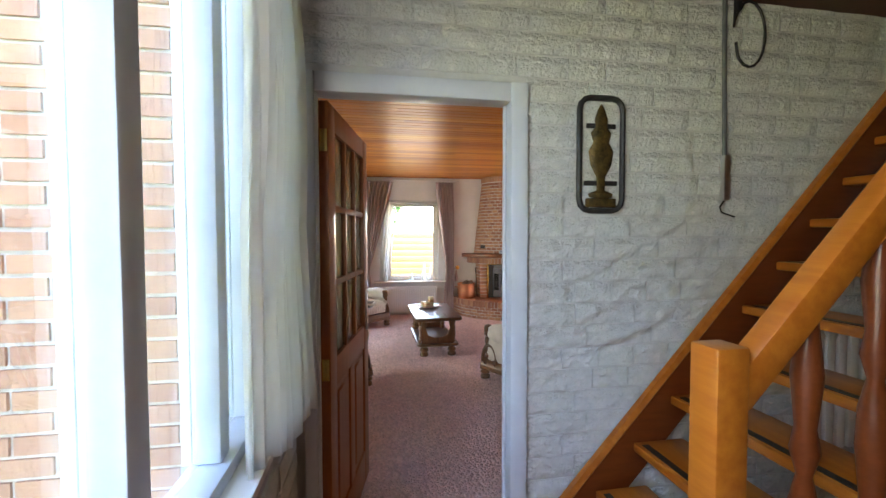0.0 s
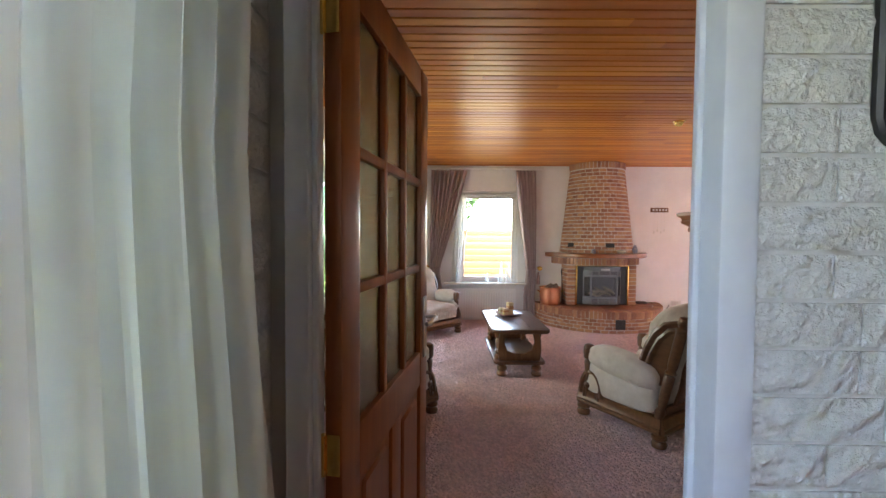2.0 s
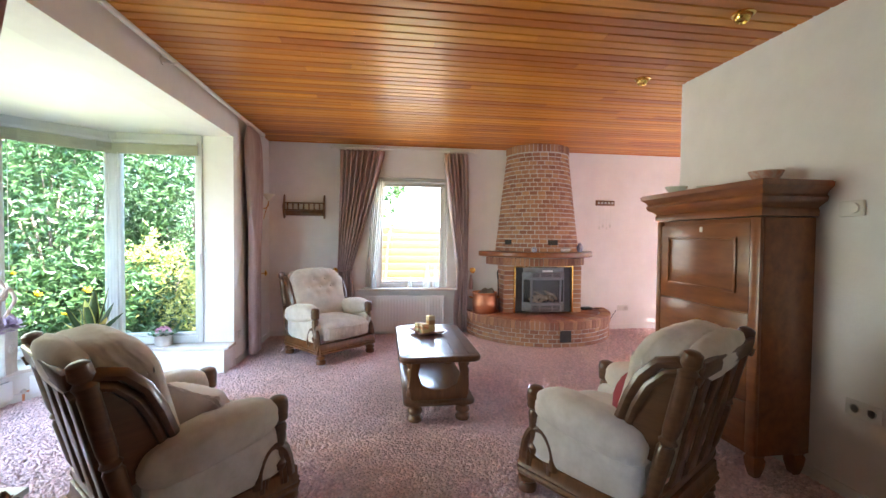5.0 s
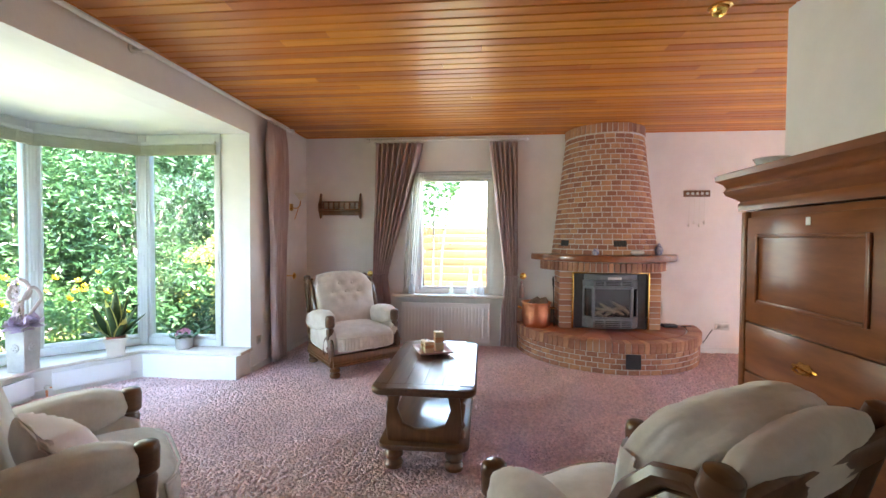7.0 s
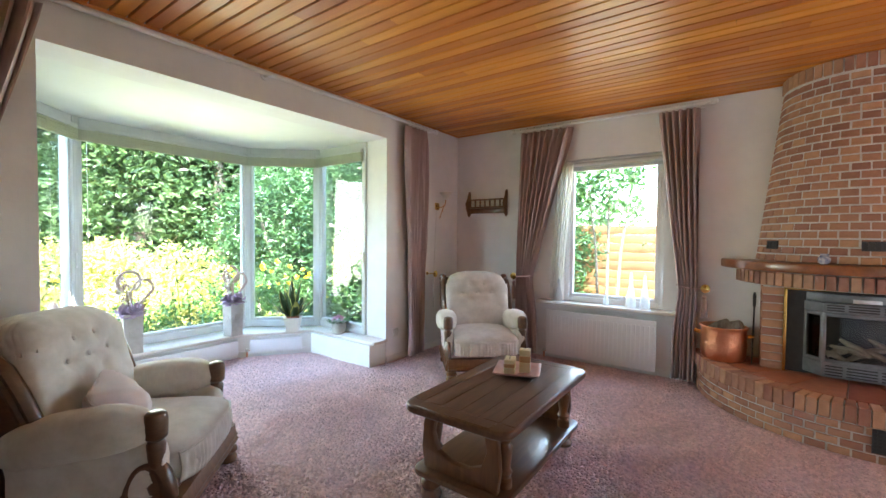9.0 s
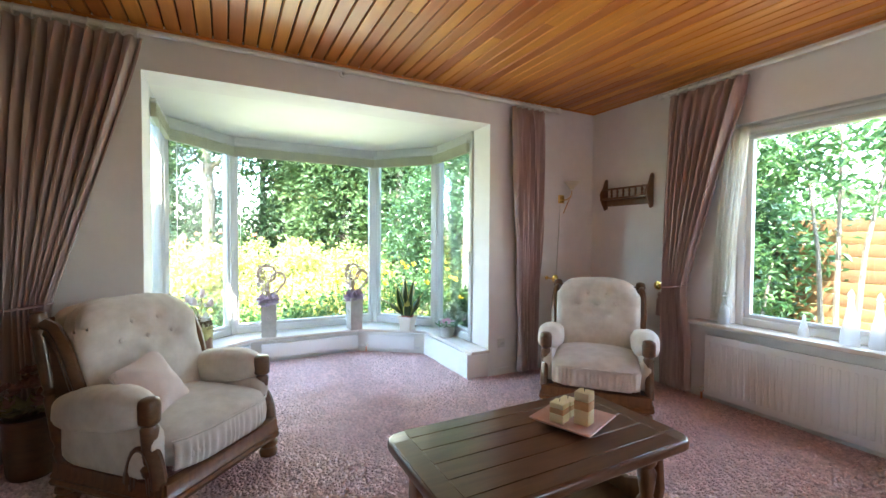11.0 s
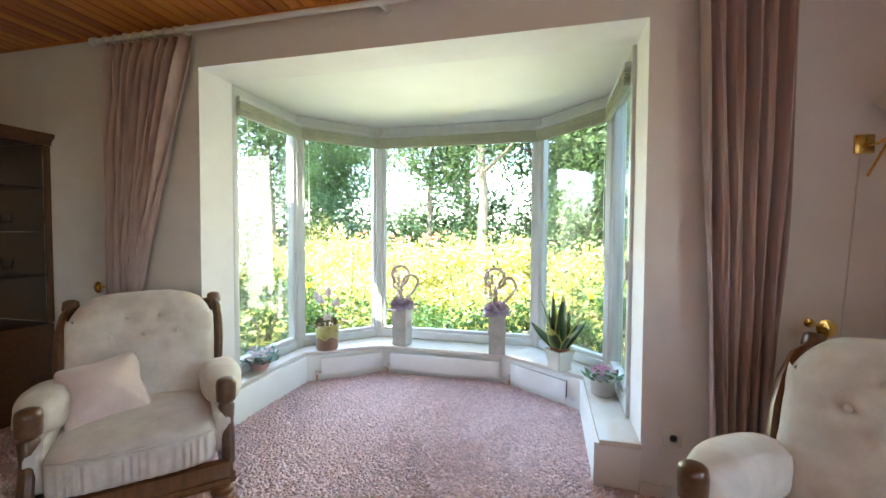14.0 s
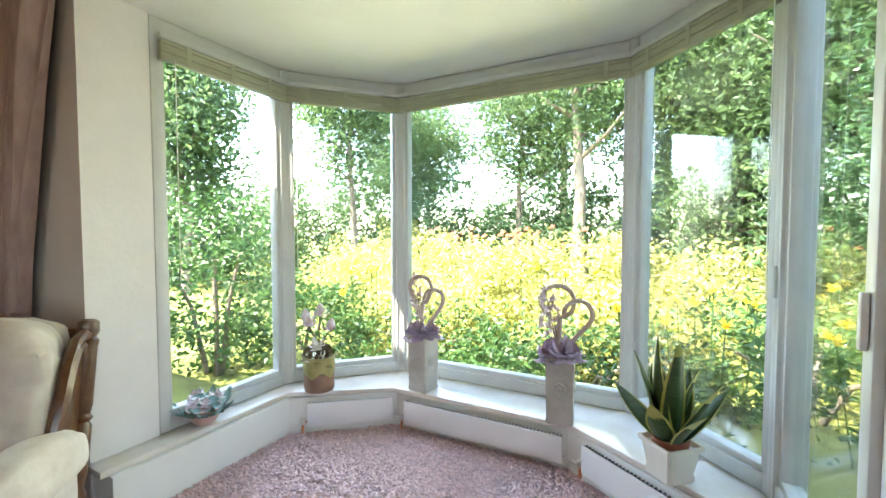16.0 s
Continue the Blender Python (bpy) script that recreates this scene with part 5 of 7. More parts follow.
mantel = part("mantel_shelf", prism(half_disc(FX, 7.656, 0.835, 36, lo=-168, hi=-12), 1.055, 1.125, 0.012), M["mahogany"], fp, "thick curved dark wooden mantel shelf")
hood = lathe([(0.574, 1.13), (0.572, 1.15), (0.427, 2.40), (0.431, 2.43), (0.431, 2.53)], 40, pose(FX, FY, 0))
for v in hood.verts:
    v.co.y = min(v.co.y, 7.497)
part("hood_core", hood, M["mortar"], fp, smooth=True)
# tiled hearth top
for k in range(9):
    a0, a1 = radians(-175 + k * 19.0), radians(-175 + (k + 1) * 19.0 - 0.6)
    ri, ro = 0.36, HR - 0.135
    pl = [(HCX + r * math.cos(a), min(7.49, HCY + r * math.sin(a))) for r, a in ((ri, a0), (ri, a1), (ro, a1), (ro, (a0 + a1) / 2), (ro, a0))]
    part("tile", prism(pl, 0.2945, 0.31, 0.002), M["tile"], fp)
# stove insert
st = thing("gas_stove", "grey metal gas fire insert with angled glass and brass frame", "stove")
fr = box(2.172, 7.155, 0.312, 2.19, 7.185, 0.938, 0.002)
part("brass_edge", fr, M["brass"], st)
part("brass_edge", box(2.975, 7.155, 0.312, 2.993, 7.185, 0.938, 0.002), M["brass"], st)
part("brass_edge", box(2.191, 7.155, 0.92, 2.974, 7.185, 0.938, 0.002), M["brass"], st)
for spot in ((2.191, 7.19, 0.312, 2.31, 7.21, 0.919), (2.86, 7.19, 0.312, 2.974, 7.21, 0.919), (2.31, 7.19, 0.84, 2.86, 7.21, 0.919), (2.19, 7.45, 0.312, 2.975, 7.47, 0.919),
             (2.19, 7.21, 0.312, 2.20, 7.45, 0.919), (2.965, 7.21, 0.312, 2.975, 7.45, 0.919), (2.20, 7.21, 0.31, 2.965, 7.45, 0.322)):
    part("surround_plate", box(*spot), M["iron"], st, smooth=False)
face = [(2.29, 7.19), (2.38, 7.08), (2.79, 7.08), (2.88, 7.19)]
part("top_grille", prism(face, 0.78, 0.85, 0.006), M["grey_iron"], st)
part("bottom_grille", prism(face, 0.33, 0.43, 0.006), M["grey_iron"], st)
for z in (0.345, 0.365, 0.385, 0.405, 0.795, 0.812, 0.829):
    for xa, xb in ((2.40, 2.49), (2.51, 2.66), (2.68, 2.77)):
        part("vent_slot", box(xa, 7.0765, z, xb, 7.0815, z + 0.009), M["black"], st, smooth=False)
for (xa, ya), (xb, yb) in zip(face, face[1:]):
    L = math.hypot(xb - xa, yb - ya)
    mm = pose(xa, ya, 0, 0, 0, math.degrees(math.atan2(yb - ya, xb - xa)))
    f = box(0, 0.0, 0.431, 0.02, 0.014, 0.779, 0.003)
    box(L - 0.02, 0.0, 0.431, L, 0.014, 0.779, 0.003, bm=f)
    box(0.02, 0.0, 0.431, L - 0.02, 0.014, 0.455, 0.003, bm=f)
    box(0.02, 0.0, 0.755, L - 0.02, 0.014, 0.779, 0.003, bm=f)
    part("glass_frame", moved(f, mm), M["grey_iron"], st)
    part("glass", moved(box(0.018, 0.004, 0.45, L - 0.018, 0.008, 0.76), mm), M["cabinet_glass"], st, smooth=False)
rg = random.Random(3)
for k in range(8):
    x, a = 2.44 + 0.042 * k, rg.choice((-1, 1)) * rg.uniform(0.75, 1.35)
    half, y, z = rg.uniform(0.07, 0.11), 7.15 + 0.02 * k, 0.475 + 0.018 * (k % 4)
    d = Vector((math.sin(a), 0.25, abs(math.cos(a)) * 0.8)) * half
    c = Vector((x, y, z))
    part("log", tube([c - d, c - d * 0.3 + Vector((0, 0, 0.012)), c + d * 0.4, c + d], [0.014, 0.022, 0.019, 0.010], 9), M["log"], st)
part("badge", box(2.53, 7.076, 0.858, 2.67, 7.08, 0.885, 0.002), M["steel"], st)
part("canopy", prism([(2.30, 7.185), (2.40, 7.10), (2.77, 7.10), (2.87, 7.185)], 0.852, 0.912, 0.005), M["grey_iron"], st)


def vent(label, name, m, w, h, cols, rows, mat):
    v = thing(name, label, "vent", m)
    part("backing", box(-w / 2, -0.006, 0, w / 2, 0.0, h), M["black"], v, smooth=False)
    for k in range(cols + 1):
        x = -w / 2 + w * k / cols
        part("bar", box(x - 0.004, -0.012, 0, x + 0.004, -0.0062, h), M[mat], v, smooth=False)
    for k in range(rows + 1):
        z = h * k / rows
        part("bar", box(-w / 2 - 0.004, -0.0125, z - 0.004, w / 2 + 0.004, -0.0065, z + 0.004), M[mat], v, smooth=False)


vent("small black metal grille in the hearth bricks", "hearth_vent", pose(HCX + 0.01, HCY - HR - 0.022, 0.075), 0.13, 0.13, 6, 6, "iron")
vent("small black vent in the brick hood", "hood_vent", pose(FX + 0.02, 7.5 - 0.572, 1.22, -6.5), 0.12, 0.055, 4, 1, "iron")
vent("small black vent in the brick hood", "hood_vent", pose(FX - 0.48, 7.5 - 0.30, 1.22, -4, 0, -58), 0.10, 0.055, 3, 1, "iron")

# copper pot with logs and poker on the hearth
cp = thing("copper_pot", "round hammered copper log pot with brass rim on the hearth", "pot", pose(1.80, 7.27, 0.312) @ Matrix.Diagonal((1.08, 1.08, 1.3, 1)))
part("body", lathe([(0.13, 0), (0.145, 0.02), (0.15, 0.10), (0.145, 0.18), (0.15, 0.20), (0.155, 0.205), (0.145, 0.205), (0.138, 0.18), (0.14, 0.03), (0.004, 0.02)], 26), M["copper"], cp)
part("rim", tube([(0.152 * math.cos(a), 0.152 * math.sin(a), 0.203) for a in np.linspace(0, 2 * math.pi, 27)], 0.006, 6), M["copper"], cp)
for s in (-1, 1):
    part("handle", tube([(s * 0.15, -0.04, 0.15), (s * 0.185, -0.03, 0.16), (s * 0.185, 0.03, 0.16), (s * 0.15, 0.04, 0.15)], 0.006, 6), M["brass"], cp)
for k, (x, y, a) in enumerate(((-0.03, 0.0, 20), (0.05, 0.02, -25))):
    lg = thing("firewood_log", "short split log in the copper pot", "log", pose(1.80 + x, 7.27 + y, 0.43, 0, 0, a), "logs in the copper pot")
    part("log", tube([(-0.08, 0, 0.09), (0, 0, 0.14), (0.07, 0.01, 0.17)], [0.04, 0.045, 0.04], 9), M["bark"], lg)
    part("split_face", lathe([(0.037, 0), (0.036, 0.002)], 9, pose(0.07, 0.01, 0.17, 0, 65)), M["log"], lg)
pk = thing("fire_poker", "black iron fire poker leaning on the brick surround", "fire tool")
part("shaft", tube([(1.99, 7.20, 0.318), (2.0, 7.33, 0.75)], 0.006, 6), M["iron"], pk)
part("handle", tube([(2.0, 7.33, 0.75), (2.0, 7.355, 0.83), (2.0, 7.35, 0.86)], [0.010, 0.012, 0.006], 8), M["iron"], pk)


def vase(label, m, prof, mat):
    v = thing("small_vase", label, "vase", m, "small pottery on the mantel")
    part("body", lathe(prof, 20), M[mat], v)
    part("foot", lathe([(prof[0][0] * 1.05, 0), (prof[0][0] * 1.05, 0.004)], 20), M[mat], v)


mz = 1.1255
vase("small blue and white pottery jug on the mantel", pose(2.36, 6.93, mz), [(0.02, 0), (0.034, 0.02), (0.034, 0.04), (0.02, 0.058), (0.024, 0.07), (0.018, 0.068), (0.004, 0.05)], "delft")
vase("pale green pottery bird dish on the mantel", pose(2.78, 6.95, mz), [(0.03, 0), (0.06, 0.012), (0.075, 0.03), (0.06, 0.05), (0.03, 0.055), (0.004, 0.045)], "porcelain")
vase("blue patterned ginger jar with lid on the mantel", pose(3.07, 7.14, mz), [(0.024, 0), (0.04, 0.03), (0.042, 0.06), (0.03, 0.085), (0.022, 0.09), (0.026, 0.10), (0.018, 0.115), (0.006, 0.125)], "delft")

ph = thing("telephone_cable", "black telephone set with cable lying on the hearth", "cable")
part("set", box(3.20, 7.30, 0.312, 3.36, 7.40, 0.345, 0.012), M["black"], ph)
part("cable", tube([(3.34, 7.35, 0.33), (3.46, 7.33, 0.325), (3.52, 7.38, 0.33), (3.60, 7.45, 0.20), (3.70, 7.46, 0.12), (3.80, 7.47, 0.27)], 0.005, 6), M["black"], ph)


def socket(label, m, w=0.16):
    s = thing("wall_socket", label, "socket", m, "wall sockets")
    part("plate", box(-w / 2, -0.010, -0.04, w / 2, 0, 0.04, 0.004), M["white_plastic"], s)
    n = 2 if w > 0.1 else 1
    for k in range(n):
        x = (k - (n - 1) / 2) * 0.075
        part("outlet", lathe([(0.022, 0), (0.022, 0.002), (0.019, 0.002), (0.017, -0.003), (0.001, -0.003)], 16, pose(x, -0.010, 0, 90)), M["white_plastic"], s)


socket("cream double wall socket beside the fireplace", pose(3.92, NORTH, 0.30))
socket("cream single wall socket below the bay corner", pose(WEST, 6.37, 0.289, 0, 0, 90), 0.08)
socket("cream double wall socket beside the cabinet", pose(EAST, 3.58, 0.47, 0, 0, -90))
t = thing("thermostat", "cream room thermostat with round dial on the wall", "thermostat", pose(EAST, 3.66, 1.467, 0, 0, -90))
part("case", box(-0.055, -0.022, -0.04, 0.055, 0, 0.04, 0.006), M["white_plastic"], t)
part("dial", lathe([(0.026, 0), (0.024, 0.01), (0.004, 0.011)], 20, pose(0.02, -0.022, 0, 90)), M["white_plastic"], t)

# hooks with hanging shells
hk = thing("hook_board", "small wooden hook board with hanging shells on strings", "wall decoration", pose(3.47, NORTH, 1.78))
part("board", box(0, -0.014, 0, 0.29, 0, 0.075, 0.006), M["oak_warm"], hk)
for k in range(5):
    part("knob", lathe([(0.014, 0), (0.017, 0.012), (0.010, 0.02)], 10, pose(0.04 + 0.052 * k, -0.014, 0.038, 90)), M["porcelain"], hk)
for k in range(4):
    part("string", tube([(0.06 + 0.055 * k, -0.02, 0.0), (0.06 + 0.055 * k, -0.016, -0.30 + 0.03 * (k % 2))], 0.0018, 5), M["white_plastic"], hk)
    part("shell", lathe([(0.004, 0), (0.012, -0.015), (0.010, -0.035), (0.002, -0.045)], 8, pose(0.06 + 0.055 * k, -0.016, -0.30 + 0.03 * (k % 2))), M["white_plastic"], hk)

# wall rack with spindles
rk = thing("wall_rack", "dark oak spindle rack hung on the wall", "wall shelf", pose(-0.815, NORTH, 1.53))
prs = [(0.0, 0.02), (0.03, 0.0), (0.06, 0.04), (0.09, 0.10), (0.10, 0.16), (0.06, 0.22), (0.03, 0.30), (0.012, 0.31), (0.0, 0.30)]
for x in (0.0, 0.50):
    part("side", prism(prs, 0, 0.018, 0.003, Matrix(((0, 0, 1, x), (-1, 0, 0, 0), (0, 1, 0, 0), (0, 0, 0, 1)))), M["oak_warm"], rk)
part("shelf", box(0.018, -0.085, 0.10, 0.50, -0.005, 0.118, 0.003), M["oak_warm"], rk)
part("rail", box(0.018, -0.085, 0.19, 0.50, -0.065, 0.207, 0.003), M["oak_warm"], rk)
part("back_board", box(0.018, -0.012, 0.04, 0.50, 0.0, 0.10, 0.003), M["oak_warm"], rk)
for k in range(7):
    part("spindle", lathe([(0.006, 0.118), (0.012, 0.135), (0.006, 0.15), (0.013, 0.168), (0.006, 0.19)], 10, pose(0.06 + 0.066 * k, -0.075, 0)), M["oak_warm"], rk)

# wall lamp with dangling cable
M["frosted"] = surf("frosted_white_glass", (0.75, 0.70, 0.60), (0.80, 0.76, 0.66), 10, 0.35, subsurface=0.4)
wl = thing("wall_lamp", "brass wall lamp with a white glass cup shade", "wall lamp", pose(WEST, 7.07, 1.63))
part("plate", box(0, -0.035, -0.03, 0.015, 0.035, 0.05, 0.004), M["brass"], wl)
part("arm", tube([(0.012, 0, 0.0), (0.07, 0.01, 0.0), (0.09, 0.045, 0.03), (0.09, 0.06, 0.09)], 0.006, 7), M["brass"], wl)
part("rod", tube([(0.085, 0.06, 0.06), (0.05, -0.01, -0.13)], 0.0045, 6), M["brass"], wl)
part("shade", lathe([(0.015, 0), (0.022, 0.01), (0.035, 0.03), (0.065, 0.06), (0.078, 0.075), (0.074, 0.076), (0.03, 0.034), (0.004, 0.02)], 20, pose(0.09, 0.06, 0.10)), M["frosted"], wl)
part("cable", tube([(0.006, -0.01, -0.03), (0.005, -0.03, -0.4), (0.005, -0.06, -0.9), (0.004, -0.05, -1.33)], 0.003, 5), M["white_plastic"], wl)

# ceiling spots
for k, (x, y) in enumerate(((2.44, 4.86), (2.41, 3.92))):
    sp = thing("ceiling_spot", "brass eyeball spotlight sunk in the board ceiling", "spotlight", pose(x, y, CEIL), "ceiling spots")
    part("ring", lathe([(0.055, 0.0), (0.058, -0.006), (0.045, -0.010), (0.043, 0.0)], 20), M["brass"], sp)
    part("eyeball", lathe([(0.040, 0.0), (0.043, -0.018), (0.036, -0.038), (0.026, -0.046), (0.02, -0.036), (0.004, -0.034)], 18, pose(0, 0, 0, 0, 14, 0)), M["brass"], sp)
sd = thing("smoke_detector", "flat white round smoke detector on the ceiling", "smoke detector", pose(2.54, 3.60, CEIL))
part("case", lathe([(0.055, 0), (0.055, -0.016), (0.045, -0.026), (0.004, -0.028)], 20), M["white_plastic"], sd)
part("grille", lathe([(0.02, -0.027), (0.018, -0.032), (0.003, -0.032)], 14), M["white_plastic"], sd)

# hanging lamp of parchment panels
M["parchment"] = cloth_through("stitched_parchment", (0.78, 0.60, 0.32), 1.0, 0.45)
hl = thing("pendant_lamp", "rustic pendant lamp with a stitched parchment shade", "pendant lamp", pose(1.58, 2.40, 1.72))
b = bmesh.new()
n = 8
levels = [(0.25, 0.165), (0.19, 0.225), (0.148, 0.295), (0.12, 0.365), (0.085, 0.42)]
rings = [[b.verts.new((r * math.cos(2 * math.pi * i / n + 0.2), r * math.sin(2 * math.pi * i / n + 0.2), z)) for i in range(n)] for r, z in levels]
for a, c2 in zip(rings, rings[1:]):
    for i in range(n):
        j = (i + 1) % n
        b.faces.new((a[i], a[j], c2[j], c2[i]))
sh = part("shade", b, M["parchment"], hl, smooth=False)
thicken(sh, 0.003)
M["stitch"] = surf("brown_leather_edging", (0.16, 0.09, 0.03), (0.26, 0.15, 0.05), 40, 0.7)
for i in range(n):
    a = 2 * math.pi * i / n + 0.2
    part("seam", tube([(r * 1.01 * math.cos(a), r * 1.01 * math.sin(a), z) for r, z in levels], 0.005, 6), M["stitch"], sh)
for r, z in (levels[0], levels[-1]):
    part("edging", tube([(r * math.cos(2 * math.pi * i / n + 0.2), r * math.sin(2 * math.pi * i / n + 0.2), z) for i in list(range(n)) + [0]], 0.006, 6), M["stitch"], sh)
part("turned_base", lathe([(0.006, 0), (0.016, 0.004), (0.016, 0.02), (0.012, 0.03), (0.06, 0.042), (0.066, 0.055), (0.05, 0.066), (0.035, 0.07), (0.035, 0.085), (0.052, 0.09), (0.055, 0.10), (0.03, 0.108)], 24), M["mahogany"], hl)
part("glass_bowl", lathe([(0.03, 0.108), (0.045, 0.12), (0.055, 0.15), (0.052, 0.18), (0.04, 0.20), (0.03, 0.25)], 22), M["frosted"], hl)
for k in range(4):
    a = math.pi / 2 * k + 0.5
    part("arm", tube([(0.045 * math.cos(a), 0.045 * math.sin(a), 0.085), (0.09 * math.cos(a), 0.09 * math.sin(a), 0.085), (0.115 * math.cos(a), 0.115 * math.sin(a), 0.12), (0.11 * math.cos(a), 0.11 * math.sin(a), 0.17), (0.085 * math.cos(a), 0.085 * math.sin(a), 0.40)], 0.005, 6), M["iron"], hl)
part("chain", tube([(0, 0, 0.39), (0, 0, CEIL - 1.72)], 0.006, 6), M["iron"], hl)
part("ceiling_rose", lathe([(0.05, CEIL - 1.72), (0.045, CEIL - 1.76), (0.01, CEIL - 1.775)], 16), M["mahogany"], hl)

# framed print
fpx = thing("framed_picture", "black-framed faded landscape print on the wall", "picture", pose(EAST, 2.77, 1.77, 0, 0, -90))
for bb in (box(-0.52, -0.02, 0, -0.505, 0, 0.56, 0.003), box(0.505, -0.02, 0, 0.52, 0, 0.56, 0.003), box(-0.504, -0.02, 0, 0.504, 0, 0.015, 0.003), box(-0.504, -0.02, 0.545, 0.504, 0, 0.56, 0.003)):
    part("frame", bb, M["black"], fpx)
M["mat_board"] = surf("tan_mount", (0.50, 0.34, 0.15), (0.56, 0.40, 0.19), 6, 0.8)
M["print"] = surf("faded_grey_print", (0.36, 0.31, 0.20), (0.58, 0.50, 0.34), 9, 0.7, stretch=(1, 1, 2.2), blotch=0.2)
part("mount", box(-0.504, -0.010, 0.016, 0.504, -0.002, 0.544), M["mat_board"], fpx, smooth=False)
part("print", box(-0.40, -0.0125, 0.11, 0.40, -0.0105, 0.45), M["print"], fpx, smooth=False)

# glazed display cabinet in the dark corner
gc = thing("display_cabinet", "dark wooden glazed display cabinet with glassware", "cabinet", pose(WEST + 0.005, 1.70, 0))
part("base", box(0, 0, 0, 0.34, 0.74, 0.62, 0.006), M["oak"], gc)
part("back", box(0, 0, 0.625, 0.012, 0.74, 1.86), M["oak"], gc)
part("top", strip([(0.0, 0.0), (0.34, 0.0), (0.34, 0.74), (0.0, 0.74)], [(0, 0), (0.012, 0), (0.02, 0.03), (0.045, 0.05), (0.05, 0.075), (-0.04, 0.075), (-0.04, 0.0)], pose(0, 0, 1.845)), M["oak"], gc)
part("lid", box(0.02, 0.02, 1.86, 0.32, 0.72, 1.90), M["oak"], gc)
for x, y in ((0.32, 0.0), (0.32, 0.72), (0.32, 0.355), (0.013, 0.72), (0.013, 0.0)):
    part("upright", box(x, y, 0.621, x + 0.022, y + 0.022, 1.845, 0.003), M["oak"], gc)
for z in (0.95, 1.25, 1.55):
    part("glass_shelf", box(0.013, 0.023, z, 0.31, 0.718, z + 0.006), M["cabinet_glass"], gc, smooth=False)
part("pane", box(0.04, 0.728, 0.65, 0.315, 0.732, 1.84), M["cabinet_glass"], gc, smooth=False)
M["crystal"] = clear_glass("cut_crystal", (0.96, 0.97, 0.97), 1.0)
for z in (0.956, 1.256):
    for k in range(3):
        gl = thing("drinking_glass", "small cut crystal glass on the cabinet shelf", "glass", pose(WEST + 0.18, 2.02 + 0.14 * k, z), "glassware in the cabinet")
        part("bowl", lathe([(0.02, 0.045), (0.032, 0.07), (0.034, 0.12), (0.031, 0.12), (0.029, 0.07), (0.004, 0.052)], 14), M["crystal"], gl)
        part("stem", lathe([(0.026, 0), (0.024, 0.004), (0.005, 0.01), (0.005, 0.046)], 12), M["crystal"], gl)


# ---- plants and ornaments ----
def leaf_blade(base, tip, width, bm, curl=0.0, n=6, side=None):
    """A pointed leaf from base to tip."""
    base, tip = Vector(base), Vector(tip)
    d = tip - base
    side = (side or d.cross(Vector((0, 0, 1)))).normalized()
    nrm = d.cross(side).normalized()
    rows = []
    for k in range(n + 1):
        t = k / n
        w = width * math.sin(math.pi * min(1, 0.12 + 0.88 * t) ** 0.8) ** 0.8 * 0.5 if t < 1 else 0.0005
        c = base + d * t + nrm * curl * math.sin(math.pi * t) * d.length
        tw = side
        rows.append([bm.verts.new(c - tw * w + nrm * w * 0.35), bm.verts.new(c), bm.verts.new(c + tw * w + nrm * w * 0.35)])
    for a, c in zip(rows, rows[1:]):
        bm.faces.new((a[0], a[1], c[1], c[0]))
        bm.faces.new((a[1], a[2], c[2], c[1]))
    return bm


SZ = 0.2465
M["zinc"] = surf("weathered_grey_stoneware", (0.40, 0.38, 0.34), (0.54, 0.52, 0.47), 9, 0.75, 0.3, 40, blotch=0.15)
M["lilac"] = surf("lilac_silk_petals", (0.30, 0.22, 0.33), (0.52, 0.42, 0.50), 14, 0.7)
M["vine"] = surf("bleached_pink_vine", (0.42, 0.32, 0.29), (0.56, 0.46, 0.42), 14, 0.8, 0.4, 60)
M["pale_petal"] = surf("pale_silk_petals", (0.62, 0.50, 0.52), (0.78, 0.70, 0.70), 14, 0.7)
M["twig"] = surf("brown_twig", (0.09, 0.06, 0.03), (0.15, 0.10, 0.05), 14, 0.8)
M["terracotta"] = surf("brown_glazed_clay", (0.20, 0.11, 0.07), (0.30, 0.17, 0.11), 8, 0.45, 0.1, 30)
M["ivory_pot"] = surf("ivory_glazed_pot", (0.66, 0.62, 0.52), (0.74, 0.70, 0.61), 8, 0.35, 0.05, 30)
M["pink_petal"] = surf("pink_petals", (0.55, 0.20, 0.32), (0.75, 0.42, 0.52), 30, 0.7)
M["blue_leaf"] = surf("blue_green_leaves", (0.10, 0.20, 0.17), (0.20, 0.32, 0.27), 20, 0.6)
M["green_leaf"] = surf("fresh_green_leaves", (0.035, 0.10, 0.03), (0.08, 0.18, 0.06), 20, 0.5)
M["dry_leaf"] = surf("olive_dried_leaves", (0.13, 0.10, 0.04), (0.28, 0.24, 0.08), 20, 0.7)
M["sans"] = surf("dark_banded_leaf", (0.02, 0.055, 0.018), (0.055, 0.11, 0.03), 26, 0.4, stretch=(0.6, 0.6, 3))
M["sans_edge"] = surf("yellow_leaf_edge", (0.36, 0.36, 0.08), (0.46, 0.46, 0.12), 10, 0.45)


def flower(c, r, n, bm, up=Vector((0, 0, 1)), seed=0):
    rgn = random.Random(seed)
    q = up.to_track_quat("Z", "Y")
    for layer, (k, rr, lift) in enumerate(((n, r, 0.35), (max(3, n - 2), r * 0.6, 0.9))):
        for i in range(k):
            a = 2 * math.pi * (i + 0.5 * layer) / k + rgn.uniform(-0.2, 0.2)
            d = q @ Vector((math.cos(a), math.sin(a), lift)).normalized()
            leaf_blade(Vector(c), Vector(c) + d * rr, rr * 0.75, bm, 0.12, 4)
    return bm


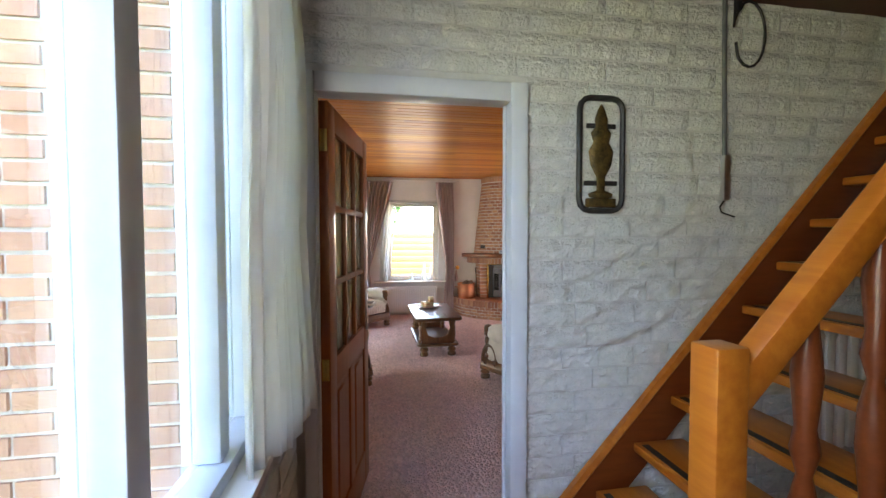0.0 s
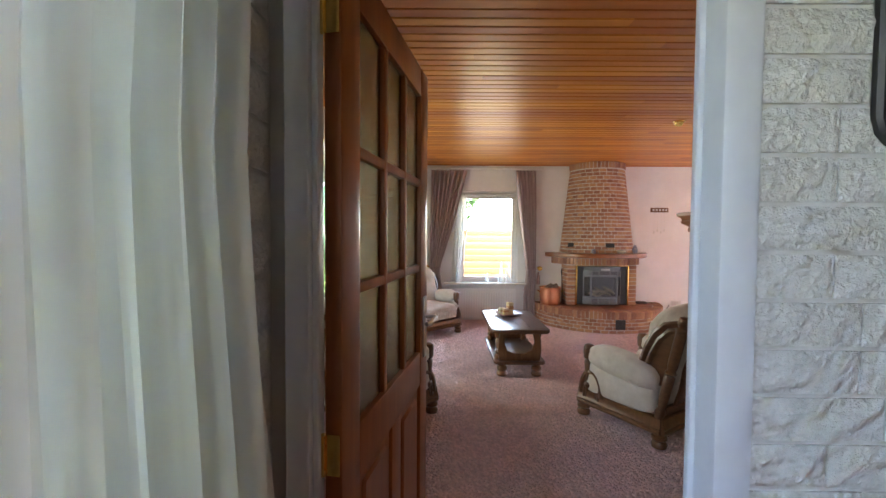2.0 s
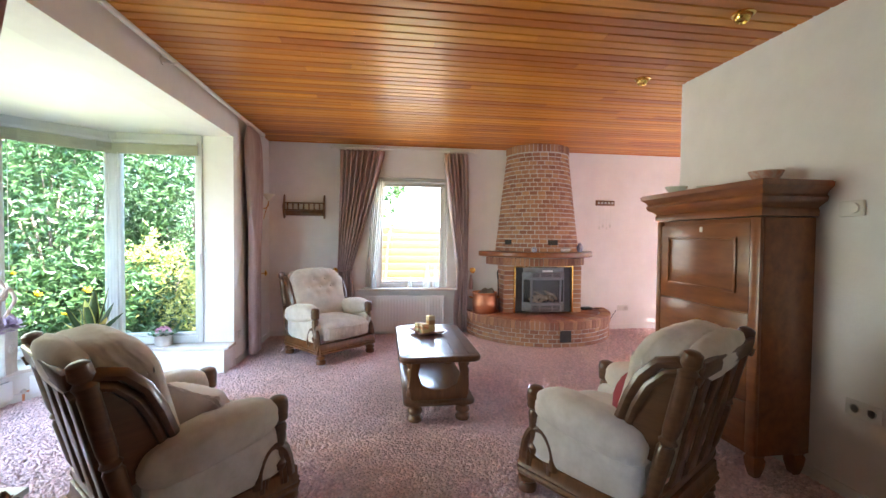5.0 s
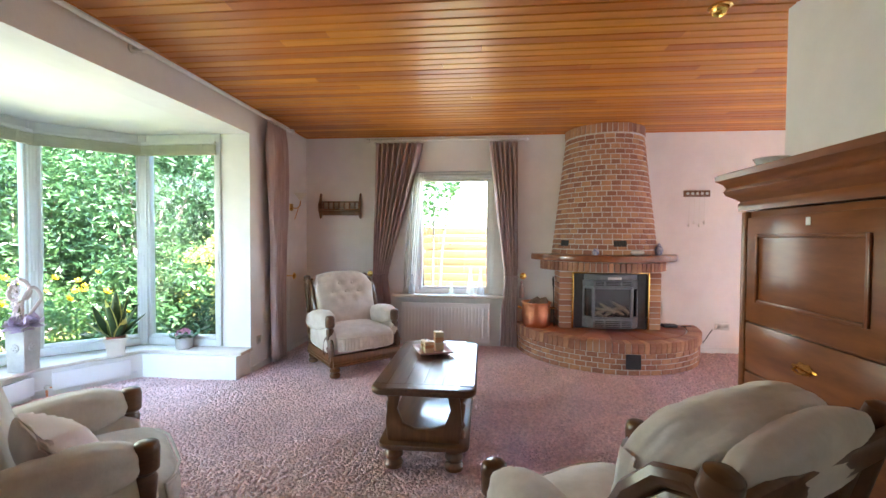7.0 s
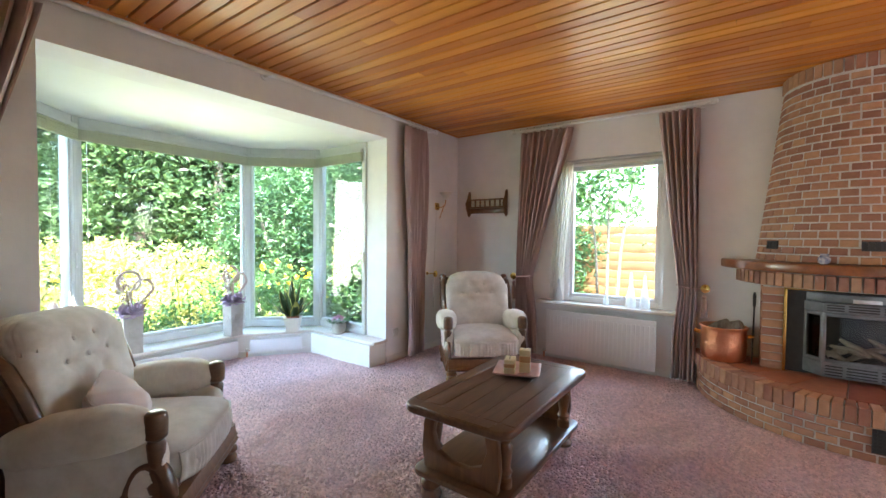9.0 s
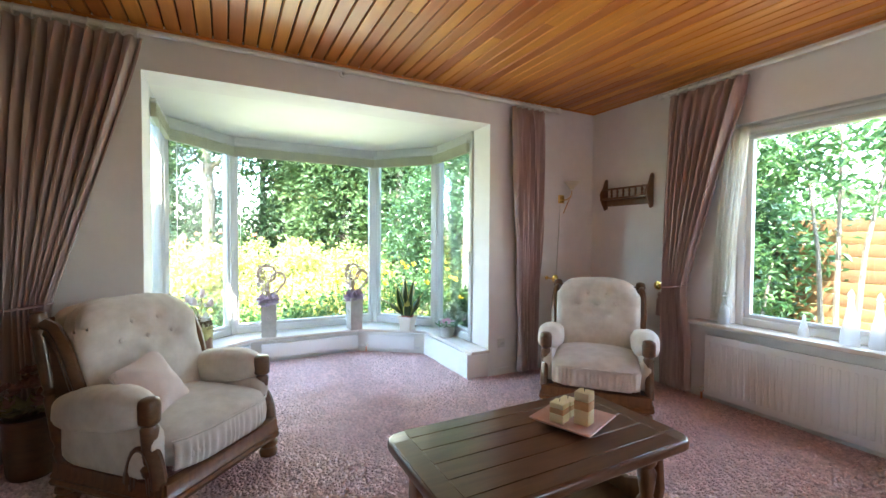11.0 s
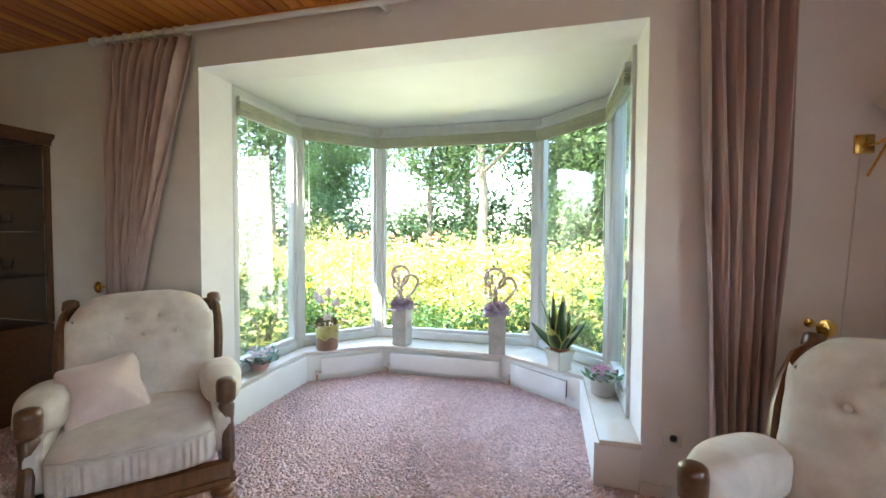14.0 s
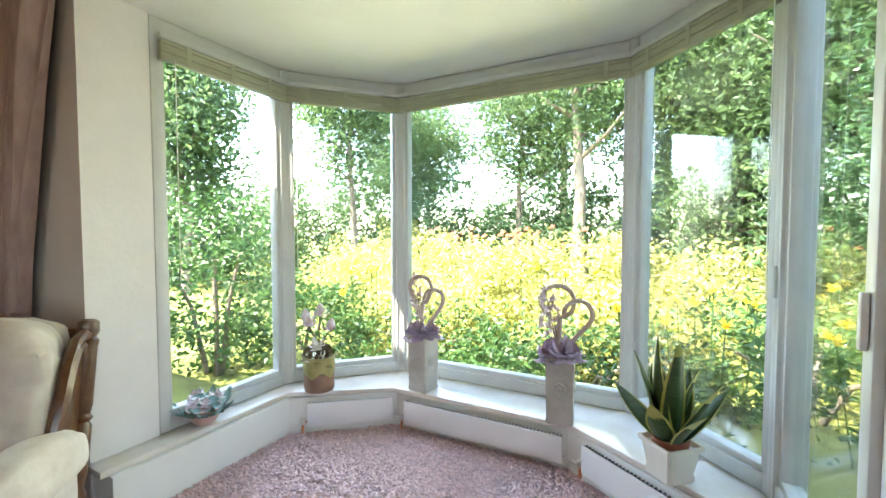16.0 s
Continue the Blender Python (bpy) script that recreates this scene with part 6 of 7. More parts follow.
def vase_with_rings(label, x, y, turn, seed):
    rgn = random.Random(seed)
    v = thing("tall_square_vase", label, "vase", pose(x, y, SZ, 0, 0, turn), "grey vases in the bay")
    b = bmesh.new()
    prof = [(0.064, 0.0), (0.069, 0.01), (0.066, 0.04), (0.068, 0.20), (0.072, 0.325), (0.077, 0.337), (0.073, 0.348), (0.066, 0.345), (0.058, 0.31)]
    rings = [[b.verts.new((sx * r, sy * r, z)) for sx, sy in ((-1, -1), (1, -1), (1, 1), (-1, 1))] for r, z in prof]
    for a, c in zip(rings, rings[1:]):
        for i in range(4):
            j = (i + 1) % 4
            b.faces.new((a[i], a[j], c[j], c[i]))
    b.faces.new(rings[0][::-1])
    b.faces.new(rings[-1])
    es = [e for e in b.edges if abs(e.verts[0].co.z - e.verts[1].co.z) > 0.005]
    bmesh.ops.bevel(b, geom=es, offset=0.006, segments=2, affect="EDGES")
    part("body", b, M["zinc"], v)
    for k in range(4):
        q = Matrix.Rotation(math.pi / 2 * k, 4, "Z")
        o = lathe([(0.034, 0.0), (0.031, 0.007), (0.014, 0.003), (0.011, 0.010), (0.001, 0.011)], 14, q @ pose(0, -0.067, 0.19, 90))
        for i in range(6):
            a = math.pi / 3 * i
            lathe([(0.009, 0.0), (0.008, 0.007), (0.001, 0.010)], 8, q @ pose(0.023 * math.cos(a), -0.068, 0.19 + 0.023 * math.sin(a), 90), bm=o)
        part("rosette", o, M["zinc"], v)
    for i in range(9):
        fb = bmesh.new()
        a = 2 * math.pi * i / 9 + rgn.uniform(-0.2, 0.2)
        r = 0.05 + 0.025 * (i % 2)
        flower((r * math.cos(a), r * math.sin(a), 0.355 + 0.025 * rgn.random()), 0.085, 6, fb, Vector((math.cos(a) * 0.9, math.sin(a) * 0.9, 0.7)), seed * 10 + i)
        part("flower", fb, M["lilac"], v, "lilac silk flower")
    for cx, cz, r, a0, a1 in ((-0.02, 0.63, 0.085, -100, 240), (0.085, 0.57, 0.07, -60, 200)):
        pts2 = [(cx + r * math.cos(radians(a)), 0.012 * math.sin(radians(a * 2)), cz + r * math.sin(radians(a))) for a in range(a1, a0, -20)]
        pts2 += [(cx * 0.4, 0, 0.40), (0.0, 0.0, 0.33)]
        part("vine_ring", tube(pts2, 0.013, 8), M["vine"], v, "bleached vine hoop")
    for k in range(3):
        a = rgn.uniform(0, 6.28)
        tip = Vector((-0.08 + 0.03 * k, 0.03 * math.cos(a), 0.70 - 0.06 * k))
        part("stem", tube([(0, 0, 0.31), tip * 0.6 + Vector((0, 0, 0.12)), tip], 0.003, 5), M["twig"], v)
        fb = bmesh.new()
        for i in range(5):
            flower(tip - Vector((0.0 + 0.004 * i, 0.01 * (i % 2), 0.045 * i)), 0.04, 4, fb, Vector((math.cos(a + i * 2), math.sin(a + i * 2), 0.8)), i + seed)
        part("blossom", fb, M["pale_petal"], v, "pale pink silk blossom")


vase_with_rings("tall square grey vase with lilac flowers and vine rings", -2.405, 4.51, 82, 1)
vase_with_rings("tall square grey vase with lilac flowers and curled vines", -2.36, 5.375, 98, 2)

bp = thing("flower_pot", "brown clay pot with dried leaves and pale silk flowers", "plant pot", pose(-2.10, 3.925, SZ) @ Matrix.Diagonal((1.3, 1.3, 1.3, 1)))
part("pot", lathe([(0.068, 0), (0.072, 0.01), (0.072, 0.03), (0.070, 0.035), (0.074, 0.16), (0.076, 0.165), (0.068, 0.165), (0.06, 0.14), (0.004, 0.135)], 24), M["terracotta"], bp)
M["green_glaze"] = surf("olive_yellow_glaze", (0.30, 0.27, 0.06), (0.52, 0.47, 0.20), 16, 0.3, coat=0.3)
M["dry_head"] = surf("brown_dried_blossom", (0.07, 0.045, 0.02), (0.19, 0.13, 0.06), 30, 0.8)
glaze = lathe([(0.0735, 0.095), (0.0752, 0.10), (0.0765, 0.16), (0.077, 0.166), (0.069, 0.166)], 32)
for v in glaze.verts:
    if v.co.z < 0.099:
        v.co.z -= 0.014 * (1 + math.sin(5 * math.atan2(v.co.y, v.co.x)))
part("glaze", glaze, M["green_glaze"], bp, "olive yellow dripped glaze")
rgn = random.Random(8)
fb = bmesh.new()
for i in range(110):
    a, e = rgn.uniform(0, 6.28), rgn.uniform(-0.1, 1.5)
    d = Vector((math.cos(a) * math.cos(e), math.sin(a) * math.cos(e), math.sin(e) * 0.75))
    flower(Vector((0, 0, 0.165)) + d * 0.066, 0.017, 4, fb, d, i)
part("dried_head", fb, M["dry_head"], bp, "brown dried hydrangea head")
for i in range(9):
    a = 0.7 * i
    c = Vector((0.05 * math.cos(a), 0.05 * math.sin(a), 0.165))
    lf = part("leaf", leaf_blade(c, c + Vector((math.cos(a) * 0.06, math.sin(a) * 0.06, rgn.uniform(-0.05, 0.01))), 0.035, bmesh.new(), 0.15), M["ivory_pot"] if i % 3 == 0 else M["dry_leaf"], bp)
for k, (x, y, z) in enumerate(((0.0, 0.01, 0.36), (0.03, -0.03, 0.31), (-0.02, 0.05, 0.29), (0.01, -0.06, 0.33))):
    tip = Vector((x, y, z))
    part("stem", tube([(0, 0, 0.16), tip * 0.5 + Vector((0, 0, 0.1)), tip], 0.003, 5), M["twig"], bp)
    way = Vector((x * 4, y * 6, 1)).normalized()
    q = way.to_track_quat("Z", "Y").to_matrix().to_4x4()
    part("bud", lathe([(0.004, 0), (0.017, 0.012), (0.021, 0.028), (0.014, 0.048), (0.002, 0.062)], 10, Matrix.Translation(tip) @ q), M["pale_petal"], bp, "pale magnolia bud")
    fb = bmesh.new()
    for i in range(3):
        leaf_blade(tip, tip + Vector((math.cos(k + 2.1 * i) * 0.035, math.sin(k + 2.1 * i) * 0.035, 0.03)), 0.03, fb, 0.15, 5)
    part("blossom", fb, M["pale_petal"], bp, "pale silk magnolia petals")
part("flower", flower((0.03, 0.02, 0.225), 0.05, 6, bmesh.new(), Vector((0.7, 0.2, 0.8)), 5), M["ivory_pot"], bp, "cream silk flower")

sp = thing("snake_plant", "snake plant with yellow-edged leaves in a square ivory pot", "plant", pose(-2.06, 5.88, SZ, 0, 0, 42))
pot = bmesh.new()
prof = [(0.062, 0.0), (0.066, 0.012), (0.062, 0.03), (0.076, 0.125), (0.088, 0.135), (0.088, 0.15), (0.078, 0.15), (0.07, 0.13)]
rings = [[pot.verts.new((sx * r, sy * r, z)) for sx, sy in ((-1, -1), (1, -1), (1, 1), (-1, 1))] for r, z in prof]
for a, c in zip(rings, rings[1:]):
    for i in range(4):
        j = (i + 1) % 4
        pot.faces.new((a[i], a[j], c[j], c[i]))
pot.faces.new(rings[0][::-1])
pot.faces.new(rings[-1])
bmesh.ops.bevel(pot, geom=[e for e in pot.edges if abs(e.verts[0].co.z - e.verts[1].co.z) > 0.004], offset=0.006, segments=2, affect="EDGES")
part("pot", pot, M["ivory_pot"], sp)
part("inner_pot", lathe([(0.066, 0.12), (0.072, 0.165), (0.066, 0.166), (0.06, 0.15), (0.003, 0.15)], 20), M["tile"], sp)
rgn = random.Random(21)
for k in range(14):
    a, r = 2.4 * k, 0.010 + 0.0032 * k
    h0 = (0.44 if k in (2, 5) else 0.27 + 0.10 * rgn.random()) if k < 10 else 0.15 + 0.06 * rgn.random()
    lean = 0.02 + 0.011 * k + 0.04 * rgn.random()
    base = Vector((r * math.cos(a), r * math.sin(a), 0.145))
    tip = base + Vector((math.cos(a) * lean, math.sin(a) * lean, h0))
    twist = a + math.pi / 2 + rgn.uniform(-0.5, 0.5)
    sd2 = Vector((math.cos(twist), math.sin(twist), 0))
    bend = rgn.uniform(-0.07, 0.02)
    lf = part("leaf", leaf_blade(base, tip, 0.080, bmesh.new(), bend, 10, sd2), M["sans"], sp)
    thicken(lf, 0.004)
    big = leaf_blade(base - Vector((math.cos(a), math.sin(a), 0)) * 0.0025, tip - Vector((0, 0, 0.002)), 0.102, bmesh.new(), bend, 10, sd2)
    part("leaf_edge", big, M["sans_edge"], lf)

pk = thing("flower_pot", "small grey pot of pink hydrangea on the sill", "plant pot", pose(-1.60, 6.13, SZ) @ Matrix.Diagonal((1.3, 1.3, 1.25, 1)))
part("pot", lathe([(0.045, 0), (0.055, 0.01), (0.058, 0.085), (0.061, 0.095), (0.054, 0.095), (0.05, 0.08), (0.004, 0.075)], 20), M["zinc"], pk)
fb, lb = bmesh.new(), bmesh.new()
for i in range(34):
    a, r = rgn.uniform(0, 6.28), rgn.uniform(0, 0.055)
    flower((r * math.cos(a), r * math.sin(a), 0.135 - r * 0.4 + 0.015 * rgn.random()), 0.017, 4, fb, Vector((math.cos(a) * r * 14, math.sin(a) * r * 14, 1)), i)
for i in range(11):
    a = 0.57 * i
    c = Vector((0.03 * math.cos(a), 0.03 * math.sin(a), 0.09))
    leaf_blade(c, c + Vector((0.075 * math.cos(a), 0.075 * math.sin(a), 0.025)), 0.05, lb, 0.1)
part("flowers", fb, M["pink_petal"], pk, "pink blossoms")
part("leaves", lb, M["green_leaf"], pk)

bw = thing("flower_bowl", "small pale bowl with blue-green leaves and pink flowers", "bowl", pose(-1.47, 3.735, SZ) @ Matrix.Diagonal((1.2, 1.2, 1.2, 1)))
part("bowl", lathe([(0.035, 0), (0.042, 0.008), (0.07, 0.05), (0.072, 0.07), (0.066, 0.07), (0.06, 0.05), (0.004, 0.035)], 22), M["pink_ceramic"], bw)
fb, lb = bmesh.new(), bmesh.new()
for i in range(7):
    a = rgn.uniform(0, 6.28)
    flower((0.06 * math.cos(a), 0.06 * math.sin(a), 0.10 + 0.02 * rgn.random()), 0.03, 5, fb, Vector((math.cos(a), math.sin(a), 1.0)), i + 40)
for i in range(34):
    a, r = rgn.uniform(0, 6.28), rgn.uniform(0.02, 0.06)
    c = Vector((r * math.cos(a), r * math.sin(a), 0.065))
    leaf_blade(c, c + Vector((0.08 * math.cos(a), 0.08 * math.sin(a), rgn.uniform(0.0, 0.06))), 0.04, lb, 0.15)
part("flowers", fb, M["pale_petal"], bw, "pale pink blossoms")
part("leaves", lb, M["blue_leaf"], bw)

fl = thing("dried_bouquet", "dark dried rose bouquet standing beside the armchair", "bouquet", pose(-0.78, 3.22, 0.0))
part("pot", lathe([(0.09, 0), (0.10, 0.02), (0.12, 0.30), (0.13, 0.32), (0.11, 0.32), (0.10, 0.28), (0.004, 0.27)], 20), M["oak"], fl)
fb, lb = bmesh.new(), bmesh.new()
for i in range(30):
    a, r = rgn.uniform(0, 6.28), rgn.uniform(0.0, 0.17)
    flower((r * math.cos(a), r * math.sin(a), 0.50 - r * 0.7 + 0.08 * rgn.random()), 0.04, 5, fb, Vector((math.cos(a) * r * 6, math.sin(a) * r * 6, 1)), i)
    c = Vector((r * 0.7 * math.cos(a), r * 0.7 * math.sin(a), 0.36))
    leaf_blade(c, c + Vector((0.12 * math.cos(a), 0.12 * math.sin(a), 0.04)), 0.05, lb, 0.1)
M["rose"] = surf("faded_dark_roses", (0.16, 0.06, 0.05), (0.32, 0.16, 0.13), 16, 0.8)
part("bloom", fb, M["rose"], fl)
part("leaves", lb, M["dry_leaf"], fl)


M["pale_crystal"] = cloth_through("pale_crystal", (0.86, 0.9, 0.92), 0.5, 0.45)


def bottle(label, x, y, h, r):
    bt = thing("glass_bottle", label, "bottle", pose(x, y, 0.6225), "glass bottles on the sill")
    part("body", lathe([(r, 0), (r * 1.05, 0.01), (r, h * 0.18), (r * 0.75, h * 0.4), (r * 0.4, h * 0.66), (r * 0.33, h * 0.8), (r * 0.45, h * 0.82), (r * 0.3, h * 0.83)], 18), M["pale_crystal"], bt)
    part("stopper", lathe([(r * 0.22, h * 0.83), (r * 0.42, h * 0.88), (r * 0.3, h * 0.94), (r * 0.05, h)], 14), M["pale_crystal"], bt)


bottle("tall clear glass decanter with a pointed stopper", 1.05, 7.46, 0.34, 0.045)
bottle("tall clear glass decanter with a pointed stopper", 1.17, 7.48, 0.33, 0.042)
bottle("short clear glass bottle on the window sill", 0.82, 7.47, 0.15, 0.03)
bottle("short clear glass bottle on the window sill", 0.34, 7.45, 0.24, 0.04)

# baseboards
b = box(WEST, SOUTH, 0, WEST + 0.012, 3.68, 0.06)
box(WEST, 6.23, 0, WEST + 0.012, NORTH, 0.06, bm=b)
box(WEST + 0.012, NORTH - 0.012, 0, 1.60, NORTH, 0.06, bm=b)
box(3.62, NORTH - 0.012, 0, 7.6, NORTH, 0.06, bm=b)
box(EAST - 0.012, SOUTH, 0, EAST, 4.95, 0.06, bm=b)
structure("baseboard", b, M["white_rod"], "low white painted baseboard along the walls", "baseboard")
b = strip([(WEST + 0.001, SOUTH), (WEST + 0.001, NORTH - 0.001), (5.3, NORTH - 0.001)], [(0, 0), (0.012, 0), (0.006, -0.012), (0.0, -0.015)], pose(0, 0, CEIL - 0.001))
structure("trim", b, M["board"], "thin wooden trim under the ceiling edge", "trim")


# ---- garden ----
def leaf_cloud(name, centres, size, material, parent, seed=0, up=0.3, aspect=0.5):
    """Many small folded leaves at the given places, in one mesh."""
    r = np.random.RandomState(seed)
    n = len(centres)
    d = r.normal(0, 1, (n, 3))
    d[:, 2] = d[:, 2] * 0.7 - 0.2
    d /= np.linalg.norm(d, axis=1)[:, None]
    q = r.normal(0, 1, (n, 3)) + np.array([0, 0, up * 2])
    s = np.cross(d, q)
    s /= np.linalg.norm(s, axis=1)[:, None] + 1e-9
    nn = np.cross(s, d)
    L = size * r.uniform(0.6, 1.3, n)[:, None]
    W = L * aspect
    a = centres - d * L * 0.5
    e = centres + d * L * 0.5 - nn * L * 0.12
    l0, r0 = centres + s * W * 0.5 + nn * W * 0.25, centres - s * W * 0.5 + nn * W * 0.25
    v = np.stack([a, r0, e, l0], 1).reshape(-1, 3)
    o = np.arange(n)[:, None] * 4
    f = np.concatenate([o + np.array([[0, 1, 2]]), o + np.array([[0, 2, 3]])])
    return raw_mesh(name, v, f, material, parent)


def clump_points(centre, radii, clumps, per, spread, seed, shell=0.75, zmin=None):
    """Leaf places in clumps spread through the outer part of an uneven ball."""
    r = np.random.RandomState(seed)
    u = r.normal(0, 1, (clumps, 3))
    u /= np.linalg.norm(u, axis=1)[:, None]
    rad = r.uniform(shell, 1.0, clumps) * (1 + 0.18 * np.sin(u[:, 0] * 5 + seed) + 0.15 * np.cos(u[:, 1] * 6 + u[:, 2] * 4))
    c = np.asarray(centre) + u * rad[:, None] * np.asarray(radii)
    p = np.repeat(c, per, 0) + r.normal(0, 1, (clumps * per, 3)) * spread
    return p if zmin is None else p[p[:, 2] > zmin]


GZ = -0.25
b = bmesh.new()
nx = 60
gv = [[b.verts.new((-70 + 140 * i / nx, -70 + 140 * j / nx, GZ)) for i in range(nx + 1)] for j in range(nx + 1)]
for j in range(nx):
    for i in range(nx):
        b.faces.new((gv[j][i], gv[j][i + 1], gv[j + 1][i + 1], gv[j + 1][i]))
structure("ground", b, M["grass"], "garden lawn and beds round the house", "lawn")


def shrub(label, centre, radii, clumps, per, spread, size, mat, seed, stems=5, aspect=0.5, shell=0.7, category="shrub"):
    s = thing("shrub", label, category, pose(centre[0], centre[1], GZ))
    c = (0, 0, centre[2] - GZ)
    pts2 = clump_points(c, radii, clumps, per, spread, seed, shell, 0.02)
    leaf_cloud("foliage", pts2, size, mat, s, seed, aspect=aspect)
    rg2 = random.Random(seed)
    for k in range(stems):
        a = 6.28 * k / stems + rg2.random()
        e = Vector((radii[0] * 0.6 * math.cos(a), radii[1] * 0.6 * math.sin(a), c[2] + radii[2] * 0.4))
        part("stem", tube([(0.1 * math.cos(a), 0.1 * math.sin(a), 0), e * 0.5 + Vector((0, 0, 0.1)), e], [0.03, 0.02, 0.008], 6), M["bark"], s)
    return s


def tree(label, x, y, h, r, trunk, mat, seed, per=55, clumps=170, size=0.16, low=0.35):
    t = thing("tree", label, "tree", pose(x, y, GZ))
    rg2 = random.Random(seed)
    p = Vector((0, 0, 0))
    pts2, rads = [p.copy()], [trunk * 1.35]
    n = 7
    for k in range(1, n + 1):
        p = Vector((rg2.uniform(-0.12, 0.12) * k * 0.4, rg2.uniform(-0.12, 0.12) * k * 0.4, h * 0.9 * k / n))
        pts2.append(p)
        rads.append(trunk * (1 - 0.85 * k / n))
    part("trunk", tube(pts2, rads, 10), M["bark"], t)
    cl = []
    for k in range(11):
        z = h * (low + 0.55 * k / 10)
        a = 2.4 * k + rg2.random()
        ln = r * (1.0 - 0.5 * k / 10) * rg2.uniform(0.7, 1.0)
        base = pts2[min(n, int(z / (h * 0.9) * n))].copy()
        base.z = z
        e = base + Vector((math.cos(a) * ln, math.sin(a) * ln, ln * 0.5))
        m2 = (base + e) / 2 + Vector((0, 0, -0.05 * ln))
        part("limb", tube([base, m2, e], [trunk * 0.4, trunk * 0.22, 0.012], 6), M["bark"], t)
        cl += [e, m2 + Vector((rg2.uniform(-.5, .5), rg2.uniform(-.5, .5), 0.3))]
    pts3 = [clump_points((0, 0, h * (0.5 + low / 2)), (r, r, h * (1 - low) * 0.52), clumps, per, 0.32, seed, 0.45)]
    for k, e in enumerate(cl):
        pts3.append(np.asarray(e) + np.random.RandomState(seed + k).normal(0, 0.42, (per * 2, 3)))
    leaf_cloud("crown", np.concatenate(pts3), size, mat, t, seed)
    return t


# golden hedge and flower bed before the bay
for k, (x, y, rx, ry, rz, z) in enumerate(((-6.3, 4.4, 1.5, 1.5, 1.0, 0.15), (-6.9, 2.2, 1.5, 1.6, 1.05, 0.10), (-6.6, 6.2, 1.3, 1.2, 0.85, 0.1), (-7.3, 0.2, 1.6, 1.5, 1.0, 0.0), (-5.3, 3.1, 1.0, 1.2, 0.65, -0.05), (-5.2, 5.3, 0.9, 1.0, 0.55, -0.1))):
    shrub("sunlit golden-green leafy garden shrub", (x, y, z), (rx, ry, rz), 420, 26, 0.10, 0.085, M["leaf_gold"], 100 + k)
for k, (x, y, rx, ry, rz, z) in enumerate(((-4.2, 3.4, 0.8, 1.2, 0.45, -0.15), (-4.1, 5.2, 0.8, 1.2, 0.5, -0.15), (-4.4, 6.9, 1.0, 1.0, 0.7, 0.0), (-3.9, 1.9, 0.8, 1.0, 0.6, 0.0))):
    shrub("low mid-green perennial foliage below the windows", (x, y, z), (rx, ry, rz), 170, 26, 0.09, 0.075, M["leaf_mid"], 140 + k, 3)
for k, (x, y, n) in enumerate(((-4.6, 6.2, 18), (-4.9, 4.9, 7), (-4.2, 7.5, 22), (-4.5, 2.6, 6))):
    fl2 = thing("yellow_flowers", "clump of tall yellow garden flowers on thin stems", "flowers", pose(x, y, GZ))
    rg2 = random.Random(k)
    fb, sb = bmesh.new(), bmesh.new()
    for i in range(n):
        px, py, hz = rg2.gauss(0, 0.45), rg2.gauss(0, 0.5), rg2.uniform(0.6, 1.1)
        tube([(px * 0.8, py * 0.8, 0), (px, py, hz)], 0.006, 4, sb)
        flower((px, py, hz), 0.055, 7, fb, Vector((rg2.uniform(0.2, 1), rg2.uniform(-0.6, 0.4), 0.7)), i)
    part("blossoms", fb, M["petal_yellow"], fl2)
    part("stems", sb, M["leaf_mid"], fl2)
for k, (x, y) in enumerate(((-8.0, 2.0), (-7.9, 3.6))):
    fl2 = thing("coral_flowers", "coral red blossoms above the golden shrubs", "flowers", pose(x, y, GZ))
    rg2 = random.Random(k + 9)
    fb, sb = bmesh.new(), bmesh.new()
    for i in range(26):
        px, py, hz = rg2.gauss(0, 0.4), rg2.gauss(0, 0.6), rg2.uniform(1.2, 1.6)
        tube([(px * 0.8, py * 0.8, 0), (px, py, hz)], 0.008, 4, sb)
        flower((px, py, hz), 0.07, 6, fb, Vector((0.6, -0.3, 0.8)), i)
    part("blossoms", fb, M["petal_red"], fl2)
    part("stems", sb, M["leaf_mid"], fl2)
shrub("rounded golden conifer shrub beyond the flower bed", (-11.0, -1.4, 0.35), (0.8, 0.8, 1.35), 200, 26, 0.08, 0.08, M["leaf_gold"], 171, 2)

# glossy dark evergreen mass beside the bay
for k, (x, y, rx, ry, rz, z) in enumerate(((-4.6, 9.2, 1.6, 1.5, 2.6, 1.7), (-3.0, 10.3, 1.5, 1.3, 2.3, 1.5), (-6.4, 8.6, 1.5, 1.4, 2.2, 1.3), (-1.6, 10.6, 1.3, 1.2, 1.7, 0.9), (-3.4, 8.1, 0.8, 0.7, 0.8, 0.2), (-6.0, 10.8, 2.0, 1.8, 3.2, 2.3))):
    shrub("dense glossy dark green laurel beside the bay", (x, y, z), (rx, ry, rz), 420, 30, 0.13, 0.12, M["leaf_dark"], 200 + k, 6, 0.42, 0.6)
shrub("yellow-leaved shrub glowing behind the laurel", (-2.7, 8.3, 0.5), (0.5, 0.45, 0.75), 90, 26, 0.07, 0.07, M["leaf_gold"], 230, 2)
shrub("climbing green shrub outside the bay", (-2.9, 1.7, 0.6), (0.7, 0.9, 0.95), 130, 22, 0.10, 0.075, M["leaf_mid"], 240, 5, 0.6)

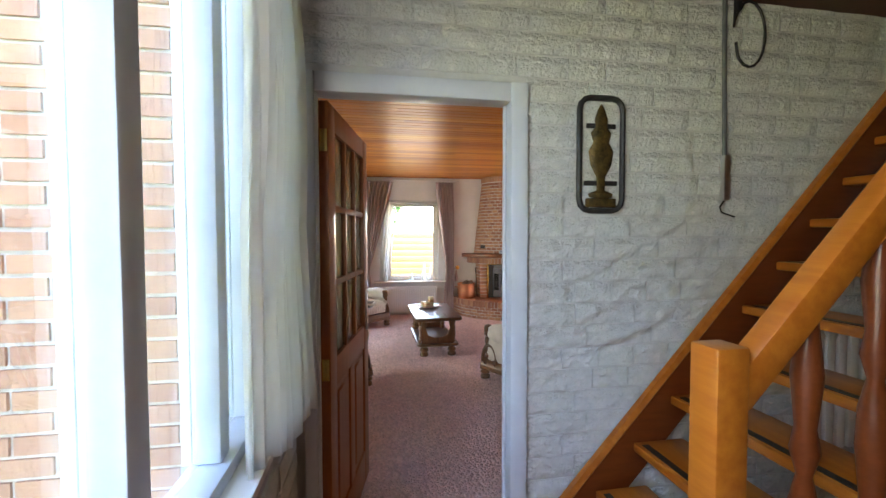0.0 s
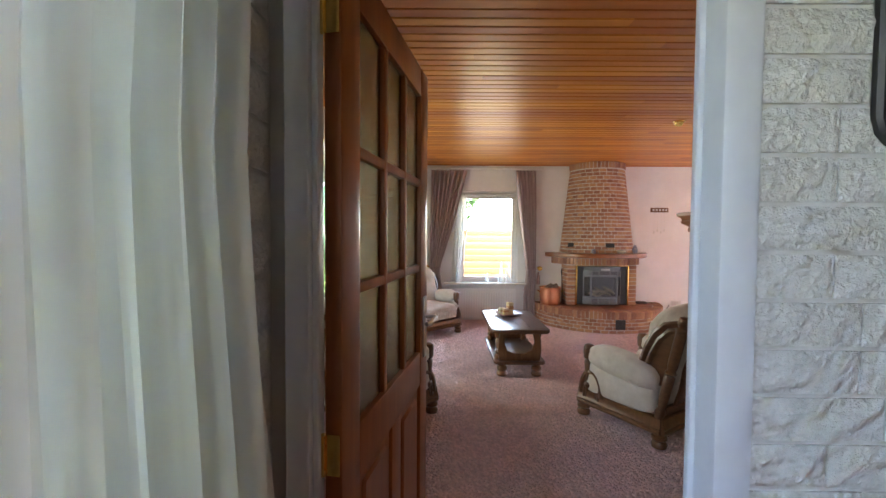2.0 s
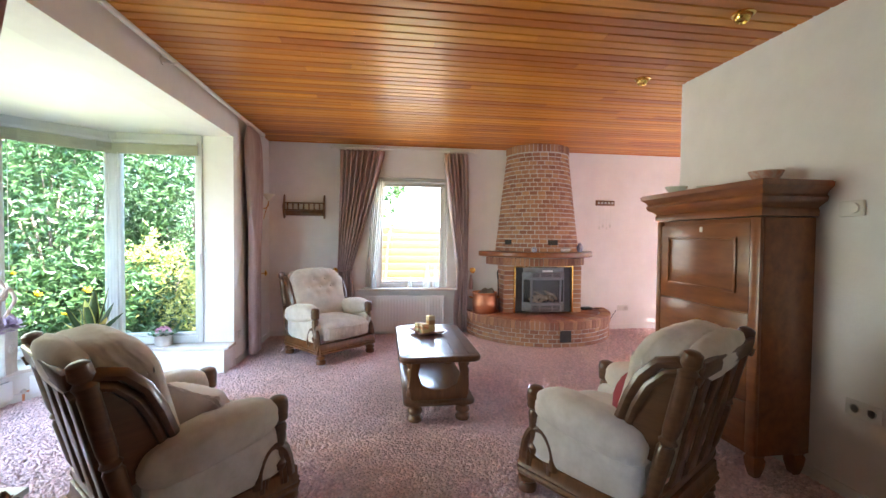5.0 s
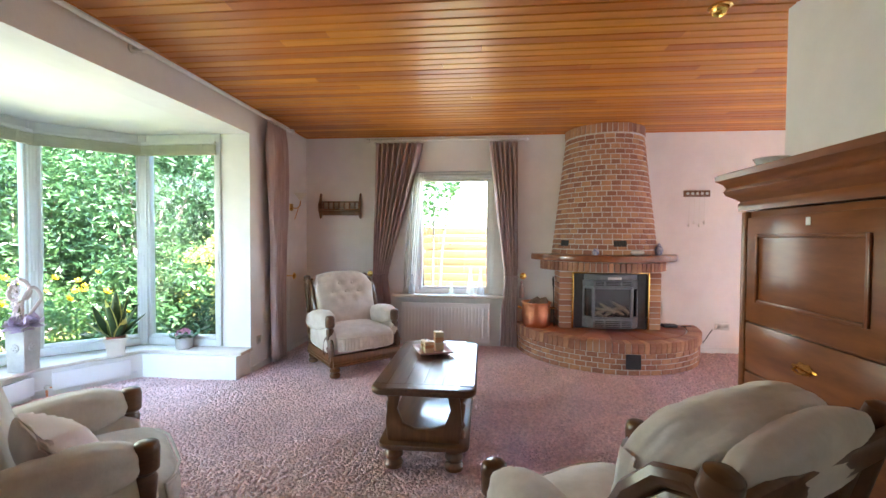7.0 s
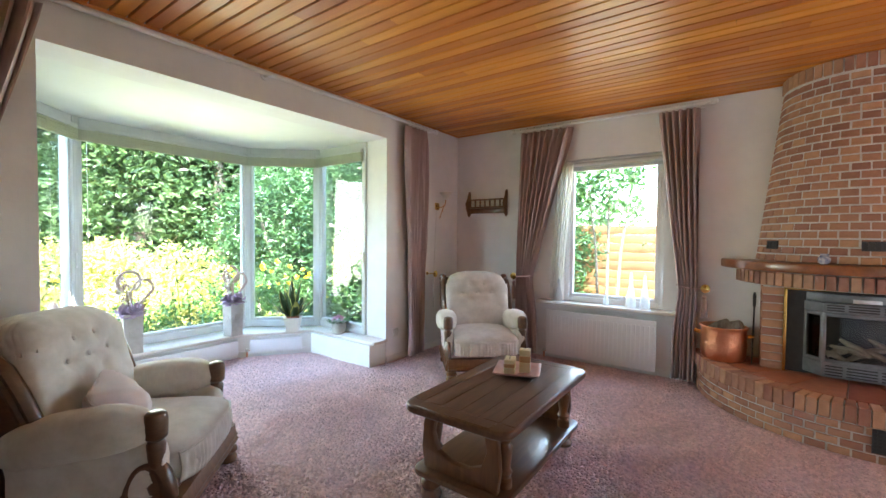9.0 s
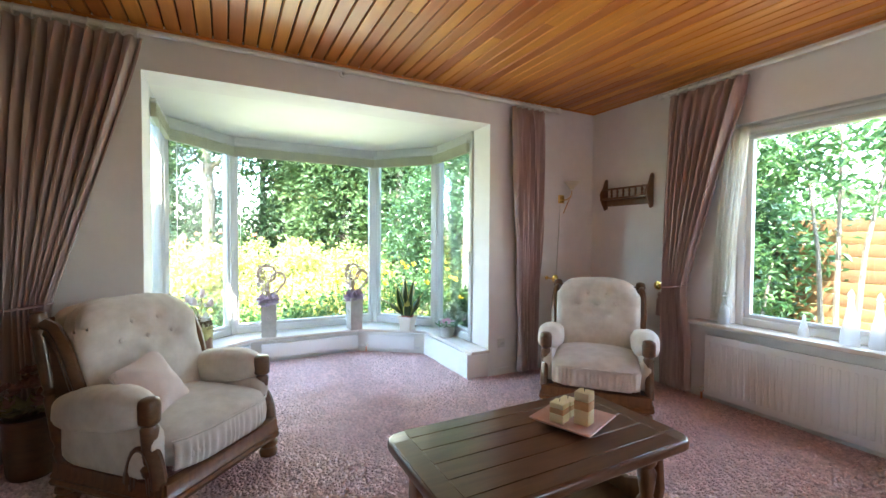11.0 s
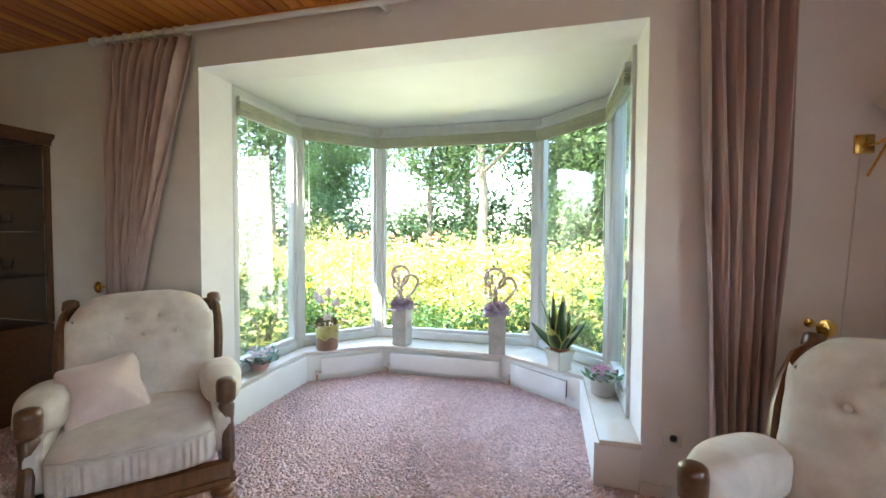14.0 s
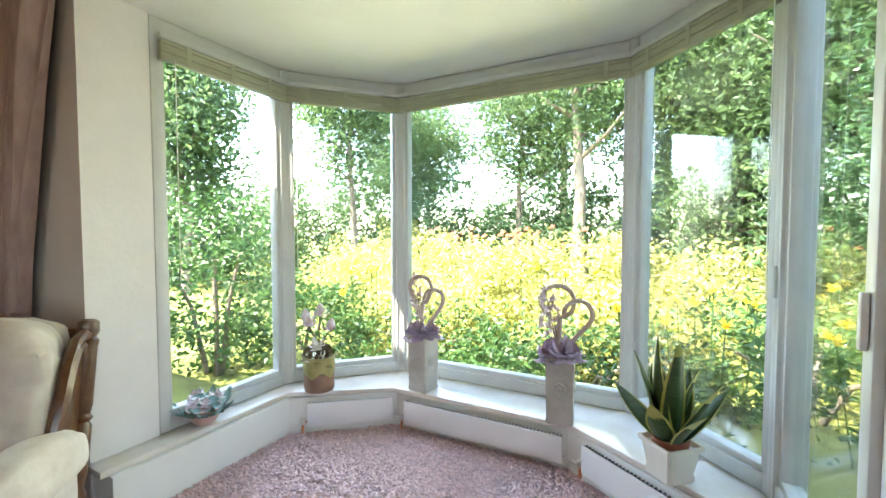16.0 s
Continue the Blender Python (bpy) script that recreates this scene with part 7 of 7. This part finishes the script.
# hedge ring and trees
for k in range(20):
    a = radians(100 + 10.5 * k)
    R = 15.5 + 2.0 * math.sin(k * 2.3)
    shrub("tall mixed green hedge closing the garden", (R * math.cos(a), 5 + R * math.sin(a), 1.0 + 0.35 * math.sin(k * 1.7)), (1.8, 2.0, 2.3 + 0.5 * math.sin(k * 1.3)), 260, 26, 0.17, 0.17, M["leaf_far"] if k % 3 else M["leaf_tree"], 300 + k, 2, 0.55, 0.55)
TREES = ((-12.5, 7.4, 9.5, 2.6, 0.20), (-13.2, 3.6, 10.5, 2.6, 0.22), (-15.5, 5.4, 10.0, 2.4, 0.17), (-14.8, 1.2, 8.0, 2.2, 0.15), (-9.8, 8.9, 8.5, 2.3, 0.18), (-16.5, 9.0, 11, 3.0, 0.2), (-14.0, -2.6, 6.5, 1.8, 0.13), (-17.5, -5.5, 9.0, 2.6, 0.18), (-9.0, 12.5, 9.5, 2.8, 0.2), (-6.2, -4.4, 6.5, 1.2, 0.10), (-10.2, -2.6, 8.5, 1.6, 0.13), (-19.0, 2.0, 12.0, 3.2, 0.24))
for k, (x, y, h, r, tk) in enumerate(TREES):
    tree("slender leafy garden tree with a pale bare trunk", x, y, h, r, tk, M["leaf_tree"], 400 + k)
for k, (x, y, h, r) in enumerate(((-12.2, 7.8, 7.5, 2.0), (-10.4, 10.0, 7.0, 2.1), (-13.6, 10.0, 8.5, 2.3), (-8.4, 12.2, 7.0, 2.2), (-15.0, 7.2, 7.5, 1.9))):
    tree("broad dense leafy tree branching low over the garden", x, y, h, r, 0.16, M["leaf_tree"], 420 + k, 60, 260, 0.2, 0.08)

# behind the house, seen through the garden window
fn = thing("garden_fence", "warm horizontal board fence in the sun", "fence")
for k in range(5):
    part("post", box(-1.6 + 1.45 * k, 10.9, GZ, -1.51 + 1.45 * k, 10.99, 1.52, 0.008), M["fence"], fn)
for k in range(11):
    part("board", box(-1.7, 10.87, GZ + 0.06 + 0.155 * k, 4.4, 10.895, GZ + 0.06 + 0.155 * k + 0.149, 0.004), M["fence"], fn)
gt = thing("garden_gate", "dark green painted gate with an arched top", "gate", pose(2.15, 9.9, GZ))
for k in range(8):
    hh = 1.20 + 0.28 * math.sin(math.pi * (k + 0.5) / 8)
    part("board", box(0.10 * k, 0, 0.0, 0.10 * k + 0.092, 0.022, hh, 0.004), M["green_paint"], gt)
for z in (0.3, 1.0):
    part("brace", box(0.0, 0.023, z, 0.79, 0.045, z + 0.08, 0.004), M["green_paint"], gt)
tree("leafy garden tree overhanging the fence", -1.1, 9.9, 4.2, 1.0, 0.08, M["leaf_mid"], 450, 40, 60, 0.13, 0.5)
shrub("light green climbing shrub beside the window", (-0.12, 8.8, 0.75), (0.26, 0.3, 0.7), 40, 18, 0.07, 0.08, M["leaf_mid"], 451, 3)
shrub("sunlit leafy branches hanging over the fence", (0.35, 9.3, 2.15), (0.62, 0.4, 0.5), 46, 24, 0.10, 0.10, M["leaf_mid"], 452, 3)


# ---- pieces: bricks and stones ----
def block_mesh(L, H, D, rough, seed, nu=3, nv=2, bev=0.006):
    """A block with a hewn front towards -y, its back at y = 0."""
    r = random.Random(seed)
    vs2, fs2 = [], []
    for j in range(nv + 1):
        for i in range(nu + 1):
            edge = i in (0, nu) or j in (0, nv)
            yy = -D + (bev * 1.2 + r.uniform(0, rough * 0.5) if edge else r.uniform(-rough, rough))
            vs2.append((L * i / nu + (0 if edge else r.uniform(-0.01, 0.01)), yy, H * j / nv + (0 if edge else r.uniform(-0.006, 0.006))))
    w = nu + 1
    for j in range(nv):
        for i in range(nu):
            k = j * w + i
            fs2.append((k, k + 1, k + w + 1, k + w))
    k0 = len(vs2)
    rim = [i for i in range(w)] + [w * (j + 1) - 1 for j in range(1, nv + 1)] + [nv * w + i for i in range(nu - 1, -1, -1)] + [w * j for j in range(nv - 1, 0, -1)]
    for i in rim:
        x, yy, z = vs2[i]
        vs2.append((x, 0, z))
    for a in range(len(rim)):
        c = (a + 1) % len(rim)
        fs2.append((rim[c], rim[a], k0 + a, k0 + c))
    me = bpy.data.meshes.new("block")
    me.from_pydata(vs2, [], fs2)
    me.update()
    return me


def place(name, me, mat, parent, m):
    if not me.materials:
        me.materials.append(mat)
    ob = new(name, me)
    ob.parent = parent
    ob.matrix_basis = m
    return ob


# bent brick: made for a radius, placed by angle and height
def arc_brick(r, H, width, depth, taper=0.0):
    n = 3
    vs2, fs2 = [], []
    a = width / r
    e = 0.004
    for k in range(n + 1):
        t = -a / 2 + a * k / n
        for rr, zz in ((r - depth, 0), (r - e, 0), (r, e), (r - taper, H - e), (r - taper - e, H), (r - depth - taper, H)):
            vs2.append((rr * math.sin(t), -rr * math.cos(t), zz))
    for k in range(n):
        for q in range(6):
            q2 = (q + 1) % 6
            fs2.append((k * 6 + q, (k + 1) * 6 + q, (k + 1) * 6 + q2, k * 6 + q2))
    fs2.append(tuple(range(5, -1, -1)))
    fs2.append(tuple(n * 6 + q for q in range(6)))
    me = bpy.data.meshes.new("brick")
    me.from_pydata(vs2, [], [f[::-1] for f in fs2])
    me.update()
    return me


rb = random.Random(12)
hearth = part("hearth_ring", tube([(HCX - HR + 0.05, 7.48, 0.05), (HCX - HR + 0.06, 7.48, 0.06)], 0.004, 4), M["mortar"], fp)
hoodg = part("hood_base", tube([(FX, 7.3, 1.14), (FX, 7.29, 1.15)], 0.01, 4), M["mortar"], fp)
# hearth: stretcher courses and a rowlock rim
CH = 0.0515
for c in range(4):
    me = arc_brick(HR, 0.043, 0.098, 0.05)
    n = 28
    for k in range(n):
        a = -86 + 172 * (k + 0.5 * (c % 2)) / (n - 0.5)
        place("brick", me, M["brick"], hearth, pose(HCX, HCY, 0.002 + CH * c + rb.uniform(-0.001, 0.001), 0, 0, a))
me = arc_brick(HR + 0.012, 0.105, 0.050, 0.13)
for k in range(54):
    place("brick", me, M["brick"], hearth, pose(HCX, HCY, 0.206 + rb.uniform(-0.0015, 0.0015), 0, 0, -87.5 + 175 * k / 53))
# hood: stretcher courses on a taper, rowlock collar
NCO = 23
Z0, Z1 = 1.13, 2.43
for c in range(NCO):
    z = Z0 + (Z1 - Z0) * c / NCO
    r = 0.580 - (0.580 - 0.430) * c / NCO
    n = int(math.pi * r / 0.098)
    me = arc_brick(r, (Z1 - Z0) / NCO - 0.011, math.pi * r / n - 0.011, 0.05, 0.0068)
    for k in range(n + 1):
        a = -90 + 180 * (k + 0.5 * (c % 2)) / n
        if a < 91:
            place("brick", me, M["brick"], hoodg, pose(FX, FY, z + rb.uniform(-0.001, 0.001), 0, 0, a + rb.uniform(-0.2, 0.2)))
me = arc_brick(0.438, 0.097, 0.046, 0.05)
for k in range(25):
    place("brick", me, M["brick"], hoodg, pose(FX, FY, 2.434, 0, 0, -88 + 176 * k / 24))
# corbel rowlock
me = arc_brick(0.725, 0.098, 0.048, 0.05)
corb = part("corbel_ring", tube([(FX, 7.3, 0.95), (FX, 7.29, 0.96)], 0.01, 4), M["mortar"], fp)
for k in range(33):
    a = -76 + 152 * k / 32
    place("brick", me, M["brick"], corb, pose(FX, 7.656, 0.945, 0, 0, a))
# surround pillars
pil = part("pillar_base", tube([(2.1, 7.3, 0.33), (2.1, 7.29, 0.34)], 0.01, 4), M["mortar"], fp)
for x0, wid2 in ((2.045, 0.125), (2.995, 0.12)):
    for c in range(10):
        z = 0.313 + 0.0625 * c
        me = block_mesh(wid2, 0.052, 0.018, 0.001, c, 2, 1, 0.002)
        place("brick", me, M["brick"], pil, pose(x0, 7.19, z))
me = block_mesh(0.14, 0.052, 0.012, 0.001, 3, 2, 1, 0.002)
for c in range(10):
    for k in range(2):
        place("brick", me, M["brick"], pil, pose(2.05, 7.20 + 0.15 * (k + 1) - 0.012 * 0, 0.313 + 0.0625 * c, 0, 0, -90))
        place("brick", me, M["brick"], pil, pose(3.11, 7.20 + 0.15 * k, 0.313 + 0.0625 * c, 0, 0, 90))

# split-stone hall wall
sw = thing("wall_stone", "white painted split-stone block wall round the door", "wall", None, "", "structure")
part("joint_bed", box(0.735, 1.534, 0, 4.0, 1.559, 3.58, bm=box(-0.235, 1.534, 2.112, 0.735, 1.559, 3.58)), M["stone_joint"], sw, smooth=False)
HB = 0.0975
lens = (0.29, 0.235, 0.175, 0.32)
stock = {(L, v): block_mesh(L - 0.004, HB - 0.010, 0.026, 0.0045, int(L * 1000) + v, max(4, int(L / 0.045)), 3) for L in lens for v in range(3)}
rs = random.Random(5)
for c in range(31):
    z = HB * c + 0.003
    x = -0.235 if z > 2.09 else 0.739
    x_end = 3.2 if z < 2.8 else 2.4
    while x < x_end:
        L = rs.choice(lens)
        place("stone", stock[(L, rs.randrange(3))], M["stone"], sw, pose(x, 1.546, z))
        x += L
sw2 = thing("wall_stone_side", "white painted split-stone wall end beside the door", "wall", None, "", "structure")
part("joint_bed", box(-0.25, 1.215, 0, -0.226, 1.533, 2.9), M["stone_joint"], sw2, smooth=False)
for c in range(28):
    z = HB * c + 0.05
    place("stone", stock[(0.29, c % 3)], M["stone"], sw2, pose(-0.237, 1.222, z, 0, 0, 90))
    place("stone", stock[(0.235, c % 3)], M["stone"], sw2, pose(-0.245, 0.985, z, 0, 0, 90)) if z < 0.68 else None

# facing brick outside the hall window
ow = thing("outer_wall", "orange facing-brick outer wall of the living room", "wall", None, "", "structure")
part("mortar_bed", box(-1.30, 1.115, GZ, -0.385, 1.218, 2.9), M["mortar"], ow, smooth=False)
me = block_mesh(0.198, 0.050, 0.012, 0.0015, 2, 3, 1, 0.002)
for c in range(46):
    for k in range(-1, 5):
        x = -1.30 + 0.21 * k + (0.105 if c % 2 else 0)
        if -1.31 < x < -0.50:
            place("brick", me, M["brick_out"], ow, pose(x, 1.115, GZ + 0.062 * c + 0.01))
